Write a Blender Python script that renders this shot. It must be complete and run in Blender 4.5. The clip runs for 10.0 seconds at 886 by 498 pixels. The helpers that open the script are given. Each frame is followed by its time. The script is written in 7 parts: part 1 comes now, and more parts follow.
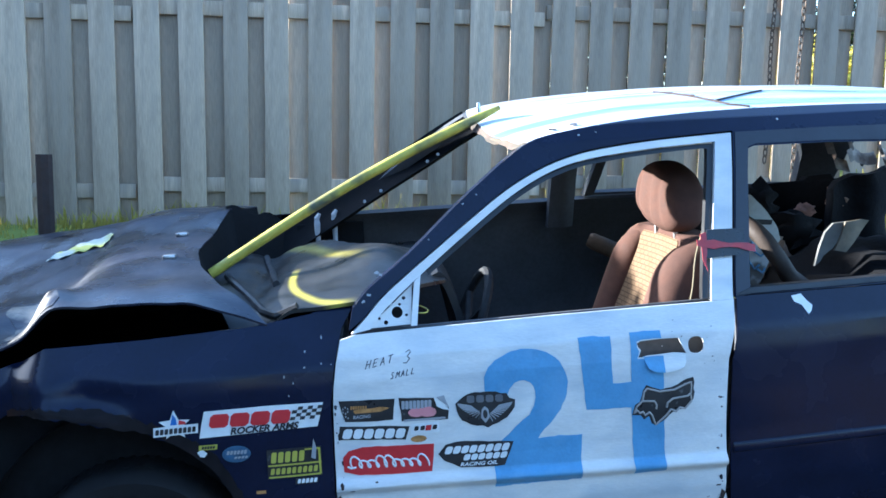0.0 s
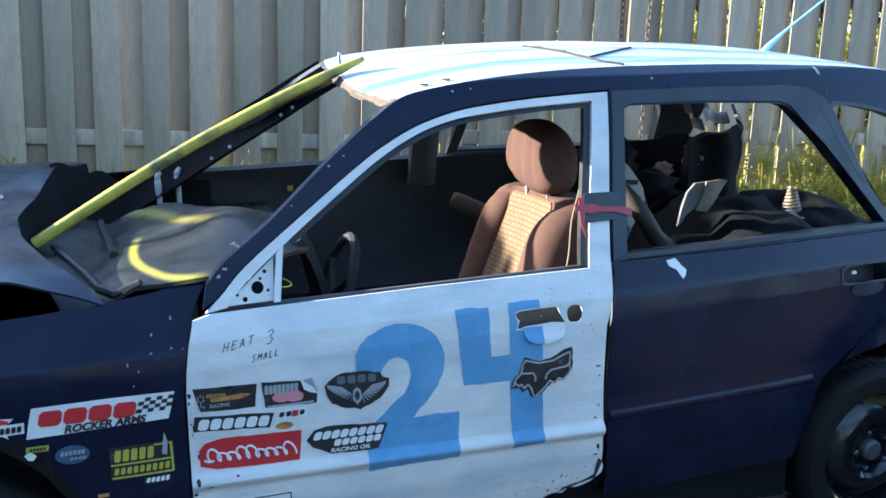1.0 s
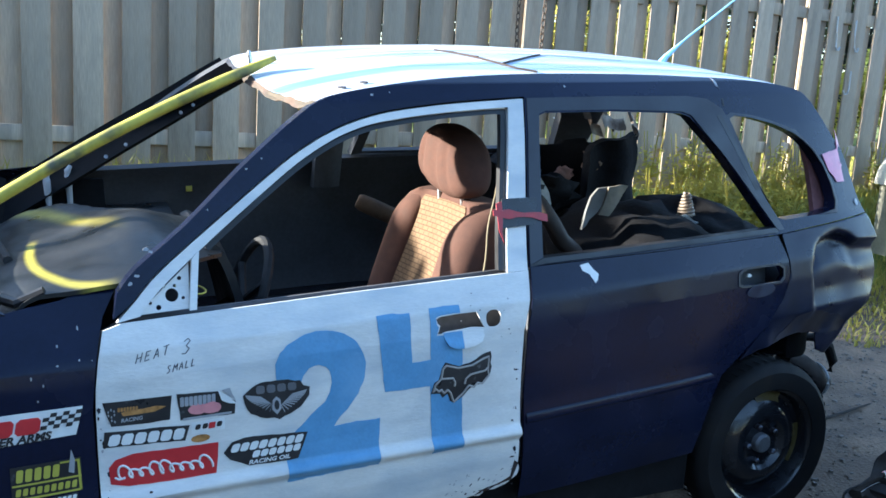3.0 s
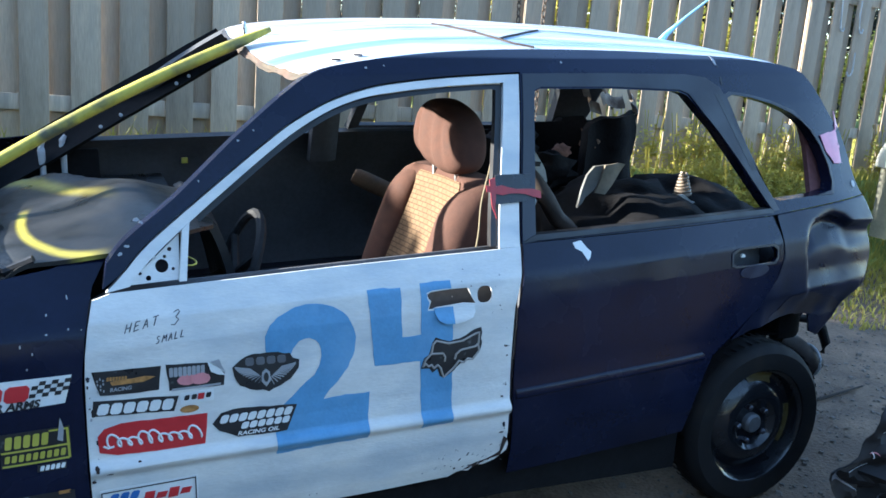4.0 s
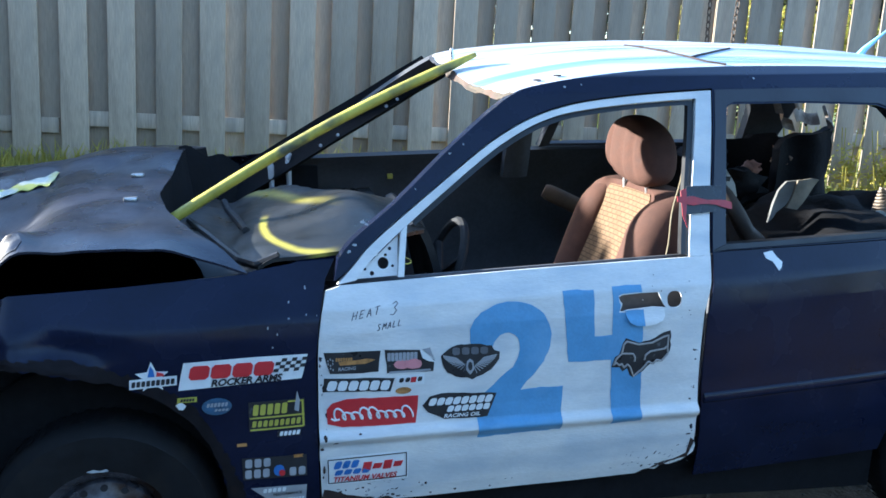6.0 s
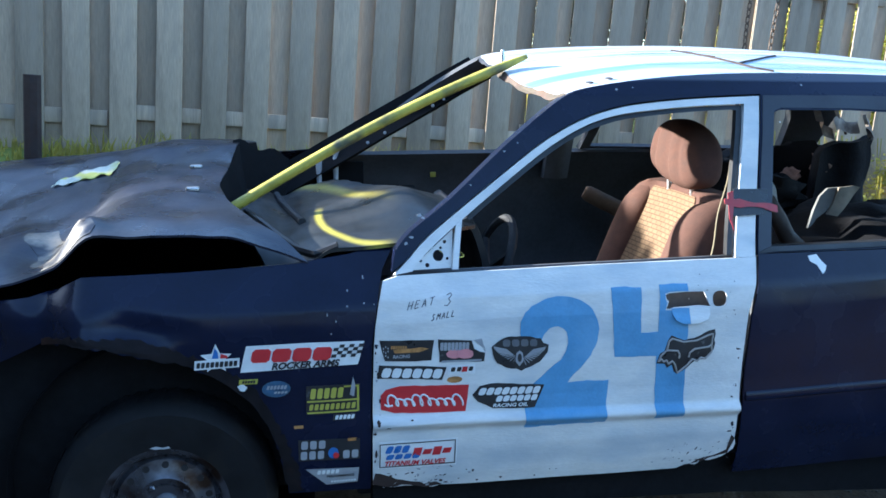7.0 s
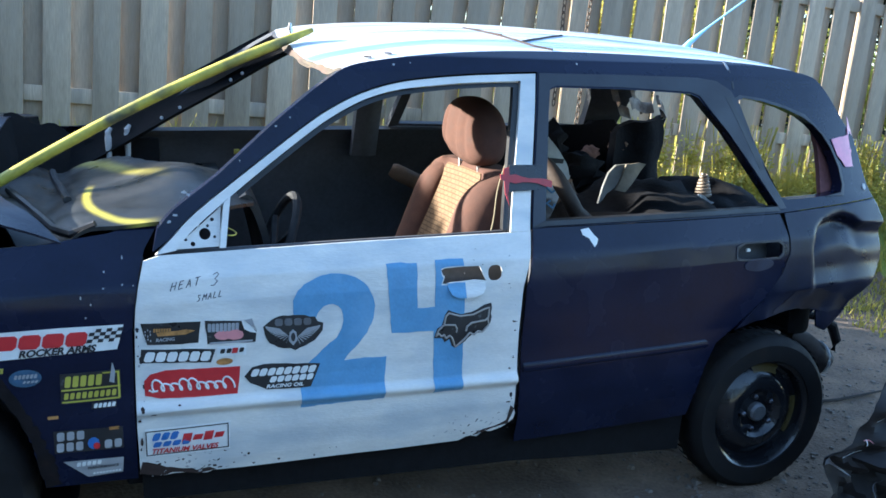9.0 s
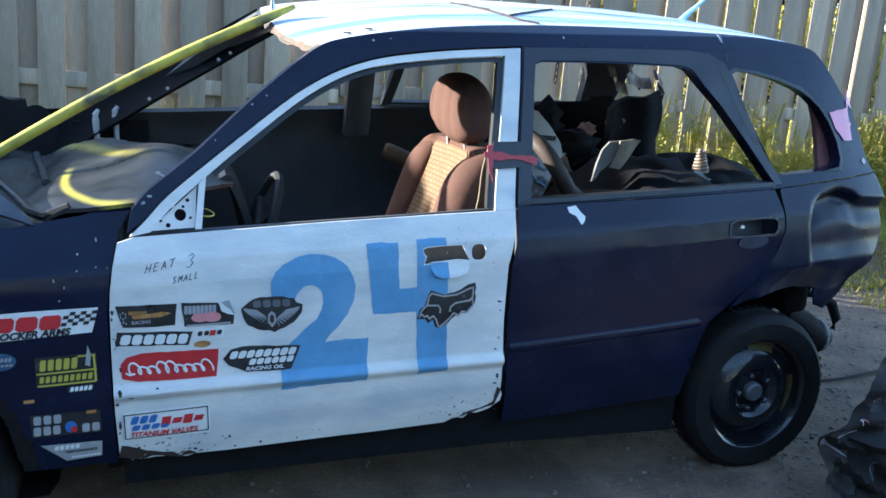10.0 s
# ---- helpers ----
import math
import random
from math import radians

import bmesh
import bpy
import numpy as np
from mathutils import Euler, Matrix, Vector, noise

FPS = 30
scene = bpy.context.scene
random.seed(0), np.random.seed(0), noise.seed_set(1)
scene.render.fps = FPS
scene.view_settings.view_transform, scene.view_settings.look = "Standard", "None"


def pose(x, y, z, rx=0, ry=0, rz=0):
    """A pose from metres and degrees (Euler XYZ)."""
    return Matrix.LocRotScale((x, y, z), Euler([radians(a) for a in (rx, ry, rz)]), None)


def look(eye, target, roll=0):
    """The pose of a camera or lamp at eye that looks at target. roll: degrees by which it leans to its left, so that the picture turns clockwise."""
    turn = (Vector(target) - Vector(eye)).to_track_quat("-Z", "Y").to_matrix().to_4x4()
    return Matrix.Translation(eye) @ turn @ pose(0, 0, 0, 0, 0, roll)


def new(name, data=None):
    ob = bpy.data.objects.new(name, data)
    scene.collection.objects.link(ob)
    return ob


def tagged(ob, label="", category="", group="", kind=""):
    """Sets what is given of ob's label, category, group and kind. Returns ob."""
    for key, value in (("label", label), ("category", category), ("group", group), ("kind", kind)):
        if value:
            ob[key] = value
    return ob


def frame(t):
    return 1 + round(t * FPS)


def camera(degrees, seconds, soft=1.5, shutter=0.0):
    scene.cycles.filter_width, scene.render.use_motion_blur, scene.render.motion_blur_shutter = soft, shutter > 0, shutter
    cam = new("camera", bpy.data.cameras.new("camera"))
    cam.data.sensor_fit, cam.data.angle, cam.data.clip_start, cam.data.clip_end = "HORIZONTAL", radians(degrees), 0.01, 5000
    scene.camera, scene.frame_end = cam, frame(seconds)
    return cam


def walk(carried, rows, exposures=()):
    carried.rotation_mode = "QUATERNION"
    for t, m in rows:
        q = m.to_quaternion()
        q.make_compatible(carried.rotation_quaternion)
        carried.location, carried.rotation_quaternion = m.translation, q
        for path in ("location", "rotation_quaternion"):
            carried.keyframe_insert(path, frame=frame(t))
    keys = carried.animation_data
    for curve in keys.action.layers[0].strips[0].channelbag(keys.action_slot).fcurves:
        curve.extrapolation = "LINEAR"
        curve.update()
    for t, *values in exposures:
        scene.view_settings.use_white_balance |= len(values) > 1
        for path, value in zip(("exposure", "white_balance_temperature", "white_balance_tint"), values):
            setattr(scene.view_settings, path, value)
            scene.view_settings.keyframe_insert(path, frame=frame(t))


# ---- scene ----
from mathutils.geometry import tessellate_polygon

cam = camera(54.7, 10.0, 1.6)
PATH = [
    (0, (0.011, -2.144, 1.353), (0.229, -0.173, 1.093), 1.1),
    (0.1, (0.018, -2.092, 1.353), (0.305, -0.145, 1.172), 1.18),
    (0.2, (0.024, -2.058, 1.356), (0.344, -0.118, 1.204), 1.5),
    (0.3, (0.025, -2.026, 1.358), (0.341, -0.09, 1.175), 1.3),
    (0.4, (0.018, -1.999, 1.361), (0.328, -0.063, 1.117), 1.32),
    (0.5, (0.023, -1.987, 1.365), (0.337, -0.035, 1.063), 1.8),
    (0.7, (0.01, -1.958, 1.364), (0.414, -0.046, 1.017), 2.53),
    (0.8, (-0.002, -1.95, 1.365), (0.46, -0.051, 1.009), 2.79),
    (1, (-0.021, -1.943, 1.368), (0.552, -0.062, 1.003), 2.2),
    (1.2, (-0.06, -1.932, 1.368), (0.659, -0.092, 1.033), 2.76),
    (1.3, (-0.069, -1.922, 1.368), (0.711, -0.108, 1.026), 3.38),
    (1.5, (-0.102, -1.915, 1.368), (0.734, -0.138, 0.99), 2.9),
    (1.7, (-0.11, -1.899, 1.368), (0.754, -0.14, 0.958), 2.47),
    (2, (-0.129, -1.908, 1.368), (0.735, -0.143, 0.994), 3.1),
    (2.2, (-0.129, -1.902, 1.372), (0.699, -0.142, 1.0), 3.11),
    (3.3, (-0.103, -1.894, 1.38), (0.731, -0.133, 1.035), 4.1),
    (3.5, (-0.106, -1.905, 1.381), (0.749, -0.132, 1.029), 4.4),
    (3.8, (-0.092, -1.893, 1.378), (0.759, -0.128, 0.987), 4.18),
    (4, (-0.084, -1.901, 1.375), (0.743, -0.126, 0.967), 4.6),
    (4.2, (-0.061, -1.907, 1.372), (0.72, -0.111, 0.951), 4.76),
    (4.5, (-0.015, -1.914, 1.367), (0.674, -0.089, 0.928), 5.1),
    (4.7, (0.003, -1.911, 1.362), (0.632, -0.08, 0.912), 5.57),
    (5, (0.015, -1.934, 1.358), (0.538, -0.067, 0.87), 5.0),
    (5.2, (-0.01, -1.95, 1.36), (0.501, -0.076, 0.918), 4.58),
    (5.5, (-0.058, -1.989, 1.365), (0.429, -0.089, 0.976), 4.1),
    (5.7, (-0.114, -2.013, 1.363), (0.351, -0.115, 1.002), 3.28),
    (6, (-0.199, -2.068, 1.357), (0.242, -0.154, 0.976), 3.4),
    (6.2, (-0.254, -2.086, 1.352), (0.185, -0.176, 0.952), 3.6),
    (7.3, (-0.302, -2.129, 1.339), (0.084, -0.202, 0.969), 4.8),
    (7.5, (-0.295, -2.129, 1.345), (0.123, -0.208, 0.976), 4.8),
    (7.7, (-0.292, -2.126, 1.345), (0.175, -0.225, 0.976), 4.62),
    (8, (-0.285, -2.131, 1.347), (0.277, -0.251, 0.961), 5.3),
    (8.2, (-0.249, -2.134, 1.347), (0.367, -0.273, 0.946), 5.43),
    (8.5, (-0.189, -2.142, 1.348), (0.496, -0.307, 0.941), 5.8),
    (8.7, (-0.14, -2.154, 1.348), (0.567, -0.315, 0.948), 5.85),
    (9, (-0.06, -2.159, 1.345), (0.641, -0.328, 0.952), 5.6),
    (9.2, (-0.026, -2.151, 1.344), (0.675, -0.327, 0.949), 5.1),
    (9.5, (0.018, -2.158, 1.343), (0.722, -0.326, 0.956), 5.1),
    (9.7, (0.03, -2.139, 1.34), (0.732, -0.322, 0.933), 4.82),
    (10, (0.041, -2.151, 1.338), (0.709, -0.317, 0.9), 4.9),
]
walk(cam, [(t, look(eye, target, roll)) for t, eye, target, roll in PATH], [(0, 2.60, 5000, 8), (0.4, 2.50, 5060, 8), (1.2, 2.41, 5420, 8), (4.0, 2.40, 5400, 8), (5.5, 2.38, 5220, 8), (7.5, 2.38, 5160, 8), (9.0, 2.46, 5420, 8), (10, 2.42, 5400, 8)])

# ---- world, sun, exposure ----
SUN_AZ, SUN_EL = radians(22.0), radians(13.6)
TO_SUN = Vector((-math.cos(SUN_AZ) * math.cos(SUN_EL), math.sin(SUN_AZ) * math.cos(SUN_EL), math.sin(SUN_EL)))
world = bpy.data.worlds.new("sky")
scene.world = world
world.use_nodes = True
wn = world.node_tree
wn.nodes.clear()
sky = wn.nodes.new("ShaderNodeTexSky")
sky.sky_type = "NISHITA"
sky.sun_disc = False
sky.sun_elevation = SUN_EL
sky.sun_rotation = math.atan2(TO_SUN.x, TO_SUN.y)
sky.dust_density = 0.8
wbg = wn.nodes.new("ShaderNodeBackground")
wbg.inputs["Strength"].default_value = 0.14
wout = wn.nodes.new("ShaderNodeOutputWorld")
wn.links.new(sky.outputs[0], wbg.inputs[0])
wn.links.new(wbg.outputs[0], wout.inputs[0])
sun_data = bpy.data.lights.new("sun", "SUN")
sun_data.energy = 5.0
sun_data.angle = radians(0.45)
sun_data.color = (1.0, 0.86, 0.66)
sun = new("sun", sun_data)
sun.matrix_world = look(TO_SUN * 30, (0, 0, 0))


# ---- materials ----
def mat(name, color, rough=0.6, metal=0.0, var=0.25, scale=6.0, fine=60.0, bump=0.15, dist=0.003, tint=None,
        tint_at=(0.5, 0.7), tint_scale=3.0, coat=0.0, spec=0.5, rough_var=0.15, stretch=(1, 1, 1), per=0.0):
    """Principled paint with large and fine variation, an optional second colour in patches and a fine relief."""
    m = bpy.data.materials.new(name)
    m.use_nodes = True
    nt = m.node_tree
    nt.nodes.clear()
    out = nt.nodes.new("ShaderNodeOutputMaterial")
    b = nt.nodes.new("ShaderNodeBsdfPrincipled")
    nt.links.new(b.outputs[0], out.inputs[0])
    tc = nt.nodes.new("ShaderNodeTexCoord")
    mp = nt.nodes.new("ShaderNodeMapping")
    mp.inputs["Scale"].default_value = stretch
    nt.links.new(tc.outputs["Object"], mp.inputs[0])

    def noise_node(sc, detail=5.0):
        n = nt.nodes.new("ShaderNodeTexNoise")
        n.inputs["Scale"].default_value = sc
        n.inputs["Detail"].default_value = detail
        nt.links.new(mp.outputs[0], n.inputs["Vector"])
        return n

    big, small = noise_node(scale), noise_node(fine, 3.0)
    add = nt.nodes.new("ShaderNodeMath")
    add.operation = "MULTIPLY_ADD"
    nt.links.new(small.outputs["Fac"], add.inputs[0])
    add.inputs[1].default_value = 0.45
    nt.links.new(big.outputs["Fac"], add.inputs[2])
    ramp = nt.nodes.new("ShaderNodeMapRange")
    ramp.inputs["From Min"].default_value, ramp.inputs["From Max"].default_value = 0.42, 1.02
    ramp.inputs["To Min"].default_value, ramp.inputs["To Max"].default_value = 1 - var, 1 + var
    nt.links.new(add.outputs[0], ramp.inputs["Value"])
    factor = ramp.outputs[0]
    if per:
        oi = nt.nodes.new("ShaderNodeObjectInfo")
        pr = nt.nodes.new("ShaderNodeMapRange")
        pr.inputs["To Min"].default_value, pr.inputs["To Max"].default_value = 1 - per, 1 + per
        nt.links.new(oi.outputs["Random"], pr.inputs["Value"])
        mu = nt.nodes.new("ShaderNodeMath")
        mu.operation = "MULTIPLY"
        nt.links.new(factor, mu.inputs[0])
        nt.links.new(pr.outputs[0], mu.inputs[1])
        factor = mu.outputs[0]
    base = nt.nodes.new("ShaderNodeVectorMath")
    base.operation = "SCALE"
    base.inputs[0].default_value = color[:3]
    nt.links.new(factor, base.inputs["Scale"])
    col = base.outputs[0]
    if tint:
        tn = noise_node(tint_scale, 8.0)
        tr = nt.nodes.new("ShaderNodeMapRange")
        tr.inputs["From Min"].default_value, tr.inputs["From Max"].default_value = tint_at
        nt.links.new(tn.outputs["Fac"], tr.inputs["Value"])
        mx = nt.nodes.new("ShaderNodeMix")
        mx.data_type = "RGBA"
        nt.links.new(tr.outputs[0], mx.inputs["Factor"])
        nt.links.new(col, mx.inputs["A"])
        mx.inputs["B"].default_value = (*tint, 1)
        col = mx.outputs["Result"]
    nt.links.new(col, b.inputs["Base Color"])
    rr = nt.nodes.new("ShaderNodeMapRange")
    rr.inputs["From Min"].default_value, rr.inputs["From Max"].default_value = 0.3, 0.7
    rr.inputs["To Min"].default_value, rr.inputs["To Max"].default_value = max(0.03, rough - rough_var), min(1, rough + rough_var)
    nt.links.new(big.outputs["Fac"], rr.inputs["Value"])
    nt.links.new(rr.outputs[0], b.inputs["Roughness"])
    b.inputs["Metallic"].default_value = metal
    b.inputs["Coat Weight"].default_value = coat
    b.inputs["Specular IOR Level"].default_value = spec
    bp = nt.nodes.new("ShaderNodeBump")
    bp.inputs["Strength"].default_value = bump
    bp.inputs["Distance"].default_value = dist
    nt.links.new(add.outputs[0], bp.inputs["Height"])
    nt.links.new(bp.outputs[0], b.inputs["Normal"])
    return m


NAVY = mat("navy_paint", (0.0058, 0.0086, 0.026), 0.24, var=0.35, scale=5, fine=90, bump=0.05, tint=(0.008, 0.010, 0.026), tint_at=(0.5, 0.8), tint_scale=4, spec=0.24, coat=0.04, rough_var=0.10)
NAVY_TRIM = mat("dark_trim_paint", (0.014, 0.016, 0.026), 0.5, var=0.3, scale=7, bump=0.08)
WHITE = mat("white_brushed_paint", (0.69, 0.67, 0.63), 0.45, var=0.11, scale=13, fine=120, bump=0.5, dist=0.003, tint=(0.49, 0.515, 0.53), tint_at=(0.47, 0.68), tint_scale=5, stretch=(0.6, 1, 1.6))
BLUE = mat("sky_blue_paint", (0.125, 0.295, 0.50), 0.45, var=0.14, scale=14, fine=120, bump=0.4, dist=0.003, tint=(0.17, 0.34, 0.54), tint_at=(0.52, 0.7), tint_scale=9)
# the blue tint puts streaks of fence shadow into the white roof colour
ROOFPAINT = mat("white_roof_paint", (0.56, 0.59, 0.62), 0.34, var=0.1, scale=4, bump=0.1, tint=(0.15, 0.26, 0.40), tint_at=(0.44, 0.64), tint_scale=2.4, stretch=(0.35, 4.5, 1))
BLACK = mat("black_plastic", (0.012, 0.012, 0.014), 0.5, var=0.3, scale=8, bump=0.1)
DARK = mat("dark_interior", (0.062, 0.064, 0.072), 0.75, var=0.4, scale=6, bump=0.2)
TYRE = mat("tyre_rubber", (0.011, 0.011, 0.012), 0.7, var=0.35, scale=15, bump=0.2, tint=(0.022, 0.019, 0.016), tint_at=(0.55, 0.8), tint_scale=9, spec=0.2)
RIMBLACK = mat("black_rim_paint", (0.012, 0.013, 0.016), 0.2, var=0.3, scale=14, bump=0.05, coat=0.3)
RIMSTEEL = mat("worn_steel_rim", (0.13, 0.135, 0.16), 0.30, 0.8, var=0.4, scale=12, bump=0.2, tint=(0.03, 0.018, 0.014), tint_at=(0.52, 0.66), tint_scale=9)
STEEL = mat("bare_steel", (0.5, 0.5, 0.5), 0.35, 0.9, var=0.3, scale=20, bump=0.1)
RUST = mat("rust", (0.034, 0.020, 0.016), 0.9, var=0.5, scale=25, bump=0.6, tint=(0.03, 0.018, 0.014), tint_at=(0.45, 0.6), tint_scale=18)
YELLOW = mat("yellow_spray_paint", (0.46, 0.40, 0.06), 0.5, var=0.25, scale=14, bump=0.1, tint=(0.09, 0.09, 0.05), tint_at=(0.5, 0.68), tint_scale=9)
COWL = mat("dusty_grey_cowl", (0.010, 0.011, 0.012), 0.40, var=0.5, scale=9, bump=0.3, tint=(0.021, 0.022, 0.022), tint_at=(0.5, 0.75), tint_scale=6)


def sprayed(m, colour):
    """Soft streaks of spray paint: a crescent and a straight pass, over the paint of m."""
    nt = m.node_tree
    b = [n for n in nt.nodes if n.type == "BSDF_PRINCIPLED"][0]
    under = b.inputs["Base Color"].links[0].from_socket

    def calc(op, x, y=0.0, z=0.0):
        n = nt.nodes.new("ShaderNodeMath")
        n.operation = op
        for k, q in enumerate((x, y, z)):
            if isinstance(q, (int, float)):
                n.inputs[k].default_value = q
            else:
                nt.links.new(q, n.inputs[k])
        return n.outputs[0]

    def fade(x, lo, hi):
        n = nt.nodes.new("ShaderNodeMapRange")
        n.interpolation_type = "SMOOTHSTEP"
        n.inputs["From Min"].default_value, n.inputs["From Max"].default_value = min(lo, hi), max(lo, hi)
        n.inputs["To Min"].default_value, n.inputs["To Max"].default_value = (0, 1) if lo < hi else (1, 0)
        nt.links.new(x, n.inputs["Value"])
        return n.outputs[0]

    tc, sep = nt.nodes.new("ShaderNodeTexCoord"), nt.nodes.new("ShaderNodeSeparateXYZ")
    nt.links.new(tc.outputs["Object"], sep.inputs[0])
    x, y = sep.outputs[0], sep.outputs[1]
    ex = calc("MULTIPLY", calc("ADD", x, -0.07), 1 / 0.165)
    ey = calc("MULTIPLY", calc("ADD", y, -0.49), 1 / 0.36)
    r = calc("SQRT", calc("ADD", calc("MULTIPLY", ex, ex), calc("MULTIPLY", ey, ey)))
    ring_d = calc("ABSOLUTE", calc("ADD", r, -1.0))
    crescent = calc("MULTIPLY", fade(ring_d, 0.11, 0.0), calc("MULTIPLY", fade(y, 0.63, 0.53), fade(x, 0.11, 0.03)))
    pass_d = calc("ABSOLUTE", calc("ADD", calc("MULTIPLY", calc("ADD", x, 0.196), 0.885), calc("MULTIPLY", calc("ADD", y, -1.14), 0.468)))
    straight = calc("MULTIPLY", calc("MULTIPLY", fade(pass_d, 0.045, 0.0), calc("MULTIPLY", fade(y, 1.06, 0.98), calc("MULTIPLY", fade(x, 0.16, 0.02), fade(x, -0.26, -0.18)))), 0.55)
    nz = nt.nodes.new("ShaderNodeTexNoise")
    nz.inputs["Scale"].default_value, nz.inputs["Detail"].default_value = 38.0, 6.0
    nt.links.new(tc.outputs["Object"], nz.inputs["Vector"])
    amount = calc("MINIMUM", calc("MULTIPLY", calc("MAXIMUM", crescent, straight), calc("MULTIPLY_ADD", nz.outputs["Fac"], 0.9, 0.55)), 1.0)
    mx = nt.nodes.new("ShaderNodeMix")
    mx.data_type = "RGBA"
    nt.links.new(amount, mx.inputs["Factor"])
    nt.links.new(under, mx.inputs["A"])
    mx.inputs["B"].default_value = (*colour, 1)
    nt.links.new(mx.outputs["Result"], b.inputs["Base Color"])


sprayed(COWL, (0.42, 0.36, 0.045))
FABRIC = mat("brown_velour", (0.088, 0.046, 0.034), 0.95, var=0.2, scale=30, fine=300, bump=0.4, spec=0.2)
STICK_W = mat("white_vinyl", (0.72, 0.72, 0.70), 0.4, var=0.08, scale=20, bump=0.05)
STICK_K = mat("black_vinyl", (0.02, 0.02, 0.022), 0.4, var=0.2, scale=20, bump=0.05, tint=(0.14, 0.14, 0.14), tint_at=(0.66, 0.78), tint_scale=40)
STICK_R = mat("red_vinyl", (0.5, 0.025, 0.03), 0.4, var=0.12, scale=20, bump=0.05)
STICK_Y = mat("yellow_vinyl", (0.42, 0.38, 0.055), 0.4, var=0.1, scale=20, bump=0.05)
STICK_B = mat("blue_vinyl", (0.05, 0.15, 0.42), 0.4, var=0.1, scale=20, bump=0.05)
STICK_G = mat("grey_vinyl", (0.32, 0.32, 0.33), 0.4, var=0.15, scale=20, bump=0.05)
STICK_P = mat("pink_vinyl", (0.62, 0.24, 0.25), 0.4, var=0.12, scale=20, bump=0.05)
STICK_O = mat("orange_print", (0.35, 0.17, 0.05), 0.4, var=0.5, scale=60, bump=0.05)
INK = mat("black_marker", (0.07, 0.07, 0.08), 0.5, var=0.2, scale=30, bump=0.02)
TAPE_K = mat("black_tape", (0.015, 0.015, 0.017), 0.35, var=0.25, scale=30, bump=0.15)
TAPE_R = mat("red_ribbon", (0.36, 0.03, 0.035), 0.45, var=0.2, scale=40, bump=0.2)
TAPE_P = mat("pink_tape", (0.75, 0.32, 0.42), 0.5, var=0.15, scale=20, bump=0.15)
FENCEWOOD = mat("weathered_cedar", (0.41, 0.325, 0.235), 0.85, var=0.5, scale=2.2, fine=30, bump=0.4, dist=0.003, stretch=(7, 7, 0.5), tint=(0.29, 0.245, 0.195), tint_at=(0.45, 0.7), tint_scale=2.0, per=0.28)
DIRT = mat("packed_dirt", (0.18, 0.127, 0.086), 0.95, var=0.62, scale=5.5, fine=75, bump=0.9, dist=0.02, tint=(0.105, 0.074, 0.052), tint_at=(0.45, 0.68), tint_scale=1.3)
LAWN = mat("sunlit_lawn", (0.20, 0.23, 0.04), 0.95, var=0.35, scale=1.2, fine=30, bump=0.6, dist=0.03)
GRASS = mat("grass_blade", (0.165, 0.165, 0.045), 0.7, var=0.4, scale=5, bump=0.0)
LEAF = mat("leaf", (0.17, 0.17, 0.048), 0.38, var=0.4, scale=4, bump=0.0)
CONIFER = mat("dark_conifer", (0.016, 0.020, 0.012), 0.8, var=0.4, scale=3, bump=0.0)
# a lighter copy of LEAF: sunlight on the hedge is put into the colour
HEDGELEAF = mat("sunlit_hedge_leaf", (0.26, 0.27, 0.06), 0.45, var=0.4, scale=3, bump=0.0)
TREELEAF = mat("tree_leaf", (0.055, 0.070, 0.022), 0.5, var=0.4, scale=4, bump=0.0)
SIDING = mat("weathered_siding", (0.20, 0.17, 0.14), 0.85, var=0.3, scale=2, fine=20, bump=0.3, stretch=(1, 1, 9))
BARK = mat("bark", (0.10, 0.075, 0.055), 0.95, var=0.4, scale=8, bump=0.7, dist=0.01)
STONE = mat("grey_stone", (0.17, 0.145, 0.12), 0.9, var=0.3, scale=20, bump=0.3)
CHAINSTEEL = mat("rusty_chain", (0.12, 0.085, 0.06), 0.6, 0.5, var=0.4, scale=30, bump=0.3)
LINER = mat("brown_liner", (0.20, 0.125, 0.08), 0.85, var=0.35, scale=14, bump=0.3)
UNDERCOAT = mat("black_undercoat", (0.009, 0.009, 0.010), 0.95, var=0.4, scale=18, bump=0.5, spec=0.1)
SCUFFED = mat("scuffed_navy_paint", (0.0062, 0.0090, 0.026), 0.36, var=0.4, scale=8, fine=80, bump=0.15, tint=(0.014, 0.013, 0.016), tint_at=(0.55, 0.75), tint_scale=7, spec=0.26)
GREYPLATE = mat("light_grey_plate", (0.42, 0.43, 0.44), 0.55, var=0.2, scale=9, bump=0.1)
OTHERWHITE = mat("cream_car_paint", (0.40, 0.38, 0.30), 0.4, var=0.1, scale=6, bump=0.05)
for leafy in (GRASS, LEAF, HEDGELEAF):
    bs = [n for n in leafy.node_tree.nodes if n.type == "BSDF_PRINCIPLED"][0]
    tl = leafy.node_tree.nodes.new("ShaderNodeBsdfTranslucent")
    tl.inputs["Color"].default_value = (0.80, 0.68, 0.14, 1)
    ms = leafy.node_tree.nodes.new("ShaderNodeMixShader")
    ms.inputs[0].default_value = 0.46 if leafy is GRASS else 0.55
    ou = [n for n in leafy.node_tree.nodes if n.type == "OUTPUT_MATERIAL"][0]
    leafy.node_tree.links.new(bs.outputs[0], ms.inputs[1])
    leafy.node_tree.links.new(tl.outputs[0], ms.inputs[2])
    leafy.node_tree.links.new(ms.outputs[0], ou.inputs[0])


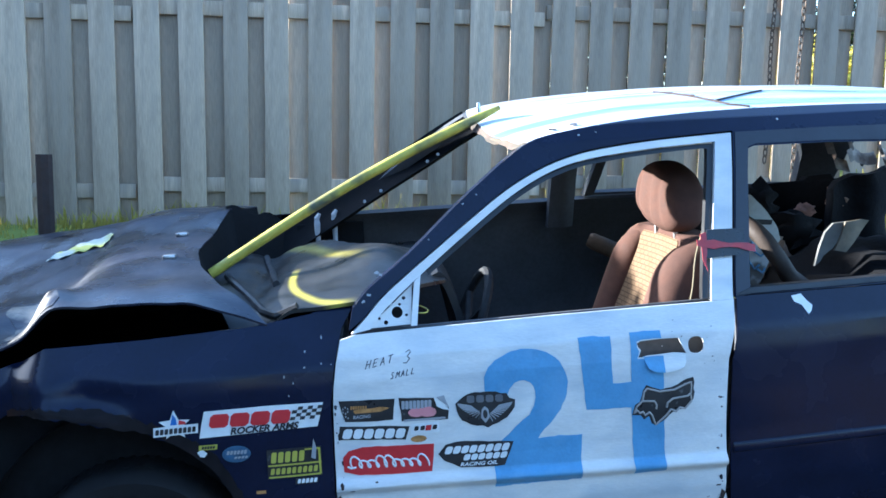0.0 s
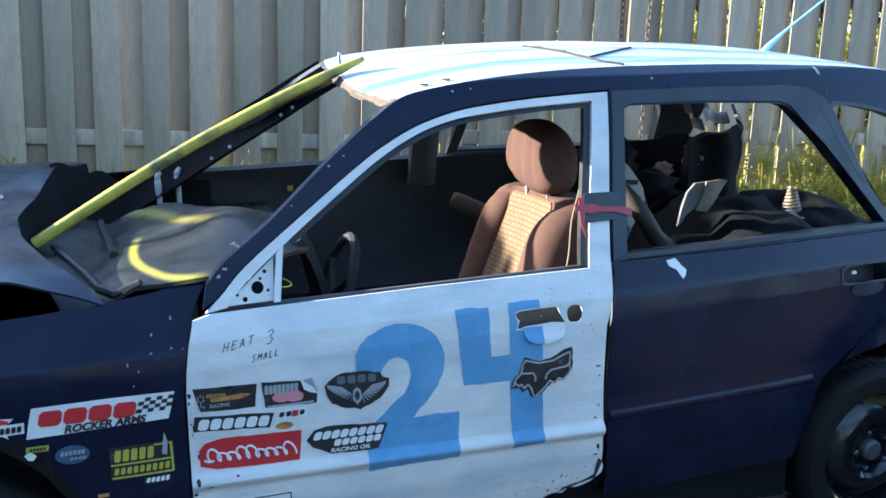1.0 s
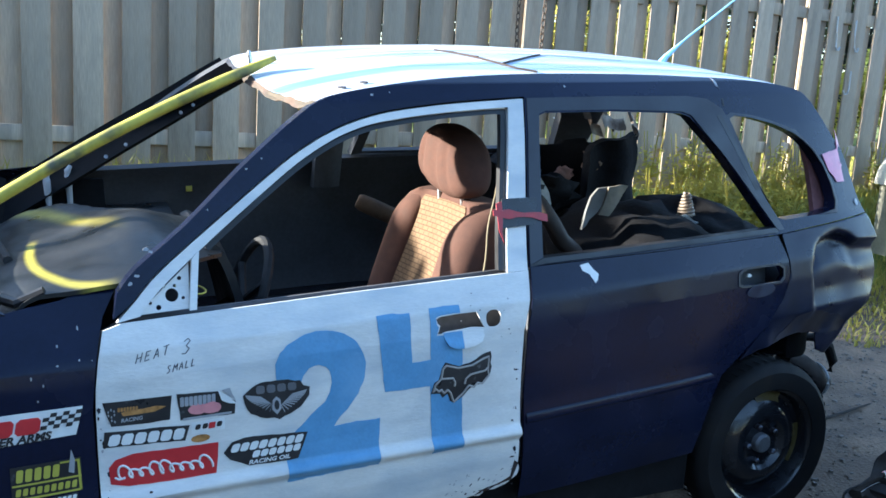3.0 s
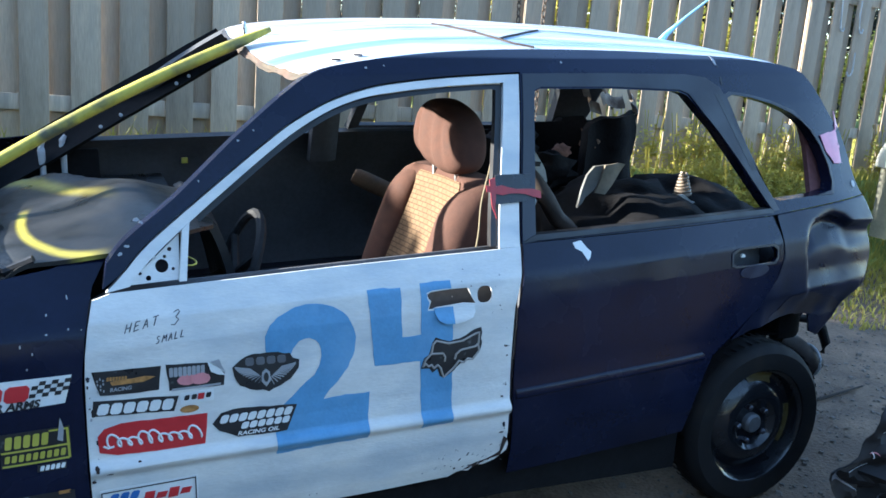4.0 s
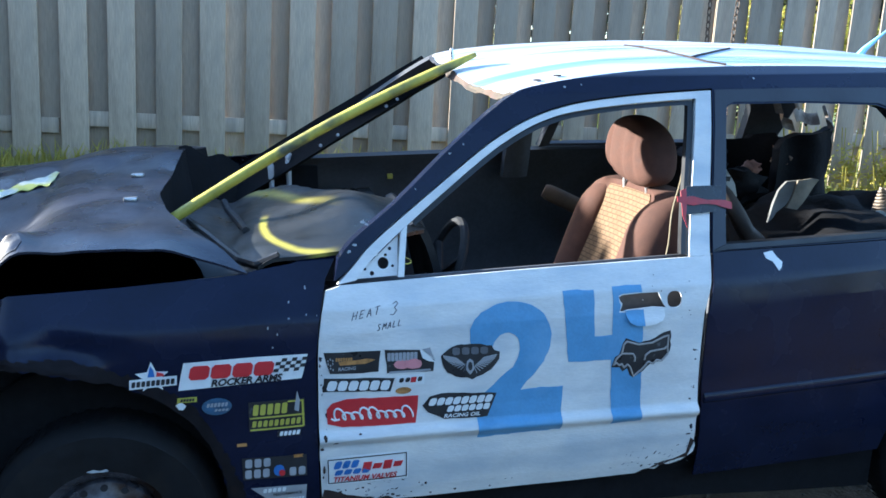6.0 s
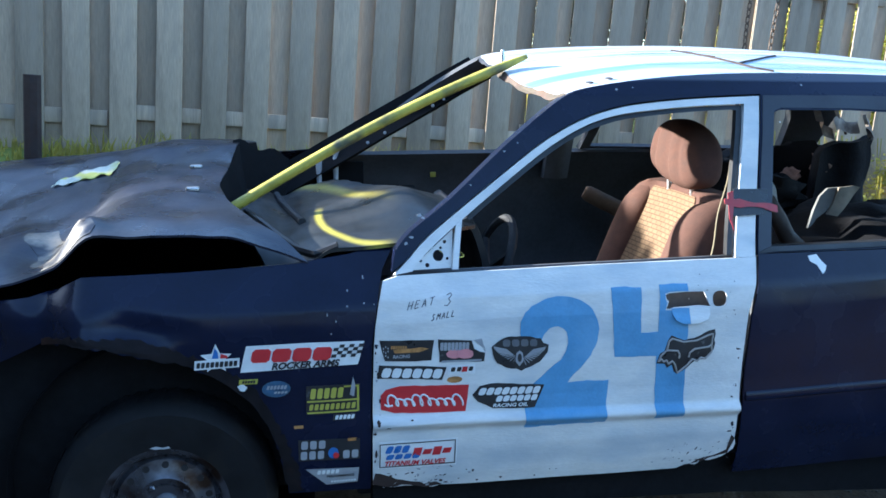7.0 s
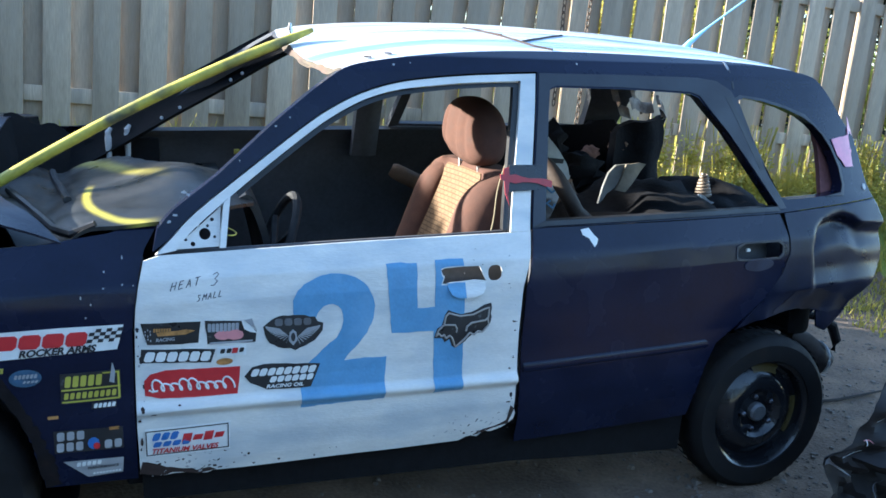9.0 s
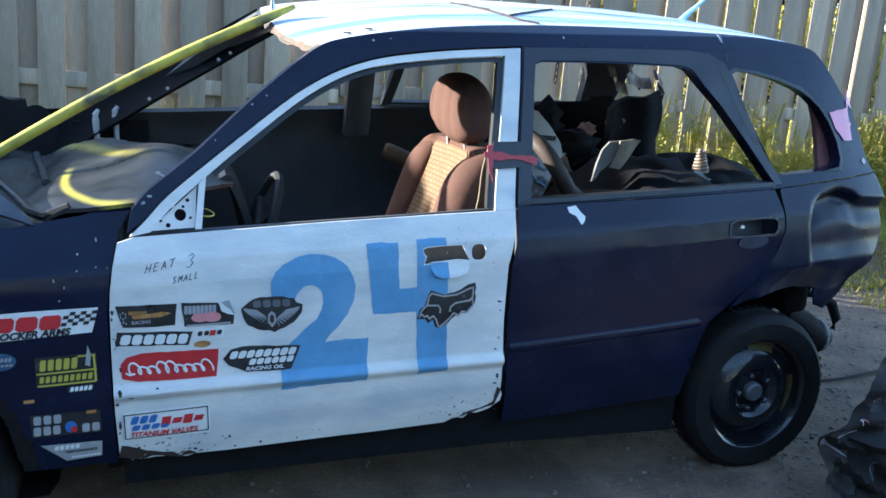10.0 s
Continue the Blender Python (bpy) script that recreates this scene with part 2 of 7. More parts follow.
# ---- mesh tools ----
def to_mesh(name, bm, material, smooth=True, sharp=0.6):
    bm.normal_update()
    for f in bm.faces:
        f.smooth = smooth
    for e in bm.edges:
        if len(e.link_faces) == 2 and e.calc_face_angle(0) > sharp:
            e.smooth = False
    me = bpy.data.meshes.new(name)
    bm.to_mesh(me)
    bm.free()
    me.materials.append(material)
    return me


def part(name, bm, material, parent=None, label="", smooth=True, sharp=0.6):
    ob = new(name, to_mesh(name, bm, material, smooth, sharp))
    ob.parent = parent
    return tagged(ob, label)


def box(bm, x0, x1, y0, y1, z0, z1, bevel=0.0):
    r = bmesh.ops.create_cube(bm, size=1.0)
    for v in r["verts"]:
        v.co = Vector(((x0 + x1) / 2 + v.co.x * (x1 - x0), (y0 + y1) / 2 + v.co.y * (y1 - y0), (z0 + z1) / 2 + v.co.z * (z1 - z0)))
    if bevel:
        es = list({e for v in r["verts"] for e in v.link_edges})
        bmesh.ops.bevel(bm, geom=es, offset=bevel, segments=2, affect="EDGES", profile=0.5)
    return bm


def tube(bm, pts, radius, sides=10, closed=False):
    """A round bar along points; radius: one number or one for each point."""
    pts = [Vector(p) for p in pts]
    n = len(pts)
    rings = []
    up = Vector((0, 0, 1))
    for i, p in enumerate(pts):
        if closed:
            d = (pts[(i + 1) % n] - pts[i - 1]).normalized()
        else:
            d = (pts[min(i + 1, n - 1)] - pts[max(i - 1, 0)]).normalized()
        a = d.cross(up)
        if a.length < 0.1:
            a = d.cross(Vector((0, 1, 0)))
        a.normalize()
        b = d.cross(a)
        r = radius[i] if isinstance(radius, (list, tuple)) else radius
        rings.append([bm.verts.new(p + r * (math.cos(k * math.tau / sides) * a + math.sin(k * math.tau / sides) * b)) for k in range(sides)])
    for i in range(n if closed else n - 1):
        r0, r1 = rings[i], rings[(i + 1) % n]
        for k in range(sides):
            bm.faces.new((r0[k], r0[(k + 1) % sides], r1[(k + 1) % sides], r1[k]))
    if not closed:
        bm.faces.new(rings[0][::-1])
        bm.faces.new(rings[-1])
    bmesh.ops.recalc_face_normals(bm, faces=bm.faces)
    return bm


def lathe(bm, profile, centre, sides=40, axis="y"):
    """A turned body about the y axis: profile of (radius, y)."""
    rings = []
    for r, y in profile:
        rings.append([bm.verts.new((centre[0] + r * math.cos(k * math.tau / sides), centre[1] + y, centre[2] + r * math.sin(k * math.tau / sides))) for k in range(sides)])
    for r0, r1 in zip(rings, rings[1:]):
        for k in range(sides):
            bm.faces.new((r0[k], r0[(k + 1) % sides], r1[(k + 1) % sides], r1[k]))
    bmesh.ops.remove_doubles(bm, verts=bm.verts, dist=1e-5)
    bmesh.ops.recalc_face_normals(bm, faces=bm.faces)
    return bm


def grid(bm, us, vs, f, thick=None):
    """A sheet f(u, v) -> point; thick: an offset vector that gives it a second side."""
    rows = [[bm.verts.new(f(u, v)) for v in vs] for u in us]
    for i in range(len(us) - 1):
        for j in range(len(vs) - 1):
            bm.faces.new((rows[i][j], rows[i + 1][j], rows[i + 1][j + 1], rows[i][j + 1]))
    if thick is not None:
        thicken(bm, Vector(thick))
    bmesh.ops.recalc_face_normals(bm, faces=bm.faces)
    return bm


def thicken(bm, offset):
    faces, edges = list(bm.faces), [e for e in bm.edges if len(e.link_faces) == 1]
    twin = {v: bm.verts.new(v.co + offset) for v in list(bm.verts)}
    for f in faces:
        bm.faces.new([twin[v] for v in reversed(f.verts)])
    for e in edges:
        lp = e.link_loops[0]
        a, b = lp.vert, lp.link_loop_next.vert
        bm.faces.new((b, a, twin[a], twin[b]))


def span(a, b, n):
    return [a + (b - a) * i / (n - 1) for i in range(n)]


def panel(outline, yf, thick=0.004, holes=(), du=0.06, dw=0.04):
    """A sheet cut to an outline in (u, w), laid on the surface y = yf(u, w) and given a thickness inward."""
    loops = [[Vector((u, w, 0)) for u, w in ring] for ring in (outline, *holes)]
    flat = [p for ring in loops for p in ring]
    bm = bmesh.new()
    vs = [bm.verts.new(p) for p in flat]
    for tri in tessellate_polygon(loops):
        if len(set(tri)) == 3:
            try:
                bm.faces.new([vs[i] for i in tri])
            except ValueError:
                pass
    us, ws = [p.x for p in flat], [p.y for p in flat]
    for axis, lo, hi, step in (((1, 0, 0), min(us), max(us), du), ((0, 1, 0), min(ws), max(ws), dw)):
        k = math.ceil(lo / step)
        while k * step < hi:
            bmesh.ops.bisect_plane(bm, geom=list(bm.verts) + list(bm.edges) + list(bm.faces), dist=1e-6, plane_co=Vector(axis) * (k * step), plane_no=axis)
            k += 1
    for v in bm.verts:
        u, w = v.co.x, v.co.y
        v.co = Vector((u, yf(u, w), w))
    bm.normal_update()
    if sum(f.normal.y * f.calc_area() for f in bm.faces) > 0:
        bmesh.ops.reverse_faces(bm, faces=bm.faces)
    thicken(bm, Vector((0, thick, 0)))
    return bm


def lerp(x, xs, ys):
    return float(np.interp(x, xs, ys))


# ---- setting: ground ----
def ground_z(x, y):
    base = 0.015 + 0.041 * (max(-6.0, min(3.0, x)) - 2.03)
    side = 0.085 * max(0.0, min(y, 1.75) - 0.15)
    t = max(0.0, min(1.0, (y - 1.75) / 1.25))
    bank = (0.80 - 0.136 - base) * t * t * (3 - 2 * t)
    return base + side + bank


def rough_z(x, y):
    return ground_z(x, y) + 0.018 * noise.noise(Vector((x * 1.7, y * 1.7, 0))) + 0.008 * noise.noise(Vector((x * 7, y * 7, 3)))


xs = [-400, -150, -60, -25, -14] + span(-9, 10, 110) + [14, 25, 60, 150, 400]
ys = [-400, -150, -60, -20, -9] + span(-5, 4.0, 66) + [6, 9, 15, 30, 60, 150, 400]
bm = grid(bmesh.new(), xs, ys, lambda x, y: (x, y, rough_z(x, y)))
for f in bm.faces:
    c = f.calc_center_median()
    f.material_index = 1 if c.y > 2.15 + 0.25 * noise.noise(Vector((c.x * 1.3, 0, 0))) else 0
ground = part("ground", bm, DIRT)
ground.data.materials.append(LAWN)
tagged(ground, "packed grey-brown dirt yard rising to a grassy bank", "ground", kind="structure")

# ---- setting: fence ----
fence = tagged(new("fence"), "tall weathered wooden shadowbox fence of overlapping upright boards", "fence", kind="structure")
fence.location = (0, 3.1, 0.78)


def board_mesh(name, width, height, thick, seed):
    rnd = random.Random(seed)
    bm = bmesh.new()
    box(bm, -width / 2, width / 2, 0, thick, 0, height, 0.003)
    lean = rnd.uniform(-0.004, 0.004)
    for v in bm.verts:
        v.co.x += lean * v.co.z
    return to_mesh(name, bm, FENCEWOOD)


front_boards = [board_mesh("board", 0.145 + 0.004 * (k % 3 - 1), 1.71 + 0.008 * (k % 4), 0.018, k) for k in range(8)]
back_boards = [board_mesh("board", 0.123 + 0.004 * (k % 3 - 1), 1.71 + 0.008 * (k % 4), 0.018, 50 + k) for k in range(8)]
rnd = random.Random(5)


def left_edge(k):
    """The left edge of front board k: set a little wider apart towards the nose of the car."""
    return -0.239 + (0.2445 if k >= 0 else 0.249) * k


for k in range(-42, 42):
    for which, meshes in ((0, front_boards), (1, back_boards)):
        ob = new("board", meshes[(k * 5 + which * 3) % 8])
        ob.parent = fence
        pitch = left_edge(k + 1) - left_edge(k)
        x = left_edge(k) + 0.0725 if which == 0 else left_edge(k) + 0.145 + (pitch - 0.145) / 2
        ob.location = (x + rnd.uniform(-0.005, 0.005), which * 0.045 + rnd.uniform(0, 0.002), rnd.uniform(-0.01, 0.012))
        ob.scale = (((1.75 if k < -1 else 1.08 if k < 3 else 1.0 if k < 11 else 0.90) if which else 1.0), 1, 1)
for z in (0.33, 1.36):
    k = -11.0
    while k < 9.7:
        bm = box(bmesh.new(), 0.002, 2.43, 0.020, 0.044, z, z + 0.085, 0.003)
        ob = part("rail", bm, FENCEWOOD, fence)
        ob.location = (k, 0, 0.0186 * (k - 0.4) - 0.08)
        k += 2.44
for k in range(-4, 5):
    bm = box(bmesh.new(), -0.045, 0.045, 0.067, 0.157, -0.3, 1.66, 0.004)
    ob = part("post", bm, FENCEWOOD, fence)
    ob.location = (0.37 + k * 2.44, 0, 0)

# an unseen plain wall beyond the nose, added to keep sun off the ground
wall = part("wall_west", box(bmesh.new(), -6.0, -5.7, -24.0, 0.9, -0.5, 5.4, 0.02), SIDING)
part("wall_low", box(bmesh.new(), -5.95, -5.75, 0.9, 3.2, -0.5, 2.08, 0.02), SIDING, wall, "unseen low wall added to keep sun off the yard")
tagged(wall, "unseen plain wall added to shade the yard ground", "wall", kind="structure")

# ---- the race car ----
# Car frame: u to the rear, y to the far side, w up; nose down by 4.1 degrees.
car = tagged(new("race_car"), "battered navy blue race car with a white front door numbered 24", "car")
car.matrix_world = pose(0, 0, 0, 0, -4.1, 0)
ROLL, MID = radians(6.5), 0.929


def mirror(p):
    """A point of the near side carried over to the far side of the leaning body."""
    u, y, w = p
    a = y * math.cos(ROLL) + w * math.sin(ROLL)
    b = -y * math.sin(ROLL) + w * math.cos(ROLL)
    a = 2 * MID - a
    return Vector((u, a * math.cos(ROLL) - b * math.sin(ROLL), a * math.sin(ROLL) + b * math.cos(ROLL)))


def mirrored(bm):
    for v in bm.verts:
        v.co = mirror(v.co)
    bmesh.ops.reverse_faces(bm, faces=bm.faces)
    return bm


SEC_W = (0.15, 0.2, 0.28, 0.36, 0.44, 0.5, 0.6, 0.72, 0.78, 0.84, 0.90, 0.96, 1.1, 1.2, 1.3, 1.34, 1.38)
SEC_Y = (0.05, 0.03, 0.008, -0.006, -0.010, -0.006, -0.007, -0.004, 0.006, 0.036, 0.065, 0.09, 0.143, 0.182, 0.228, 0.262, 0.34)


def skin(u, w):
    y = lerp(w, SEC_W, SEC_Y)
    if u > 1.0:
        y += 0.065 * (u - 1.0) ** 1.5
    if u > 2.3:
        y += 0.30 * (u - 2.3) ** 2
    return y


def door_y(u, w):
    """The door skin with its rolled moulding, which drops a little towards the rear."""
    t = max(-1.0, min(1.0, (w - (0.4475 - 0.022 * u)) / 0.024))
    return skin(u, w) - 0.016 * math.cos(t * math.pi / 2) ** 1.5 + 0.0025 * noise.noise(Vector((u * 5, w * 5, 2)))


def rear_y(u, w):
    y = skin(u, w)
    y += 0.003 * noise.noise(Vector((u * 4, w * 4, 7)))
    return y


def ease(t):
    t = max(0.0, min(1.0, t))
    return t * t * (3 - 2 * t)


def quarter_y(u, w):
    y = skin(u, w) + 0.004 * noise.noise(Vector((u * 5, w * 5, 1)))
    # the stove-in pocket behind the rear door: a sharp front edge, a deep top and a flatter floor
    top = lerp(u, (2.20, 2.24, 2.28, 2.36, 2.42, 2.46, 2.58), (0.78, 0.815, 0.838, 0.852, 0.838, 0.815, 0.805))
    front = 2.212 + 0.006 * math.sin(w * 24)
    k = ease((u - front) / 0.022) * ease((top - w) / 0.04) * ease((w - 0.55) / 0.12)
    floor = 0.056 - 0.022 * ease((top - w - 0.05) / 0.07)
    y += k * floor * (1 - 0.35 * ease((u - 2.34) / 0.26))
    d = max(0.0, 1 - ((u - 2.31) / 0.3) ** 2) * max(0.0, 1 - ((max(w, 0.47) - 0.47) / 0.13) ** 2)
    return y + 0.05 * d + 0.008 * d * noise.noise(Vector((u * 12, w * 12, 4)))


ARCH = [(-0.80, 0.69), (-0.70, 0.70), (-0.62, 0.683), (-0.54, 0.662), (-0.44, 0.63), (-0.36, 0.585), (-0.30, 0.53), (-0.257, 0.464), (-0.225, 0.38), (-0.208, 0.258)]


def fender_y(u, w):
    y = skin(u, w) + (0.05 * max(0.0, (w - 0.76) / 0.1) if w > 0.76 else 0)
    y += 0.004 * noise.noise(Vector((u * 5, w * 6, 9)))
    if u < -0.70:
        t = (-0.70 - u) / 0.2
        y += 0.038 * ease(t / 0.5) + 0.05 * t * (1 + 0.8 * noise.noise(Vector((u * 9, w * 7, 5))))
    # a sharp dent above the arch and the rolled lip of the arch
    d = ease((u + 0.68) / 0.09) * ease((-0.36 - u) / 0.26) * ease((w - 0.68) / 0.05) * ease((0.81 - 0.25 * max(0.0, u + 0.62) - w) / 0.07)
    edge = lerp(u, [p[0] for p in ARCH], [p[1] for p in ARCH])
    lip_out = max(0.0, 1 - max(0.0, w - edge - 0.012) / 0.045) ** 2 if -0.72 < u < -0.44 else 0.0
    return y + 0.022 * d - 0.014 * lip_out * ease((u + 0.74) / 0.06) * ease((-0.44 - u) / 0.10)


def jag(points, amount, seed, step=0.02):
    """Breaks a straight run of an outline into a ragged one."""
    r = random.Random(seed)
    out = []
    for (u0, w0), (u1, w1) in zip(points, points[1:]):
        n = max(1, int(math.hypot(u1 - u0, w1 - w0) / step))
        for i in range(n):
            t = i / n
            out.append((u0 + (u1 - u0) * t + r.uniform(-amount, amount), w0 + (w1 - w0) * t + r.uniform(-amount, amount)))
    out.append(points[-1])
    return out


def ring(u, w, ru, rw=None, n=20):
    rw = rw or ru
    return [(u + ru * math.cos(k * math.tau / n), w + rw * math.sin(k * math.tau / n)) for k in range(n)]


# front fender
fender_outline = [(0.010, 0.25), (0.010, 0.455), (0.014, 0.66), (0.026, 0.75), (0.038, 0.80), (0.052, 0.845), (0.07, 0.872), (0.085, 0.895), (0.03, 0.90),
                  (-0.03, 0.882), (-0.175, 0.864), (-0.452, 0.852), (-0.703, 0.848), (-0.76, 0.82), (-0.83, 0.80), (-0.92, 0.79), (-1.02, 0.74), (-1.05, 0.64), (-0.98, 0.60), (-0.86, 0.66)]
arch = ARCH
fender = part("fender", panel(fender_outline + jag(arch, 0.006, 3), fender_y, 0.006, (), 0.015, 0.0125), NAVY, car, "navy front fender with a crumpled front and rusted arch")
rust_band = jag(arch, 0.004, 4) + jag([(-0.17, 0.262), (-0.18, 0.33), (-0.205, 0.40), (-0.235, 0.475), (-0.27, 0.54), (-0.335, 0.607), (-0.42, 0.652), (-0.54, 0.70), (-0.62, 0.708), (-0.70, 0.722), (-0.80, 0.705)], 0.006, 6, 0.008)
part("rust_edge", panel(rust_band, lambda u, w: fender_y(u, w) - 0.0012, 0.001, (), 0.015, 0.0125), mat("dark_arch_rust", (0.011, 0.009, 0.010), 0.9, var=0.5, scale=25, bump=0.6, tint=(0.036, 0.018, 0.013), tint_at=(0.55, 0.7), tint_scale=9, spec=0.15), fender, "flaking rust along the wheel arch")
fbm = panel(fender_outline + arch, fender_y, 0.006)
part("fender", mirrored(fbm), NAVY, car)

# front door
door_edge = [(0.016, 0.262), (0.014, 0.40), (0.016, 0.535), (0.020, 0.66), (0.024, 0.71), (0.034, 0.77), (0.048, 0.826), (0.086, 0.836), (0.602, 0.848), (1.113, 0.853),
             (1.104, 0.80), (1.092, 0.751), (1.078, 0.704), (1.070, 0.60), (1.068, 0.554), (1.066, 0.42), (1.066, 0.33)]
door_low = jag([(1.066, 0.33), (1.068, 0.29), (1.05, 0.275), (1.03, 0.262), (0.98, 0.256), (0.93, 0.243), (0.90, 0.236)], 0.006, 11) + [(0.6, 0.240), (0.28, 0.243)] + jag([(0.20, 0.245), (0.12, 0.25), (0.06, 0.252), (0.03, 0.275)], 0.007, 12)
handle_hole = [(0.826, 0.763), (0.837, 0.768), (0.894, 0.770), (0.941, 0.769), (0.946, 0.757), (0.951, 0.744), (0.961, 0.726), (0.948, 0.728), (0.926, 0.731), (0.890, 0.729), (0.851, 0.728), (0.840, 0.724), (0.827, 0.725), (0.832, 0.735), (0.836, 0.745), (0.829, 0.753)]
lock_hole = [(0.988 + 0.0215 * math.copysign(abs(math.cos(a)) ** 0.8, math.cos(a)), 0.747 + 0.0225 * math.copysign(abs(math.sin(a)) ** 0.8, math.sin(a))) for a in span(0, math.tau * 23 / 24, 24)]
front_door = part("front_door", panel(door_edge + door_low, door_y, 0.005, (handle_hole, lock_hole), 0.05, 0.00625), WHITE, car, "white brush-painted front door with rusted lower corners")
inner = [(0.03, 0.27), (0.03, 0.80), (0.1, 0.83), (1.09, 0.845), (1.055, 0.70), (1.05, 0.27)]
part("inner_panel", panel(inner, lambda u, w: skin(u, w) + 0.075, 0.01), DARK, front_door, "black inner door shell")
dish_y = lambda u, w: door_y(u, w) - 0.0012 - 0.013 * ease((0.727 - w) / 0.045)
part("handle_dish", panel([(0.896, 0.726), (0.930, 0.727), (0.956, 0.722), (0.957, 0.708), (0.948, 0.694), (0.925, 0.686), (0.896, 0.683)], dish_y, 0.008, (), 0.02, 0.006), WHITE, front_door, "scooped handle dish")
part("handle_dish", panel([(0.843, 0.726), (0.870, 0.727), (0.896, 0.726), (0.896, 0.683), (0.872, 0.686), (0.854, 0.695), (0.845, 0.710)], dish_y, 0.008, (), 0.02, 0.006), BLUE, front_door, "handle dish painted over in blue")
part("rust_corner", panel(jag([(0.018, 0.262), (0.02, 0.300), (0.06, 0.285), (0.12, 0.272), (0.18, 0.256), (0.20, 0.247), (0.12, 0.25), (0.06, 0.252)], 0.008, 21), lambda u, w: door_y(u, w) - 0.0012, 0.001), RUST, front_door, "rust hole at the lower front corner")
part("rust_corner", panel(jag([(1.064, 0.33), (1.058, 0.335), (1.045, 0.292), (0.98, 0.266), (0.92, 0.247), (0.90, 0.238), (0.98, 0.258), (1.05, 0.278)], 0.004, 22), lambda u, w: door_y(u, w) - 0.0012, 0.001), RUST, front_door, "rust at the lower rear corner")
def smooth_run(points, n=4):
    """The same run of points rounded off, with n steps from each to the next."""
    run = []
    for k in range(len(points) - 1):
        p0, p1, p2, p3 = (points[max(0, min(len(points) - 1, k + j))] for j in (-1, 0, 1, 2))
        for i in range(n):
            t = i / n
            run.append(tuple(0.5 * (2 * b + (c - a) * t + (2 * a - 5 * b + 4 * c - d) * t * t + (3 * b - a - 3 * c + d) * t ** 3) for a, b, c, d in zip(p0, p1, p2, p3)))
    return run + [points[-1]]


frame_out = smooth_run([(0.078, 0.838), (0.121, 0.877), (0.179, 0.932), (0.326, 1.039), (0.48, 1.147), (0.56, 1.195), (0.641, 1.232), (0.72, 1.256), (0.806, 1.272), (0.975, 1.288), (1.195, 1.298)])
frame_depth = lambda u: lerp(u, (0.128, 0.25, 0.33, 0.50, 0.64, 0.72, 0.80, 1.20), (0.036, 0.029, 0.026, 0.023, 0.018, 0.017, 0.019, 0.020))
frame_in = [(1.142, 1.276)] + [(u, w - frame_depth(u)) for u, w in reversed(frame_out) if 0.14 < u < 1.12] + [(0.128, 0.846)]
seal_run = [(u, w - frame_depth(u) - 0.005) for u, w in frame_out if 0.26 < u < 1.12]
part("window_frame", panel(frame_out + [(1.113, 0.8535), (1.050, 0.8535)] + frame_in, lambda u, w: skin(u, w) + 0.002, 0.02), WHITE, front_door, "white window frame")
part("window_seal", panel([(1.049, 0.858), (1.138, 1.270)] + seal_run[::-1] + [(u + 0.006, w - 0.011) for u, w in seal_run] + [(1.118, 1.256), (1.030, 0.858)], lambda u, w: skin(u, w) + 0.012, 0.02), BLACK, front_door, "black rubber window channel")
tri_holes = [ring(0.201, 0.880, 0.0145, n=16), ring(0.170, 0.857, 0.006, n=8), ring(0.153, 0.868, 0.004, n=8), ring(0.221, 0.914, 0.005, n=8), ring(0.225, 0.872, 0.004, n=8), ring(0.209, 0.899, 0.004, n=8), ring(0.186, 0.90, 0.004, n=8)]
part("mirror_plate", panel([(0.118, 0.846), (0.236, 0.849), (0.245, 0.945), (0.18, 0.893)], lambda u, w: skin(u, w) + 0.014, 0.003, tri_holes), WHITE, front_door, "bare mirror mounting plate with holes")
part("window_post", panel([(0.234, 0.848), (0.250, 0.848), (0.270, 0.972), (0.252, 0.956)], lambda u, w: skin(u, w) - 0.002, 0.02), WHITE, front_door)

# side of the upper body with the rear windows
rear_win = [(1.165, 0.874), (1.19, 1.02), (1.218, 1.19), (1.232, 1.250), (1.255, 1.258), (1.50, 1.256), (1.76, 1.244), (1.795, 1.232), (1.83, 1.19), (1.89, 1.125), (1.98, 1.00), (2.067, 0.874)]
quarter_win = [(1.960, 1.222), (1.985, 1.232), (2.064, 1.222), (2.16, 1.200), (2.247, 1.168), (2.290, 1.142), (2.326, 1.110), (2.360, 1.062), (2.386, 0.998), (2.392, 0.940), (2.378, 0.914), (2.297, 0.904), (2.12, 0.900), (2.090, 0.910), (2.05, 0.985), (2.003, 1.09)]
roof_run = smooth_run([(0.085, 0.897), (0.13, 0.945), (0.242, 1.026), (0.384, 1.146), (0.47, 1.213), (0.536, 1.261), (0.606, 1.303), (0.693, 1.324), (0.855, 1.345), (1.036, 1.359), (1.294, 1.366), (1.641, 1.363), (1.982, 1.350), (2.12, 1.340), (2.24, 1.326), (2.335, 1.304), (2.375, 1.272), (2.402, 1.235), (2.430, 1.190), (2.455, 1.150)], 3)
roof_edge = [p for p in roof_run if p[0] > 0.6055]
side_outline = roof_run + [(2.495, 1.10), (2.515, 1.03), (2.525, 0.98), (2.536, 0.934), (2.548, 0.908), (2.563, 0.886),
    (2.30, 0.872), (2.07, 0.860), (1.6, 0.860), (1.165, 0.862), (1.120, 0.857), (1.20, 1.304)] + [(u, w + 0.006) for u, w in reversed(frame_out) if 0.10 < u < 1.19] + [(0.072, 0.846)]
body_side = part("body_side", panel(side_outline, skin, 0.045, (rear_win, quarter_win), 0.06, 0.03), NAVY, car, "scuffed navy roof rail and pillars")
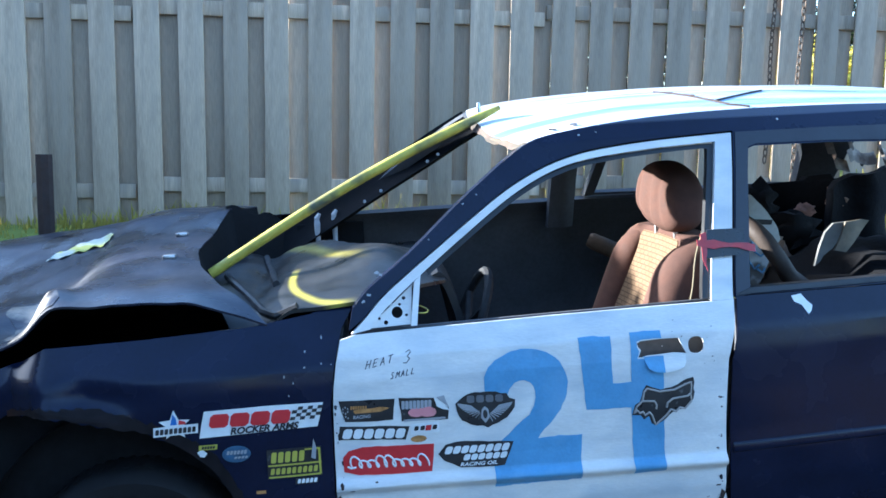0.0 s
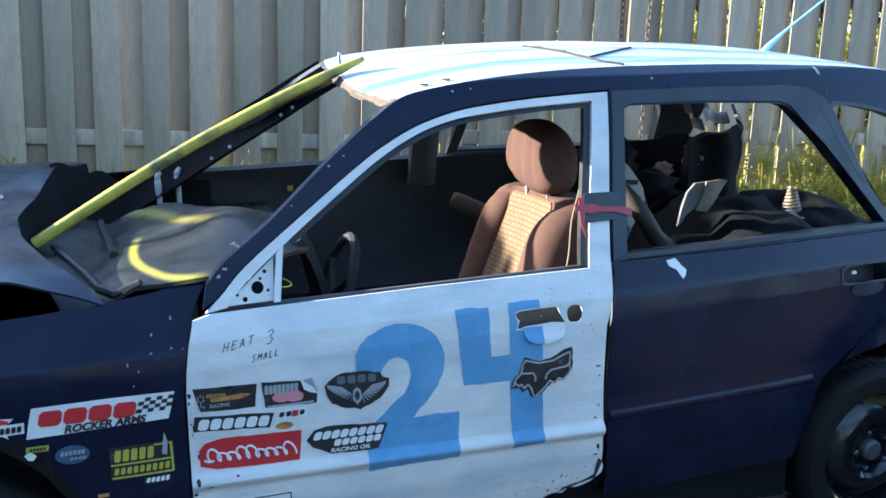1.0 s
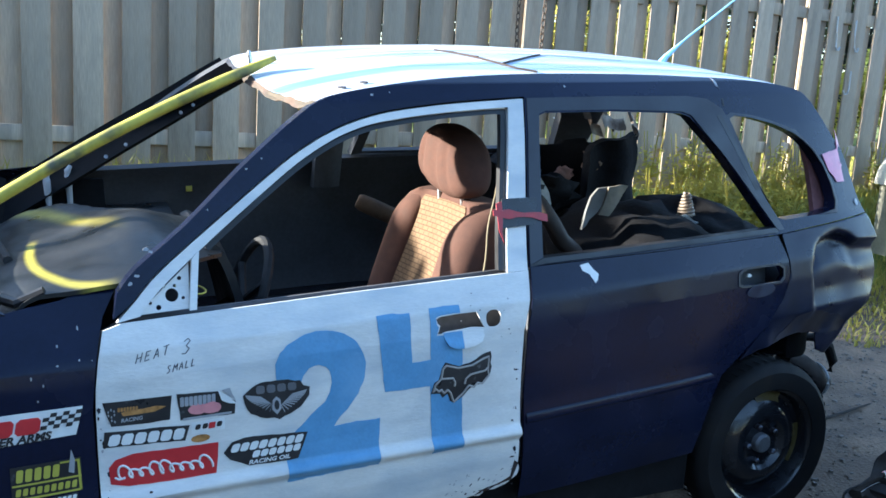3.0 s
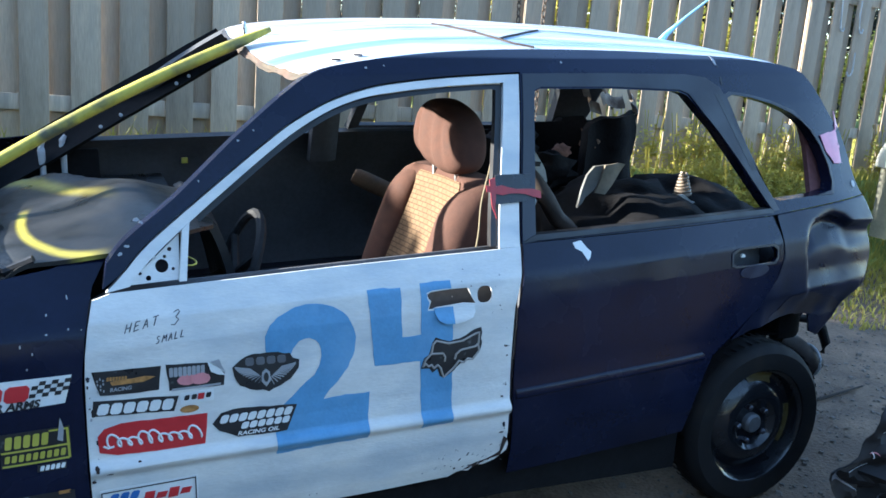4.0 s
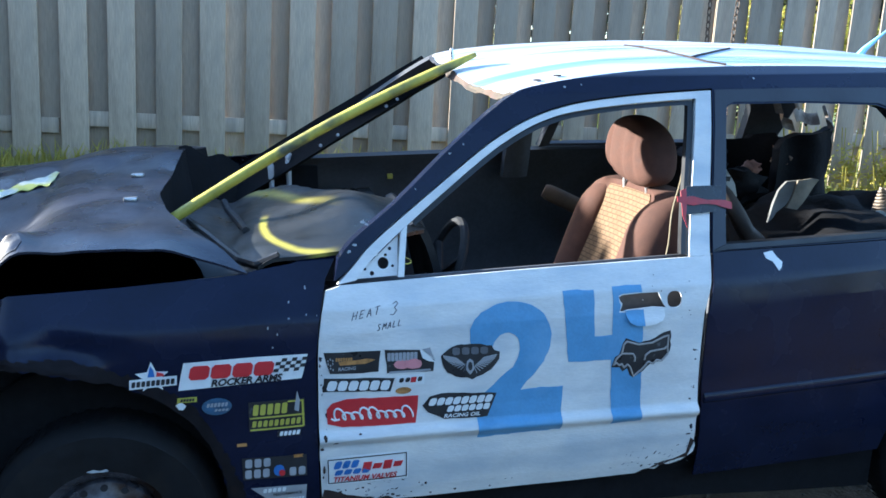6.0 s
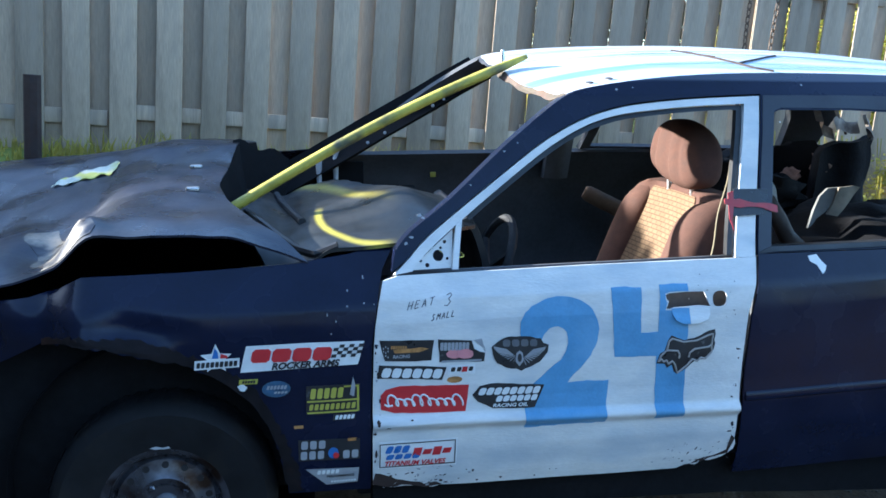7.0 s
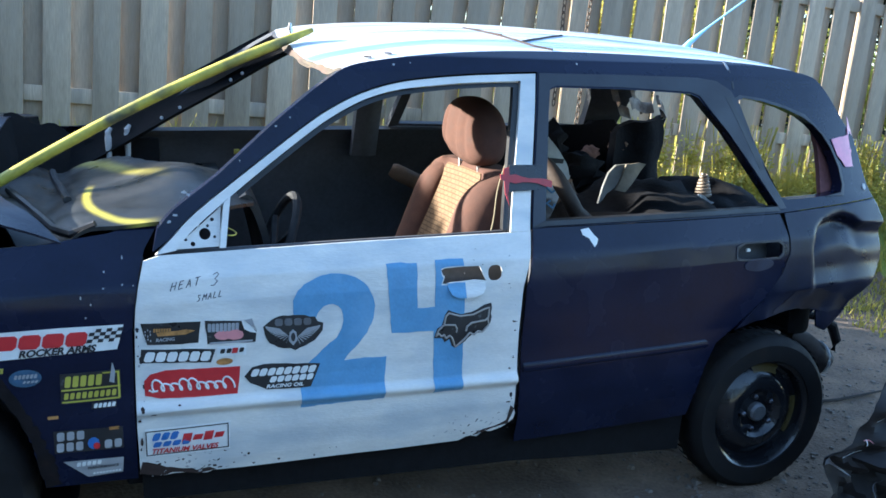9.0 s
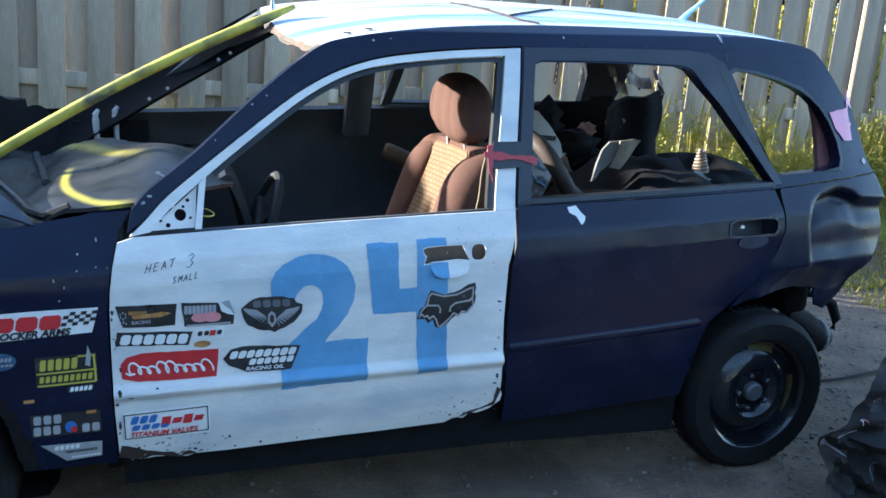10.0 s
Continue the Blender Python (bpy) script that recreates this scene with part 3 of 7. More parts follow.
far_outline = [p for p in roof_run if p[0] < 2.13] + [(2.26, 1.19), (2.24, 1.05), (2.22, 0.90), (2.20, 0.80), (2.07, 0.80)] + side_outline[side_outline.index((1.6, 0.860)):]
far_win = [(1.165, 0.874), (1.19, 1.02), (1.218, 1.19), (1.232, 1.250), (1.255, 1.258), (1.50, 1.256), (1.76, 1.244), (1.93, 1.20), (2.00, 1.14), (2.04, 1.04), (2.06, 0.874)]
part("body_side", mirrored(panel(far_outline, skin, 0.045, (far_win,), 0.08, 0.04)), DARK, car, "dark far roof rail and pillars")
strip_out = [(1.21, 1.312)] + [(u - 0.010, w + 0.018) for u, w in reversed(frame_out) if u > 0.115]
strip_in = [(u + 0.006, w - 0.007) for u, w in frame_out if u > 0.115]
part("weather_strip", panel(strip_out + strip_in, lambda u, w: skin(u, w) + 0.024, 0.02), BLACK, body_side, "black rubber door seal")
b_trim = [(1.122, 0.862), (1.164, 0.864), (1.192, 1.02), (1.22, 1.19), (1.236, 1.256), (1.26, 1.264), (1.50, 1.262), (1.765, 1.250), (1.80, 1.238), (1.835, 1.190), (1.895, 1.122), (1.985, 1.000), (2.072, 0.873), (2.10, 0.875), (2.085, 0.908), (2.04, 0.985), (1.995, 1.09), (1.962, 1.205), (1.935, 1.255), (1.88, 1.286), (1.80, 1.296), (1.50, 1.300), (1.205, 1.300)]
part("pillar_trim", panel(b_trim, lambda u, w: skin(u, w) - 0.003 - 0.004 * ease((u - 1.78) / 0.08), 0.002, (), 0.05, 0.03), NAVY_TRIM, body_side, "dull black door and pillar trim")
part("window_seal", panel([(1.125, 0.866), (2.07, 0.868), (2.075, 0.882), (1.165, 0.880)], lambda u, w: skin(u, w) - 0.006, 0.03), BLACK, body_side, "worn rubber window sill strip")
part("pillar_groove", panel([(1.905, 1.235), (1.925, 1.235), (2.03, 1.00), (2.01, 1.00)], lambda u, w: skin(u, w) - 0.0075, 0.001), BLACK, body_side)

part("hatch_gutter", panel([(2.345, 1.312), (2.385, 1.285), (2.420, 1.245), (2.450, 1.200), (2.478, 1.155), (2.455, 1.150), (2.430, 1.190), (2.402, 1.235), (2.375, 1.272), (2.335, 1.304)], lambda u, w: skin(u, w) + 0.035, 0.05, (), 0.03, 0.03), NAVY_TRIM, body_side, "dark gutter of the open hatch")
part("door_jamb", panel([(2.070, 0.62), (2.14, 0.66), (2.17, 0.86), (2.072, 0.864)], lambda u, w: skin(u, w) + 0.016, 0.01), UNDERCOAT, body_side, "dark door jamb")
part("pillar_seam", panel([(1.948, 1.262), (1.955, 1.262), (1.962, 1.352), (1.955, 1.352)], lambda u, w: skin(u, w) - 0.0012, 0.001), BLACK, body_side, "open seam in the roof rail")
part("chip", panel(jag(ring(1.95, 1.335, 0.006, 0.014, 9), 0.002, 33), lambda u, w: skin(u, w) - 0.002, 0.001), STICK_G, body_side, "bare metal chip")
part("side_bolt", panel(ring(2.515, 0.925, 0.010, 0.011, 12), lambda u, w: skin(u, w) - 0.003, 0.004), GREYPLATE, body_side, "grey bolt head")

part("pillar_lining", panel([(2.330, 0.88), (2.345, 0.97), (2.350, 1.05), (2.340, 1.13), (2.36, 1.18), (2.43, 1.14), (2.47, 1.0), (2.50, 0.88)], lambda u, w: skin(u, w) + 0.05 + 0.03 * (1.1 - w), 0.02), mat("dark_maroon_lining", (0.17, 0.070, 0.070), 0.8, var=0.4, scale=9, bump=0.3), body_side, "dark maroon inner pillar lining")
part("window_lip", panel([(u + (0.012 if u > 2.2 else -0.012 if u < 2.03 else 0), w + (0.010 if w > 1.15 else -0.012 if w < 0.93 else 0)) for u, w in quarter_win], lambda u, w: skin(u, w) - 0.004, 0.004, (quarter_win,)), NAVY_TRIM, body_side, "pressed lip round the quarter window")

# rear door
rear_edge = [(1.085, 0.205), (1.083, 0.30), (1.078, 0.42), (1.080, 0.554), (1.089, 0.70), (1.103, 0.751), (1.113, 0.80), (1.122, 0.858), (1.165, 0.860), (1.6, 0.857), (2.07, 0.857), (2.086, 0.80), (2.09, 0.74), (2.06, 0.66), (1.99, 0.58), (1.88, 0.50), (1.80, 0.45), (1.765, 0.37), (1.745, 0.27), (1.735, 0.195)]
rear_handle = [(1.862, 0.735), (1.880, 0.727), (1.95, 0.722), (2.04, 0.722), (2.056, 0.735), (2.058, 0.760), (2.04, 0.772), (1.95, 0.774), (1.89, 0.773), (1.865, 0.762)]
rear_door = part("rear_door", panel(rear_edge, rear_y, 0.005, (rear_handle,), 0.05, 0.02), NAVY, car, "navy rear door with its handle torn out")
part("inner_panel", panel([(1.10, 0.30), (1.14, 0.84), (2.05, 0.84), (2.05, 0.70), (1.75, 0.35)], lambda u, w: skin(u, w) + 0.07, 0.01), DARK, rear_door)
part("handle_dish", panel(ring(1.955, 0.703, 0.062, 0.022), lambda u, w: rear_y(u, w) - 0.006 + 0.10 * (0.725 - w), 0.003, (), 0.02, 0.01), mat("faded_navy_plastic", (0.018, 0.024, 0.05), 0.45, var=0.3, scale=20), rear_door, "empty faded handle dish")
part("handle_rim", panel([(u + (0.006 if u > 1.95 else -0.006), w + (0.006 if w > 0.75 else -0.006)) for u, w in rear_handle], lambda u, w: rear_y(u, w) - 0.003, 0.003, (rear_handle,)), NAVY_TRIM, rear_door)
part("latch", panel(jag([(1.918, 0.744), (1.930, 0.741), (1.936, 0.747), (1.930, 0.753), (1.921, 0.752)], 0.002, 34), lambda u, w: rear_y(u, w) + 0.02, 0.006), STICK_W, rear_door, "bright bare latch inside the handle hole")
def moulding_y(u, w):
    t = (w - 0.4555) / 0.014
    return rear_y(u, w) - 0.0005 - 0.005 * math.sqrt(max(0.0, 1 - t * t))


part("moulding", panel([(1.086, 0.441), (1.40, 0.441), (1.755, 0.441), (1.772, 0.4555), (1.755, 0.470), (1.40, 0.470), (1.086, 0.470)], moulding_y, 0.004, (), 0.08, 0.004), NAVY, rear_door, "rounded navy side moulding")
part("scuff", panel(jag([(1.284, 0.853), (1.31, 0.852), (1.325, 0.838), (1.338, 0.820), (1.332, 0.806), (1.318, 0.803), (1.305, 0.825), (1.285, 0.835)], 0.004, 31), lambda u, w: rear_y(u, w) - 0.0012, 0.001), STICK_W, rear_door, "smear of white paint")
part("inner_panel", mirrored(panel([(0.06, 0.25), (0.06, 0.84), (2.07, 0.855), (2.07, 0.70), (1.75, 0.35), (1.70, 0.25)], lambda u, w: skin(u, w) + 0.01, 0.05)), DARK, car, "bare black far doors")

# rear quarter
quarter_outline = [(2.094, 0.858), (2.30, 0.868), (2.562, 0.882), (2.575, 0.865), (2.598, 0.80), (2.605, 0.738), (2.603, 0.655), (2.548, 0.583), (2.458, 0.517), (2.424, 0.47), (2.356, 0.414), (2.31, 0.434),
                   (2.30, 0.495), (2.25, 0.512), (2.179, 0.519), (2.07, 0.514), (1.967, 0.507), (1.88, 0.488), (1.995, 0.585), (2.066, 0.662), (2.097, 0.74)]
quarter = part("quarter_panel", panel(quarter_outline, quarter_y, 0.006, (), 0.0125, 0.0125), SCUFFED, car, "crushed navy rear quarter panel", sharp=1.6)
part("quarter_panel", mirrored(panel([(1.93, 0.50), (2.40, 0.50), (2.44, 0.40), (2.40, 0.30), (1.93, 0.30)], skin, 0.006, (), 0.06, 0.06)), NAVY, car, "flattened far rear quarter")
part("rust_patch", panel(jag([(2.07, 0.516), (2.179, 0.521), (2.28, 0.508), (2.36, 0.48), (2.42, 0.488), (2.447, 0.518), (2.40, 0.55), (2.361, 0.565), (2.30, 0.575), (2.237, 0.60), (2.145, 0.588), (2.10, 0.549), (2.05, 0.53)], 0.006, 41), lambda u, w: quarter_y(u, w) - 0.0015, 0.001, (), 0.0125, 0.0125), mat("rusty_navy", (0.028, 0.018, 0.02), 0.6, var=0.4, scale=9, bump=0.3, tint=(0.008, 0.01, 0.03), tint_at=(0.48, 0.6), tint_scale=8), quarter, "brown rust bleeding through above the rear arch")


def tail(u, v):
    """The crushed tail panel, stove in and low behind the open rear: u across the car, v up."""
    y = 0.225 + 1.30 * u
    top = lerp(y, (0.225, 0.28, 0.40, 0.60, 1.54), (0.87, 0.84, 0.70, 0.66, 0.70))
    w = 0.40 + (top - 0.40) * v
    end = lerp(w, (0.40, 0.47, 0.52, 0.585, 0.655, 0.738, 0.80, 0.87), (2.33, 2.40, 2.435, 2.52, 2.585, 2.59, 2.58, 2.555))
    fold = 0.03 * noise.noise(Vector((u * 6, v * 5, 3))) + 0.05 * math.sin(u * math.pi)
    return Vector((end + fold * min(1, 8 * u), y + 0.02 * (1 - v), w))


part("tail_panel", grid(bmesh.new(), span(0, 1, 30), span(0, 1, 14), tail, (-0.01, 0, 0)), NAVY, car, "crumpled navy tail panel below the open hatch")
pink = part("pink_tape", panel(jag([(2.489, 1.168), (2.512, 1.124), (2.530, 1.058), (2.523, 0.996), (2.425, 0.996), (2.392, 1.036), (2.372, 1.090), (2.462, 1.107), (2.489, 1.168)], 0.003, 51)[:-1], lambda u, w: skin(u, w) - 0.004 + 0.5 * max(0.0, u - 2.47), 0.003, (), 0.03, 0.03), TAPE_P, car, "bright pink tape round the rear pillar")
part("tear", panel([(2.455, 1.062), (2.528, 1.046), (2.500, 1.040)], lambda u, w: skin(u, w) - 0.006 + 0.5 * max(0.0, u - 2.47), 0.001), BLACK, pink, "dark tear in the tape")

# roof
edge_u, edge_w = [p[0] for p in roof_edge], [p[1] for p in roof_edge]


def roof(u, v):
    w0 = lerp(u, edge_u, edge_w) - 0.004
    a = Vector((u, skin(u, w0) + 0.002, w0))
    b = mirror(a)
    p = a.lerp(b, v)
    k = 1 - (2 * v - 1) ** 2
    p.z += (0.024 - 0.012 * max(0, u - 1.4)) * k ** 0.7
    front = max(0.0, 1 - (u - 0.60) / 0.35)
    p.x -= 0.085 * k * front
    p.z -= 0.021 * front * ease(v / 0.09) * ease((0.60 - v) / 0.40)
    p.z += 0.004 * noise.noise(Vector((u * 3, v * 5, 0))) * min(1, 6 * k) + 0.004 * math.sin(v * 19) * max(0, 1 - (u - 0.6) / 0.5) * min(1, 4 * k)
    return p


roof_ob = part("roof", grid(bmesh.new(), span(0.606, 2.43, 46), span(0, 1, 30), roof, (0, 0, -0.008)), ROOFPAINT, car, "white painted roof with blue shadow streaks put into its colour, blown bright by low sun")
part("headliner", grid(bmesh.new(), span(0.64, 2.40, 14), span(0.04, 0.96, 10), lambda u, v: roof(u, v) - Vector((0, 0, 0.035)), (0, 0, -0.01)), DARK, roof_ob, "bare black roof underside")


def lip(u, v):
    p = roof(0.606, 0.01 + 0.45 * u)
    return p + Vector((-0.002 - 0.014 * v - 0.006 * math.sin(u * 17) * v, 0.0, -0.002 - 0.020 * v * (0.75 + 0.1 * math.sin(u * 9)) + 0.006 * noise.noise(Vector((u * 14, v * 3, 0)))))


part("torn_edge", grid(bmesh.new(), span(0, 1, 30), span(0, 1, 5), lip, (0.003, 0, -0.002)), mat("torn_painted_edge", (0.085, 0.066, 0.044), 0.8, var=0.5, scale=22, bump=0.6, tint=(0.10, 0.06, 0.04), tint_at=(0.45, 0.6), tint_scale=12), roof_ob, "torn white and rusty roof edge")
part("torn_edge", grid(bmesh.new(), span(0.46 / 0.45, 0.97 / 0.45, 24), span(0, 1, 3), lambda u, v: lip(u, v * 0.6), (0.003, 0, -0.002)), NAVY_TRIM, roof_ob)
# dark cracks in the roof paint
for k, run in enumerate((((1.17, 0.52), (1.20, 0.44), (1.23, 0.22), (1.26, 0.08), (1.31, 0.015)), ((1.25, 0.16), (1.36, 0.25), (1.53, 0.41)), ((1.20, 0.46), (1.215, 0.36), (1.24, 0.30)))):
    bm = bmesh.new()
    pts = []
    for (u0, v0), (u1, v1) in zip(run, run[1:]):
        pts += [roof(u0 + (u1 - u0) * t / 6, v0 + (v1 - v0) * t / 6) + Vector((0, 0, 0.001)) for t in range(6)]
    tube(bm, pts, 0.0045, 6)
    part("crack", bm, RUST, roof_ob, "dark crack in the roof paint")
for u, v in ((0.70, 0.050), (0.765, 0.060)):
    p = roof(u, v)
    bm = lathe(bmesh.new(), [(0.0, 0.0), (0.011, 0.0), (0.013, 0.004), (0.0, 0.005)], (0, 0, 0), 12)
    bmesh.ops.rotate(bm, verts=bm.verts, cent=(0, 0, 0), matrix=Euler((radians(90), 0, 0)).to_matrix())
    bmesh.ops.translate(bm, verts=bm.verts, vec=p + Vector((0, 0, 0.003)))
    part("bolt_hole", bm, RUST, roof_ob, "rusty bolt hole")
tip = Vector((0.548, 0.771, 1.435))
part("roof_pin", tube(bmesh.new(), [tip - Vector((-0.004, 0, 0.075)), tip - Vector((0, 0, 0.02)), tip], [0.011, 0.008, 0.005], 8), STEEL, roof_ob, "bare steel bolt")
ant = Vector((2.145, 0.866, 1.372))
antenna = part("antenna", tube(bmesh.new(), [ant, ant + Vector((0.035, -0.005, 0.05)), ant + Vector((0.11, -0.02, 0.115)), ant + Vector((0.42, -0.1, 0.36))], [0.024, 0.012, 0.0045, 0.003], 8), mat("pale_blue_plastic", (0.25, 0.5, 0.72), 0.5, var=0.1), car, "sky blue painted aerial")

# yellow bar in place of the windscreen
a, b = Vector((-0.36, 0.62, 0.933)), Vector((0.60, 0.655, 1.412))
bar_pts = [a.lerp(b, t) + Vector((0, 0, 0.028 * math.sin(t * math.pi))) for t in span(0, 1, 14)]
part("windscreen_bar", tube(bmesh.new(), bar_pts, [0.017] * 12 + [0.015, 0.008], 14), YELLOW, car, "yellow sprayed steel bar across the missing windscreen")
far_a = [(-0.28, 1.52, 0.875), (-0.084, 1.51, 0.985), (0.157, 1.50, 1.126), (0.377, 1.49, 1.249), (0.489, 1.48, 1.316), (0.60, 1.46, 1.378)]
bm = grid(bmesh.new(), span(0, 1, 26), span(0, 1, 7), lambda t, v: Vector([lerp(t * 5, range(6), [p[k] for p in far_a]) for k in range(3)]) + Vector((-0.02 + 0.075 * v, -0.11 * v + 0.02 * math.sin(v * 3.1), 0.045 - 0.075 * v - 0.012 * math.sin(v * 3.1))), (0.004, 0.03, -0.012))
far_pillar = part("far_windscreen_pillar", bm, UNDERCOAT, car, "black far windscreen pillar")
for t in (0.36, 0.42, 0.60, 0.68):
    p = Vector([lerp(t * 5, range(6), [q[k] for q in far_a]) for k in range(3)]) + Vector((0.042, -0.095, -0.025))
    part("pillar_bolt", lathe(bmesh.new(), [(0.0, -0.004), (0.006, -0.004), (0.007, 0.004)], p, 10), GREYPLATE, far_pillar, "pale bolt hole edge")

# hood
def hood(s, v):
    """s from the nose to the rear lip, v from the near to the far edge."""
    y = 0.10 + 1.42 * v
    u0 = -1.30
    u1 = lerp(y, (0.1, 0.25, 0.45, 0.62, 0.95, 1.27, 1.52), (-0.14, -0.27, -0.36, -0.395, -0.37, -0.345, -0.30))
    u = u0 + (u1 - u0) * s
    h = lerp(y, (0.1, 0.2, 0.4, 0.62, 0.9, 1.1, 1.27, 1.52), (0.934, 0.955, 0.975, 0.998, 1.038, 1.085, 1.088, 1.07))
    h += 0.012 * math.sin(max(0, min(1, (u + 0.75) / 0.45)) * math.pi)
    if y < 0.5 and u > -0.36:
        h -= 0.55 * (u + 0.36) ** 1.4 * (0.5 - y) / 0.4
    if u < -0.62:
        t = (-0.62 - u) / 0.2
        h -= (0.105 * t - 0.012 * t * t) * lerp(y, (0.1, 0.6, 1.1, 1.5), (0.85, 0.75, 0.35, 0.35)) * min(1, t * 1.2 + 0.15)
    h -= 0.05 * math.exp(-((u + 0.83) / 0.10) ** 2 - ((y - 0.34) / 0.16) ** 2)
    h += 0.055 * math.exp(-((u + 0.700 + 0.30 * (y - 0.15)) / 0.055) ** 2 - ((y - 0.24) / 0.16) ** 2) + 0.03 * math.exp(-((u + 0.95) / 0.07) ** 2 - ((y - 0.3) / 0.2) ** 2)
    h += 0.010 * noise.noise(Vector((u * 4, y * 3, 0))) + 0.004 * noise.noise(Vector((u * 14, y * 9, 2)))
    return Vector((u, y, h))


HOODMAT = mat("dusty_navy_hood", (0.010, 0.0125, 0.026), 0.30, var=0.4, scale=6, fine=45, bump=0.5, dist=0.004, tint=(0.024, 0.023, 0.029), tint_at=(0.5, 0.75), tint_scale=5)
hood_ob = part("hood", grid(bmesh.new(), span(0, 1, 60), span(0, 1, 44), hood, (0, 0, -0.006)), HOODMAT, car, "crumpled dusty navy hood buckled upward")


def flange(s, v):
    return hood(1.0, s) + Vector((0.03 * v + 0.012 * math.sin(s * 23) * v, 0, -0.004 - 0.13 * v * min(1, 3 * s)))


part("rear_flange", grid(bmesh.new(), span(0.2, 1, 30), span(0, 1, 6), flange, (-0.005, 0, -0.002)), UNDERCOAT, hood_ob, "black folded underside of the hood")
part("torn_corner", grid(bmesh.new(), span(0, 1, 12), span(0, 1, 8), lambda s, v: Vector((-0.375 + 0.20 * s - 0.02 * v, 1.16 + 0.16 * s - 0.10 * v, 1.105 - 0.075 * s - 0.16 * v + 0.012 * math.sin(s * 11))), (0.004, 0.004, 0)), UNDERCOAT, hood_ob, "torn black corner of the hood")


def near_lip(s, v):
    p = hood(0.28 + 0.66 * s, 0.0)
    return p + Vector((0, 0.004 + 0.012 * v, -0.007 * v))


part("side_flange", grid(bmesh.new(), span(0, 1, 30), span(0, 1, 3), near_lip, (0, 0.004, 0)), HOODMAT, hood_ob)
for hs, hv in ((0.888, 0.519), (0.904, 0.312)):
    u, y, w = hood(hs, hv)
    bm = bmesh.new()
    box(bm, u - 0.020, u + 0.020, y - 0.016, y + 0.016, w - 0.004, w + 0.010, 0.005)
    part("hood_pin", bm, STEEL, hood_ob, "bright steel hood pin")
bm = grid(bmesh.new(), span(0, 1, 22), span(0, 1, 6), lambda s, v: hood(0.372 + 0.205 * s + 0.012 * v, 0.560 + 0.014 * s + 0.006 * math.sin(s * 17) + (0.020 + 0.050 * s ** 0.6 + 0.010 * math.sin(s * 23)) * v) + Vector((0, 0, 0.006 + 0.003 * math.sin(s * 25 + v * 9))), (0, 0, -0.002))
part("torn_sticker", bm, mat("torn_yellow_sticker", (0.6, 0.6, 0.5), 0.5, var=0.2, scale=20, tint=(0.5, 0.5, 0.1), tint_at=(0.45, 0.55), tint_scale=9), hood_ob, "torn white and yellow sticker on the hood")

def scraped(s, v):
    """Bare dusty metal where the hood is folded, narrowing towards the edge; its sun glint is put into the colour."""
    y = 0.112 + 0.40 * v
    u = -0.805 + 0.125 * s * (1 - 0.35 * v + 0.10 * math.sin(v * 9)) - 0.13 * v + 0.015 * math.sin(v * 13)
    u1 = lerp(y, (0.1, 0.25, 0.45), (-0.14, -0.27, -0.36))
    return hood((u + 1.30) / (u1 + 1.30), (y - 0.10) / 1.42) + Vector((0, 0, 0.002 + 0.003 * math.sin(s * 3.1) * math.sin(v * 3.1)))


# pale colour holds the sunlit highlight of the fold as well as the scrape
part("bare_fold", grid(bmesh.new(), span(0, 1, 14), span(0, 1, 12), scraped, (0, 0, -0.003)), mat("scraped_metal_with_glint", (0.22, 0.20, 0.17), 0.42, 0.4, var=0.5, scale=14, bump=0.5, tint=(0.016, 0.018, 0.03), tint_at=(0.47, 0.60), tint_scale=9), hood_ob, "scraped bare fold in the hood, its sun glint put into the colour")

# engine bay, floor and bulkheads
part("engine_bay", box(bmesh.new(), -1.15, 0.0, 0.16, 1.50, 0.20, 0.66, 0.02), UNDERCOAT, car, "black engine bay under the hood")
part("cowl_side", box(bmesh.new(), -0.14, 0.14, 1.49, 1.53, 0.40, 0.985, 0.006), UNDERCOAT, car, "black far end of the cowl")
part("tape_mark", box(bmesh.new(), 0.446, 0.470, 1.598, 1.609, 0.904, 0.926, 0.001), YELLOW, car, "square of yellow tape inside the far door")
part("bulkhead", box(bmesh.new(), 0.0, 0.05, 0.26, 1.62, 0.2, 0.86, 0.01), DARK, car)
part("nose_panel", grid(bmesh.new(), span(0, 1, 24), span(0, 1, 6), lambda s, v: (hood(0.0, s) + Vector((0.01 + 0.03 * math.sin(s * 20), 0, -0.006))) * (1 - v) + Vector((-1.25, 0.10 + 1.42 * s, 0.28)) * v, (0.02, 0, 0)), HOODMAT, car, "crumpled navy nose")
part("inner_wing", grid(bmesh.new(), span(0, 1, 24), span(0, 1, 4), lambda s, v: (hood(s, 1.0) + Vector((0, -0.01, -0.006))) * (1 - v) + Vector((hood(s, 1.0).x, 1.50, 0.40)) * v, (0, 0.02, 0)), UNDERCOAT, car)
bm = bmesh.new()
box(bm, -0.02, 1.70, 0.08, 1.60, 0.20, 0.26, 0.01)
box(bm, 1.65, 2.48, 0.45, 1.30, 0.40, 0.46, 0.01)
part("floor_pan", bm, UNDERCOAT, car, "bare black floor pan")
bm = panel([(0.02, 0.16), (1.10, 0.12), (1.74, 0.055), (1.755, 0.245), (0.02, 0.265)], lambda u, w: skin(u, max(w, 0.2)) + 0.035, 0.06)
part("sill", bm, UNDERCOAT, car, "dark rocker sill")
bm = mirrored(panel([(0.02, 0.17), (1.72, 0.17), (1.74, 0.245), (0.02, 0.245)], lambda u, w: skin(u, w) + 0.035, 0.06))
part("sill", bm, NAVY_TRIM, car)
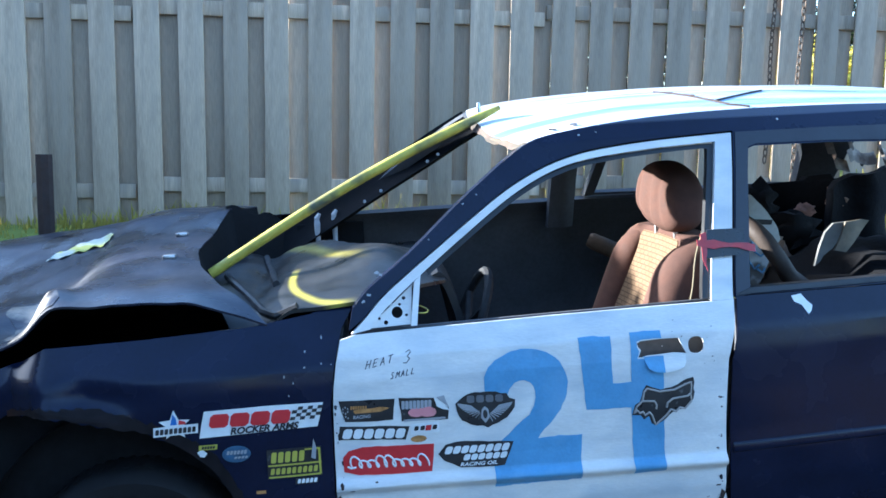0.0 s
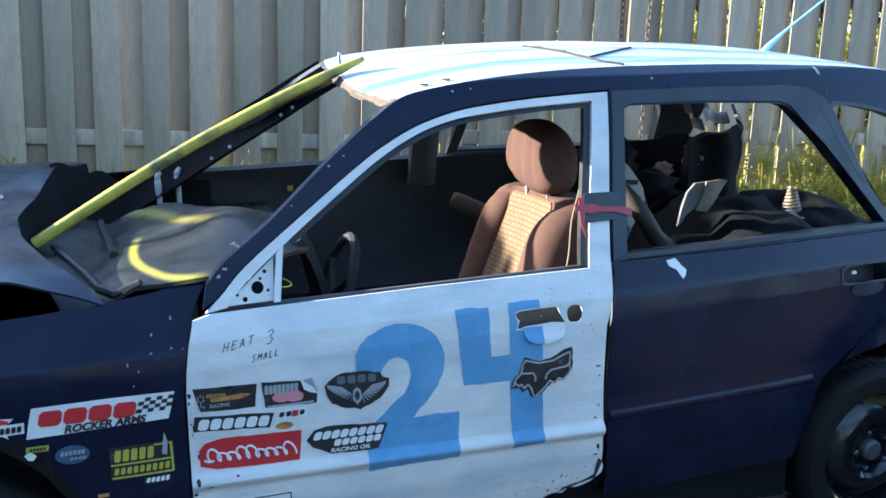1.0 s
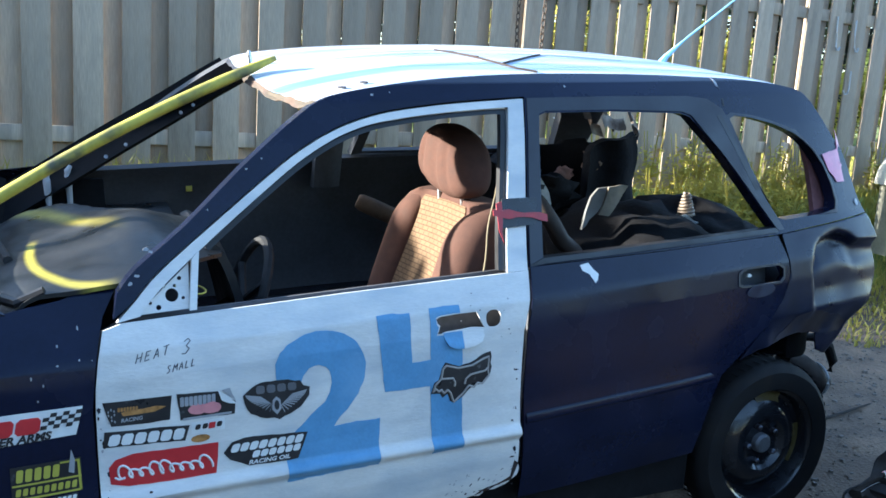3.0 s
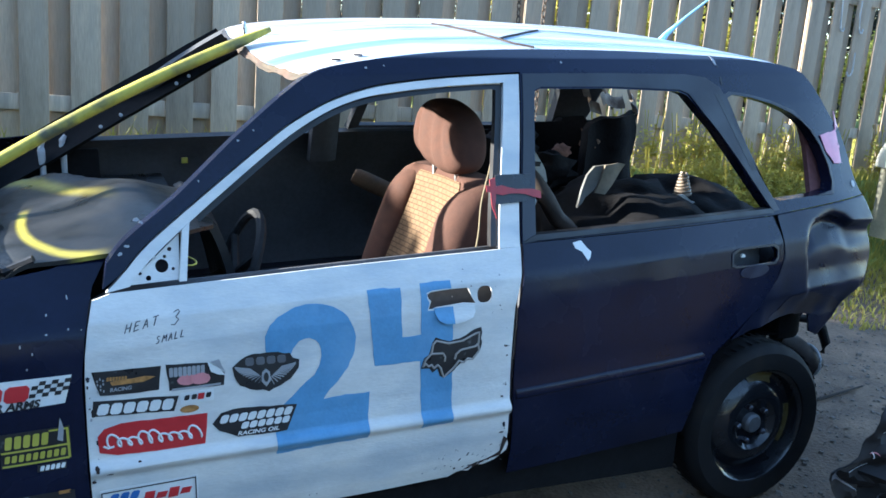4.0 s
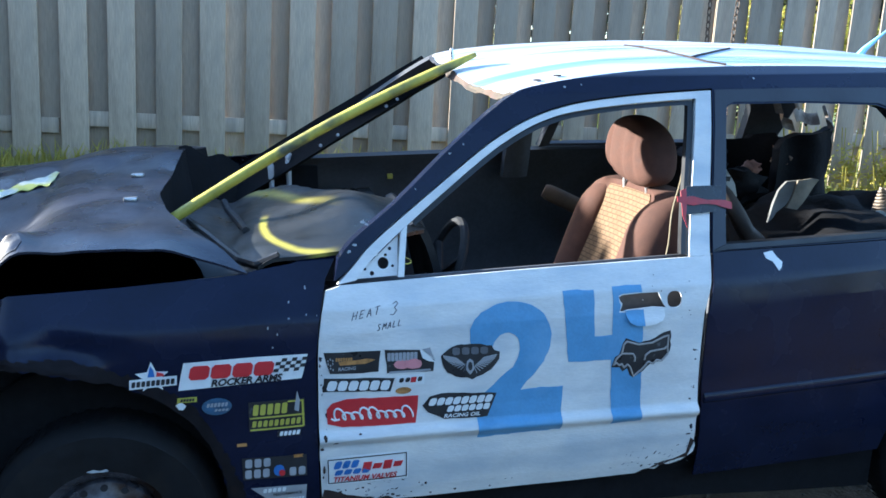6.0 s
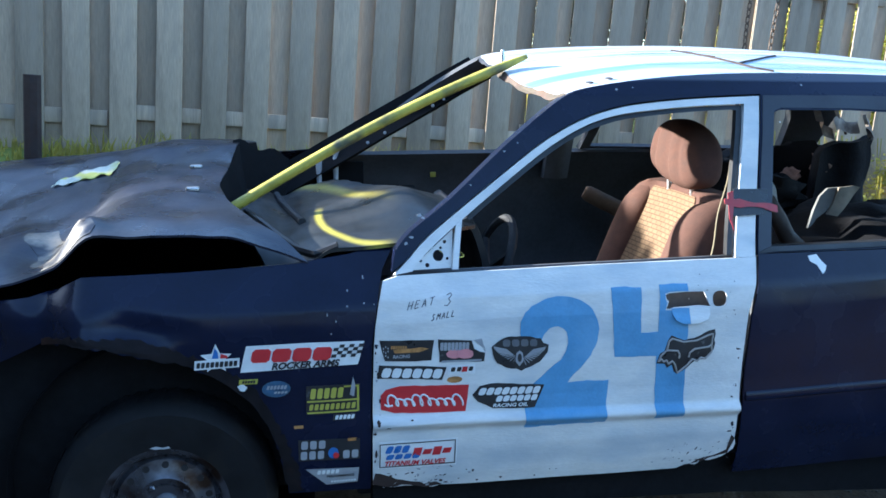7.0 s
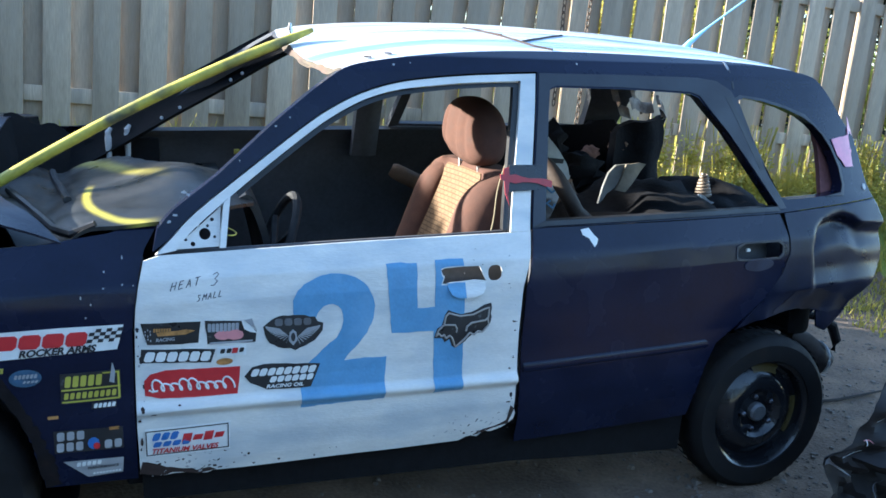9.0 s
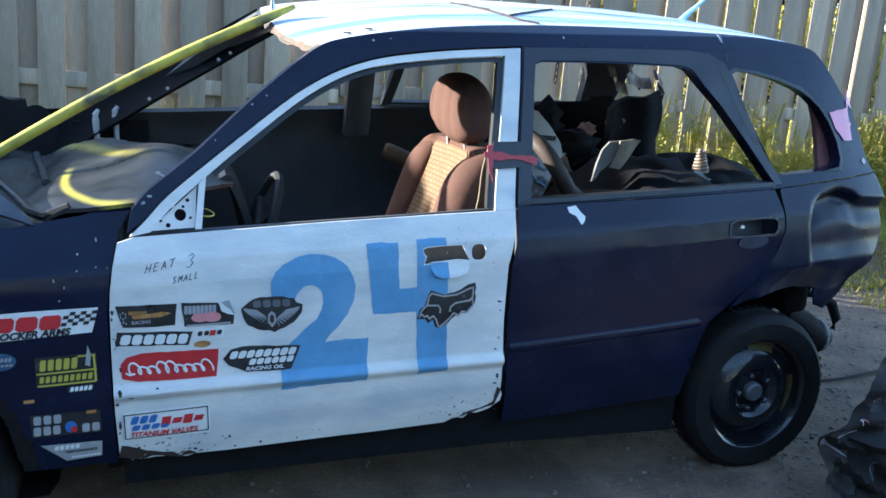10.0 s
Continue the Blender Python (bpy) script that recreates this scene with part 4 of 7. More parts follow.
for cu, cw in ((-0.53, 0.24), (2.06, 0.14)):
    bm = bmesh.new()
    rr = 0.40 if cu < 0 else 0.35
    lathe(bm, [(rr, 0.10 if cu < 0 else 0.23), (rr, 0.42), (0.0, 0.42)], (cu, 0, cw + 0.03), 28)
    for v in list(bm.verts):
        if cu > 0 and v.co.x > cu + 0.12:
            v.co.z = max(v.co.z, 0.40)
            v.co.x = min(v.co.x, 2.30)
        if v.co.z < cw - 0.10:
            v.co.z = cw - 0.10
    part("wheel_house", bm, UNDERCOAT, car, "dark wheel well")


# cowl and dashboard top
def cowl(u, y):
    w = 0.872 + 0.062 * y + 0.02 * min(1, max(0, (u + 0.3) / 0.25))
    w += 0.064 * math.exp(-((u - 0.17) / 0.13) ** 2 - ((y - 0.55) / 0.30) ** 2)
    w += 0.045 * math.exp(-((u - 0.02) / 0.09) ** 2 - ((y - 1.15) / 0.35) ** 2)
    w -= 0.03 * math.exp(-((u + 0.20) / 0.05) ** 2)
    w -= 0.09 * ease((0.27 - y) / 0.15) * ease((-0.07 - u) / 0.15)
    # beyond the pressed dome it falls away into the dark
    w -= 0.11 * ease((y - lerp(u, (-0.3, -0.1, 0.1, 0.3), (1.03, 1.0, 0.84, 0.74))) / 0.16)
    return Vector((u, y, w + 0.005 * noise.noise(Vector((u * 6, y * 6, 0)))))


def cowl_sheet(s, v):
    y = 0.12 + 1.42 * v
    u0 = -0.36 + 0.16 * max(0, 1 - (y - 0.12) / 0.35) ** 1.5
    u1 = 0.36 if 0.25 < y else 0.30
    lim = 0.07 + 1.15 * max(0.0, y - 0.12)
    u1 = min(u1, lim + 0.06)
    return cowl(u0 + (u1 - u0) * s, y)


cowl_ob = part("cowl", grid(bmesh.new(), span(0, 1, 40), span(0, 1, 44), cowl_sheet, (0, 0, -0.01)), COWL, car, "dusty grey cowl with a yellow sprayed ring")


for pts in ([(-0.316, 0.66), (-0.29, 0.57), (-0.26, 0.49), (-0.232, 0.44), (-0.204, 0.38), (-0.165, 0.24), (-0.116, 0.14), (-0.06, 0.13)], [(-0.222, 1.0), (-0.205, 0.88), (-0.18, 0.74), (-0.16, 0.58), (-0.145, 0.48)]):
    bm = bmesh.new()
    tube(bm, [cowl(u, y) + Vector((0, 0, 0.004)) for u, y in pts], 0.012, 8)
    part("rubber_seal", bm, BLACK, cowl_ob, "black rubber seal")
for k, (u, y) in enumerate(((-0.05, 1.42), (0.02, 1.45))):
    p = cowl(u, y)
    bm = bmesh.new()
    tube(bm, [p, p + Vector((0, 0, 0.11)), p + Vector((0, 0, 0.132)), p + Vector((0.012, 0, 0.150))], [0.009, 0.013, 0.011, 0.007], 8)
    part("filler_cap", bm, GREYPLATE, car, "pale plastic fitting at the far corner")
bm = grid(bmesh.new(), span(0, 1, 12), span(0, 1, 20), lambda s, v: Vector((0.34 + 0.10 * s, 0.34 + 0.48 * v, 0.935 + 0.02 * v - 0.30 * s * s + 0.02 * math.exp(-((v - 0.25) / 0.12) ** 2))), (-0.02, 0, -0.01))
part("dashboard", bm, BLACK, car, "stripped black dashboard")
wheel_c = Vector((0.44, 0.50, 0.73))
bm = bmesh.new()
tube(bm, [wheel_c + Vector((0.07 * math.sin(k * math.tau / 28), 0.18 * math.cos(k * math.tau / 28), 0.17 * math.sin(k * math.tau / 28))) for k in range(28)], 0.014, 8, closed=True)
for a in (0.5, 2.6, 4.7):
    tube(bm, [wheel_c, wheel_c + Vector((0.07 * math.sin(a), 0.18 * math.cos(a), 0.17 * math.sin(a)))], 0.012, 6)
tube(bm, [wheel_c + Vector((-0.10, 0, -0.05)), wheel_c], 0.035, 10)
part("steering_wheel", bm, mat("worn_black_leather", (0.006, 0.006, 0.007), 0.8, var=0.3, scale=20), car, "black steering wheel")

# driver's seat
seat = part("driver_seat", box(bmesh.new(), 0.70, 1.10, 0.28, 0.74, 0.38, 0.56, 0.05), FABRIC, car, "brown velour driver's seat")


def back_section(w):
    t = (w - 0.48) / 0.515
    half = 0.36 - 0.03 * t ** 2
    if t > 0.88:
        half *= math.sqrt(max(0.02, 1 - ((t - 0.88) / 0.125) ** 2)) * 0.45 + 0.55
    return 0.965 + 0.19 * t, half, 0.075 - 0.02 * t


def backrest(bm, w0, w1, n, a0=-1.0, a1=1.0, lift=0.0, closed=True):
    rows = []
    for w in span(w0, w1, n):
        cu, half, th = back_section(w)
        row = []
        t = (w - 0.48) / 0.515
        for s in span(a0, a1, 21):
            bol = 0.062 * math.exp(-((abs(s) - 0.79) / 0.155) ** 2) * (1 - 0.35 * max(0, t)) - 0.012 * math.exp(-(s / 0.4) ** 2)
            edge = th * (1 - abs(s) ** 4) ** 0.5 if abs(s) < 1 else 0
            row.append(bm.verts.new((cu - edge - bol * (1 - abs(s) ** 8) - lift, 0.535 + s * half, w)))
        if closed:
            for s in span(a1, a0, 21)[1:-1]:
                row.append(bm.verts.new((cu + 0.6 * th * (1 - abs(s) ** 4) ** 0.5, 0.535 + s * half, w)))
        rows.append(row)
    for r0, r1 in zip(rows, rows[1:]):
        m = len(r0)
        for k in range(m if closed else m - 1):
            bm.faces.new((r0[k], r0[(k + 1) % m], r1[(k + 1) % m], r1[k]))
    if closed:
        bm.faces.new(rows[0])
        bm.faces.new(rows[-1])
    bmesh.ops.recalc_face_normals(bm, faces=bm.faces)
    return bm


part("backrest", backrest(bmesh.new(), 0.48, 0.993, 30), FABRIC, seat, "", sharp=1.2)
QUILT = mat("tan_quilted_cloth", (0.30, 0.19, 0.115), 0.95, var=0.15, scale=30, fine=250, bump=0.3, spec=0.2)
qn = QUILT.node_tree
bk = qn.nodes.new("ShaderNodeTexBrick")
bk.inputs["Scale"].default_value, bk.inputs["Mortar Size"].default_value, bk.inputs["Brick Width"].default_value, bk.inputs["Row Height"].default_value = 1.0, 0.0017, 0.034, 0.0145
bk.inputs["Mortar Smooth"].default_value = 0.4
bk.inputs["Color1"].default_value, bk.inputs["Color2"].default_value, bk.inputs["Mortar"].default_value = (0.185, 0.122, 0.07, 1), (0.165, 0.107, 0.062, 1), (0.085, 0.052, 0.032, 1)
qc, qs, qm = qn.nodes.new("ShaderNodeTexCoord"), qn.nodes.new("ShaderNodeSeparateXYZ"), qn.nodes.new("ShaderNodeCombineXYZ")
qn.links.new(qc.outputs["Object"], qs.inputs[0])
qn.links.new(qs.outputs["Y"], qm.inputs["X"])
qn.links.new(qs.outputs["Z"], qm.inputs["Y"])
qn.links.new(qm.outputs[0], bk.inputs["Vector"])
qb = [n for n in qn.nodes if n.type == "BSDF_PRINCIPLED"][0]
qn.links.new(bk.outputs["Color"], qb.inputs["Base Color"])
bm = backrest(bmesh.new(), 0.52, 0.975, 44, -0.50, 0.52, 0.004, closed=False)
bmesh.ops.recalc_face_normals(bm, faces=bm.faces)
thicken(bm, Vector((0.01, 0, 0)))
part("centre_panel", bm, QUILT, seat, "tan quilted centre panel")


def bolster(y, fore, half, w1, lean):
    """A padded side roll of the backrest with a rounded top."""
    bm = bmesh.new()
    rows = []
    for w in span(0.46, w1, 26):
        t = (w - 0.46) / (w1 - 0.46)
        cap = math.sqrt(max(0.0, 1 - max(0.0, (t - 0.80) / 0.20) ** 2))
        cu, _, _ = back_section(w)
        row = []
        for k in range(20):
            a = k * math.tau / 20
            c, sn = math.cos(a), math.sin(a)
            row.append(bm.verts.new((cu - 0.035 - fore * (0.35 + 0.65 * cap) * math.copysign(abs(c) ** 0.8, c) + 0.03 * (1 - cap), y + lean * t + half * (0.25 + 0.75 * cap) * sn, w - 0.012 * sn * cap + 0.004 * noise.noise(Vector((w * 11, a, y))))))
        rows.append(row)
    for r0, r1 in zip(rows, rows[1:]):
        for k in range(20):
            bm.faces.new((r0[k], r0[(k + 1) % 20], r1[(k + 1) % 20], r1[k]))
    bm.faces.new(rows[0][::-1])
    bm.faces.new(rows[-1])
    bmesh.ops.recalc_face_normals(bm, faces=bm.faces)
    return bm


part("side_bolster", bolster(0.272, 0.105, 0.092, 0.985, 0.012), FABRIC, seat, "brown velour side bolster", sharp=1.5)
part("side_bolster", bolster(0.80, 0.075, 0.085, 0.985, -0.03), FABRIC, seat, "brown velour side bolster", sharp=1.5)
for y in (0.432, 0.600):
    part("headrest_post", tube(bmesh.new(), [(1.105, y, 0.93), (1.098, y, 1.06)], 0.0075, 8), STEEL, seat, "chrome headrest post")
bm = bmesh.new()
bmesh.ops.create_icosphere(bm, subdivisions=5, radius=1.0)
for v in bm.verts:
    x, y, z = v.co
    sq = lambda t, p: math.copysign(abs(t) ** p, t)
    x, y, z = sq(x, 0.66), sq(y, 0.78), sq(z, 0.82)
    groove = sum(d * math.exp(-((y - at - 0.10 * z) / wd) ** 2) for at, d, wd in ((0.52, 0.013, 0.10), (-0.10, 0.009, 0.08), (-0.52, 0.006, 0.07)))
    v.co = Vector((1.116 + 0.078 * x + 0.024 * z * 0.5 + groove * max(0.0, -x) * (1.0 - 0.5 * abs(z)), 0.520 + (0.172 - 0.026 * z) * y, 1.104 + 0.098 * z + 0.034 * y))
part("headrest", bm, FABRIC, seat, "", sharp=1.5)
bm = tube(bmesh.new(), [(1.085, 1.385, 0.857), (1.10, 1.38, 0.85), (1.14, 1.373, 0.83), (1.32, 1.34, 0.74)], [0.026, 0.034, 0.036, 0.036], 14)
part("padded_bar", bm, mat("brown_foam", (0.12, 0.074, 0.045), 0.9, var=0.3, scale=20, bump=0.3), car, "brown padded bar beside the far door")
bm = grid(bmesh.new(), span(0, 1, 14), span(0, 1, 5), lambda t, v: Vector((1.00 + 0.03 * t - (0.055 + 0.05 * max(0, t - 0.75)) + (0.11 + 0.10 * max(0, t - 0.75)) * v, 1.53 - 0.10 * t - 0.02 * math.sin(v * 3.1), 0.90 + 0.47 * t)), (0, 0.05, 0))
part("far_centre_pillar", bm, DARK, car, "black far centre pillar")

# clutter in the rear of the cabin
def lump(bm, centre, size, seed, rough=0.25, sub=3):
    r = bmesh.ops.create_icosphere(bm, subdivisions=sub, radius=1.0)
    for v in r["verts"]:
        k = 1 + rough * noise.noise(v.co * 2.3 + Vector((seed, 0, 0))) + 0.4 * rough * noise.noise(v.co * 6 + Vector((0, seed, 0)))
        v.co = Vector((centre[0] + size[0] * v.co.x * k, centre[1] + size[1] * v.co.y * k, centre[2] + size[2] * v.co.z * k))
    return bm


BIN = mat("black_bin_liner", (0.009, 0.009, 0.0105), 0.95, var=0.4, scale=9, bump=0.5, dist=0.01, spec=0.15)


def crumple(bm, amount, scale):
    for v in bm.verts:
        v.co += amount * noise.noise_vector(v.co * scale) + 0.4 * amount * noise.noise_vector(v.co * scale * 3)
    return bm


def cabin(name, bm, material, label, category):
    ob = part(name, bm, material, sharp=1.3)
    ob.matrix_world = car.matrix_world
    return tagged(ob, label, category)


cabin("tarp", crumple(lump(lump(bmesh.new(), (2.02, 0.85, 0.60), (0.40, 0.50, 0.25), 3.0, 0.22, 4), (2.36, 0.92, 0.64), (0.25, 0.45, 0.20), 5.0, 0.2, 4), 0.022, 9), BIN, "crumpled black tarp heaped in the rear of the cabin", "tarp")
bm = crumple(panel([(2.186, 1.069), (2.26, 1.078), (2.356, 1.098), (2.352, 1.03), (2.347, 0.972), (2.335, 0.875), (2.33, 0.74), (2.08, 0.74), (2.077, 0.893), (2.081, 1.023), (2.12, 1.05)], lambda u, w: 1.22 + 0.02 * math.sin(u * 30), 0.05, (), 0.03, 0.03), 0.012, 9)
cabin("seat_cushion", bm, BIN, "black cloth cushion standing by the far window", "cushion")
plate = cabin("metal_plate", panel([(1.724, 0.800), (1.745, 0.865), (1.769, 0.917), (1.801, 0.947), (1.860, 0.951), (1.830, 0.90), (1.795, 0.858), (1.760, 0.835), (1.746, 0.815)], lambda u, w: 0.72 + 0.06 * (w - 0.8) - 1.2 * (u - 1.79) ** 2, 0.012, (), 0.02, 0.02), mat("dull_grey_panel", (0.14, 0.137, 0.132), 0.6, var=0.25, scale=14, bump=0.15), "bent dull grey panel leaning on the tarp", "metal plate")
part("flap", panel([(1.838, 0.951), (1.906, 0.955), (1.936, 0.949), (1.890, 0.895), (1.838, 0.843), (1.800, 0.850), (1.822, 0.90)], lambda u, w: 0.716 + 0.05 * (w - 0.8) + 0.008 * math.sin(u * 40), 0.008, (), 0.02, 0.02), mat("beige_board", (0.22, 0.185, 0.14), 0.8, var=0.3, scale=20, bump=0.2), plate, "folded beige flap")
bm = crumple(panel([(1.440, 1.04), (1.470, 1.07), (1.501, 1.065), (1.54, 1.03), (1.565, 1.000), (1.60, 0.94), (1.612, 0.897), (1.57, 0.82), (1.533, 0.746), (1.506, 0.727), (1.43, 0.73)], lambda u, w: 0.75, 0.008, (), 0.03, 0.03), 0.006, 8)
board = cabin("board", bm, mat("stained_white_board", (0.50, 0.50, 0.48), 0.6, var=0.25, scale=9, bump=0.2, tint=(0.16, 0.14, 0.12), tint_at=(0.52, 0.62), tint_scale=10), "stained white board leaning inside the cabin", "board")
for k, run in enumerate((((1.50, 0.90), (1.515, 0.86), (1.535, 0.845), (1.555, 0.86)), ((1.49, 0.83), (1.51, 0.80), (1.53, 0.815)), ((1.52, 0.80), (1.54, 0.785), (1.55, 0.80)))):
    part("scribble", tube(bmesh.new(), [(u, 0.740, w) for u, w in run], 0.004, 6), BLUE, board, "sky blue paint scribble")
part("stripe", panel([(1.45, 0.985), (1.58, 0.972), (1.575, 0.955), (1.45, 0.965)], lambda u, w: 0.742, 0.002), BLACK, board, "dark stripe")
cabin("hose", tube(bmesh.new(), [(1.44, 0.74, 0.99), (1.47, 0.66, 0.955), (1.49, 0.62, 0.92), (1.525, 0.60, 0.86), (1.565, 0.60, 0.795), (1.62, 0.62, 0.755), (1.68, 0.65, 0.70)], 0.030, 12), mat("grimy_brown_rubber", (0.05, 0.034, 0.025), 0.7, var=0.5, scale=14, bump=0.3), "short brown hose among the clutter", "hose")
bm = bmesh.new()
tube(bm, [(2.230 + (0.034 - 0.00030 * k) * math.cos(k * 0.6), 0.75 + (0.034 - 0.00030 * k) * math.sin(k * 0.6), 0.808 + 0.0012 * k) for k in range(78)], 0.0058, 6)
cabin("coil_spring", bm, mat("dirty_beige_steel", (0.26, 0.21, 0.16), 0.6, 0.2, var=0.3, scale=30), "small bare steel coil spring on the tarp", "spring")
bm = grid(bmesh.new(), span(0, 1, 8), span(0, 1, 6), lambda s, v: Vector((2.165 + 0.11 * s + 0.012 * math.sin(v * 5), 0.72 - 0.03 * v, 0.745 + 0.075 * v - 0.02 * s + 0.012 * math.sin(s * 6))), (0.01, 0.02, 0))
cabin("bracket", bm, STICK_W, "sunlit pale bracket on the tarp", "bracket")
bm = bmesh.new()
for k, (a, b) in enumerate((((2.10, 1.30, 1.19), (2.18, 1.28, 1.10)), ((2.16, 1.26, 1.15), (2.33, 1.30, 1.14)), ((2.20, 1.30, 1.20), (2.28, 1.32, 1.12)), ((2.30, 1.22, 1.17), (2.36, 1.26, 1.10)))):
    a, b = Vector(a), Vector(b)
    n = len(bm.verts)
    r = bmesh.ops.create_grid(bm, x_segments=5, y_segments=2, size=0.5)
    for v in r["verts"]:
        t, q = v.co.x + 0.5, v.co.y
        v.co = a.lerp(b, t) + Vector((0.02 * math.sin(t * 9 + k), 0.03 * q, 0.05 * q + 0.012 * math.sin(t * 7)))
thicken(bm, Vector((0.003, 0.003, 0)))
cabin("torn_liner", bm, mat("torn_lining", (0.34, 0.30, 0.26), 0.8, var=0.5, scale=14, bump=0.3, tint=(0.10, 0.07, 0.05), tint_at=(0.45, 0.6), tint_scale=9), "torn brown roof lining hanging down", "lining")
PINKFOAM = mat("torn_pink_foam", (0.30, 0.16, 0.12), 0.9, var=0.5, scale=25, bump=0.5)
for k, (p, s, m) in enumerate((((1.78, 1.30, 0.95), (0.10, 0.06, 0.10), BIN), ((1.985, 1.27, 0.925), (0.045, 0.03, 0.026), PINKFOAM), ((1.64, 1.35, 0.88), (0.12, 0.08, 0.14), BIN), ((2.137, 1.27, 0.975), (0.036, 0.03, 0.045), LINER), ((1.90, 1.25, 0.86), (0.13, 0.08, 0.08), BIN), ((1.72, 1.10, 0.80), (0.10, 0.08, 0.08), LINER))):
    cabin("rag", crumple(lump(bmesh.new(), p, s, 11.0 + k, 0.55), 0.02, 14), m, "dirty rag wedged by the far window", "rag")

bm = crumple(panel([(1.66, 0.62), (1.66, 0.93), (1.74, 1.00), (1.86, 1.035), (1.946, 1.046), (2.06, 1.048), (2.07, 1.066), (2.152, 1.070), (2.168, 1.046), (2.29, 1.043), (2.30, 0.62)], lambda u, w: 1.40 - 0.05 * math.sin(u * 9), 0.07, (), 0.04, 0.04), 0.022, 8)
cabin("folded_seat", bm, BIN, "black folded rear seat back by the far door", "seat")

# tape that holds the door
for lo, hi, off, m, name, lab in ((0.963, 1.036, 0.004, TAPE_K, "tape", "black tape holding the door shut"),):
    tp = part(name, panel([(1.050, lo), (1.165, lo + 0.004), (1.180, hi), (1.070, hi + 0.002)], lambda u, w: skin(u, w) - off, 0.006), m, car, lab)
part("ribbon", panel(jag([(1.035, 1.013), (1.085, 1.010), (1.13, 1.001), (1.20, 0.992), (1.20, 0.975), (1.13, 0.984), (1.08, 0.990), (1.035, 0.998)], 0.005, 61), lambda u, w: skin(u, w) - 0.008, 0.002), TAPE_R, tp, "red ribbon")
part("ribbon", panel(jag([(1.045, 1.03), (1.062, 1.034), (1.064, 1.00), (1.050, 0.93), (1.044, 0.96)], 0.003, 62), lambda u, w: skin(u, w) - 0.0085, 0.002), TAPE_R, tp, "red ribbon")


# ---- wheels ----
GREYHUB = mat("dull_hub_grey", (0.13, 0.135, 0.145), 0.5, 0.3, var=0.3, scale=30, bump=0.2)

def wheel(cu, cy, cw, radius, width, rim, rim_r, holes, label):
    hub = part("wheel", lathe(bmesh.new(), [(min(radius * 0.70, rim_r + 0.008), 0.0), (radius * 0.70, -0.008), (radius * 0.78, -0.012), (radius * 0.90, -0.012), (radius * 0.965, 0.004), (radius, 0.025), (radius, width - 0.025), (radius * 0.96, width), (radius * 0.7, width - 0.01)], (cu, cy, cw), 56), TYRE, car, label)
    hub.name = "wheel"
    bm = bmesh.new()
    for k in range(56):
        a = k * math.tau / 56
        for y0, y1 in ((0.016, 0.05), (0.075, 0.11)):
            c, s = math.cos(a), math.sin(a)
            quad = []
            for rr, da in ((radius + 0.004, -0.022), (radius + 0.004, 0.022)):
                for y in (y0, y1):
                    quad.append(bm.verts.new((cu + rr * math.cos(a + da), cy + y, cw + rr * math.sin(a + da))))
            bm.faces.new((quad[0], quad[1], quad[3], quad[2]))
    bmesh.ops.recalc_face_normals(bm, faces=bm.faces)
    thicken(bm, Vector((0, 0, -0.001)))
    tagged(part("tread", bm, TYRE, hub), kind="stuff")
    if holes:
        profile = [(rim_r - 0.016, 0.030), (rim_r * 0.86, 0.034), (rim_r * 0.80, 0.024), (rim_r * 0.62, 0.020), (rim_r * 0.50, 0.010), (rim_r * 0.40, 0.014), (0.055, 0.022), (0.0, 0.022)]
    else:
        profile = [(rim_r - 0.02, 0.040), (rim_r * 0.84, 0.046), (rim_r * 0.78, 0.036), (rim_r * 0.66, 0.018), (rim_r * 0.54, 0.009), (rim_r * 0.46, 0.010), (rim_r * 0.41, 0.020), (rim_r * 0.36, 0.030), (0.055, 0.034), (0.0, 0.034)]
    dish = lathe(bmesh.new(), [(min(radius * 0.705, rim_r + 0.010), 0.0), (rim_r, 0.004), (rim_r - 0.012, 0.012)] + profile, (cu, cy, cw), 48)
    face = part("rim", dish, rim, hub)
    part("hub_cap", lathe(bmesh.new(), [(0.034, 0.034), (0.033, 0.016), (0.026, 0.008), (0.0, 0.008)], (cu, cy, cw), 24), GREYHUB, hub, "grey hub end")
    for k in range(5 if holes < 10 else 4):
        a = 0.6 + k * math.tau / (5 if holes < 10 else 4)
        p = (cu + 0.062 * math.cos(a), cy, cw + 0.062 * math.sin(a))
        part("lug_nut", lathe(bmesh.new(), [(0.010, 0.034), (0.010, 0.014), (0.006, 0.010), (0.0, 0.010)], p, 6), RIMSTEEL, hub)
    for k in range(holes):
        a = 0.2 + k * math.tau / holes
        rr = rim_r * 0.71
        p = (cu + rr * math.cos(a), cy + 0.0215, cw + rr * math.sin(a))
        part("vent_hole", lathe(bmesh.new(), [(0.0095, 0.004), (0.0095, -0.0015), (0.0, -0.0015)], p, 12), BLACK, hub)
    return hub


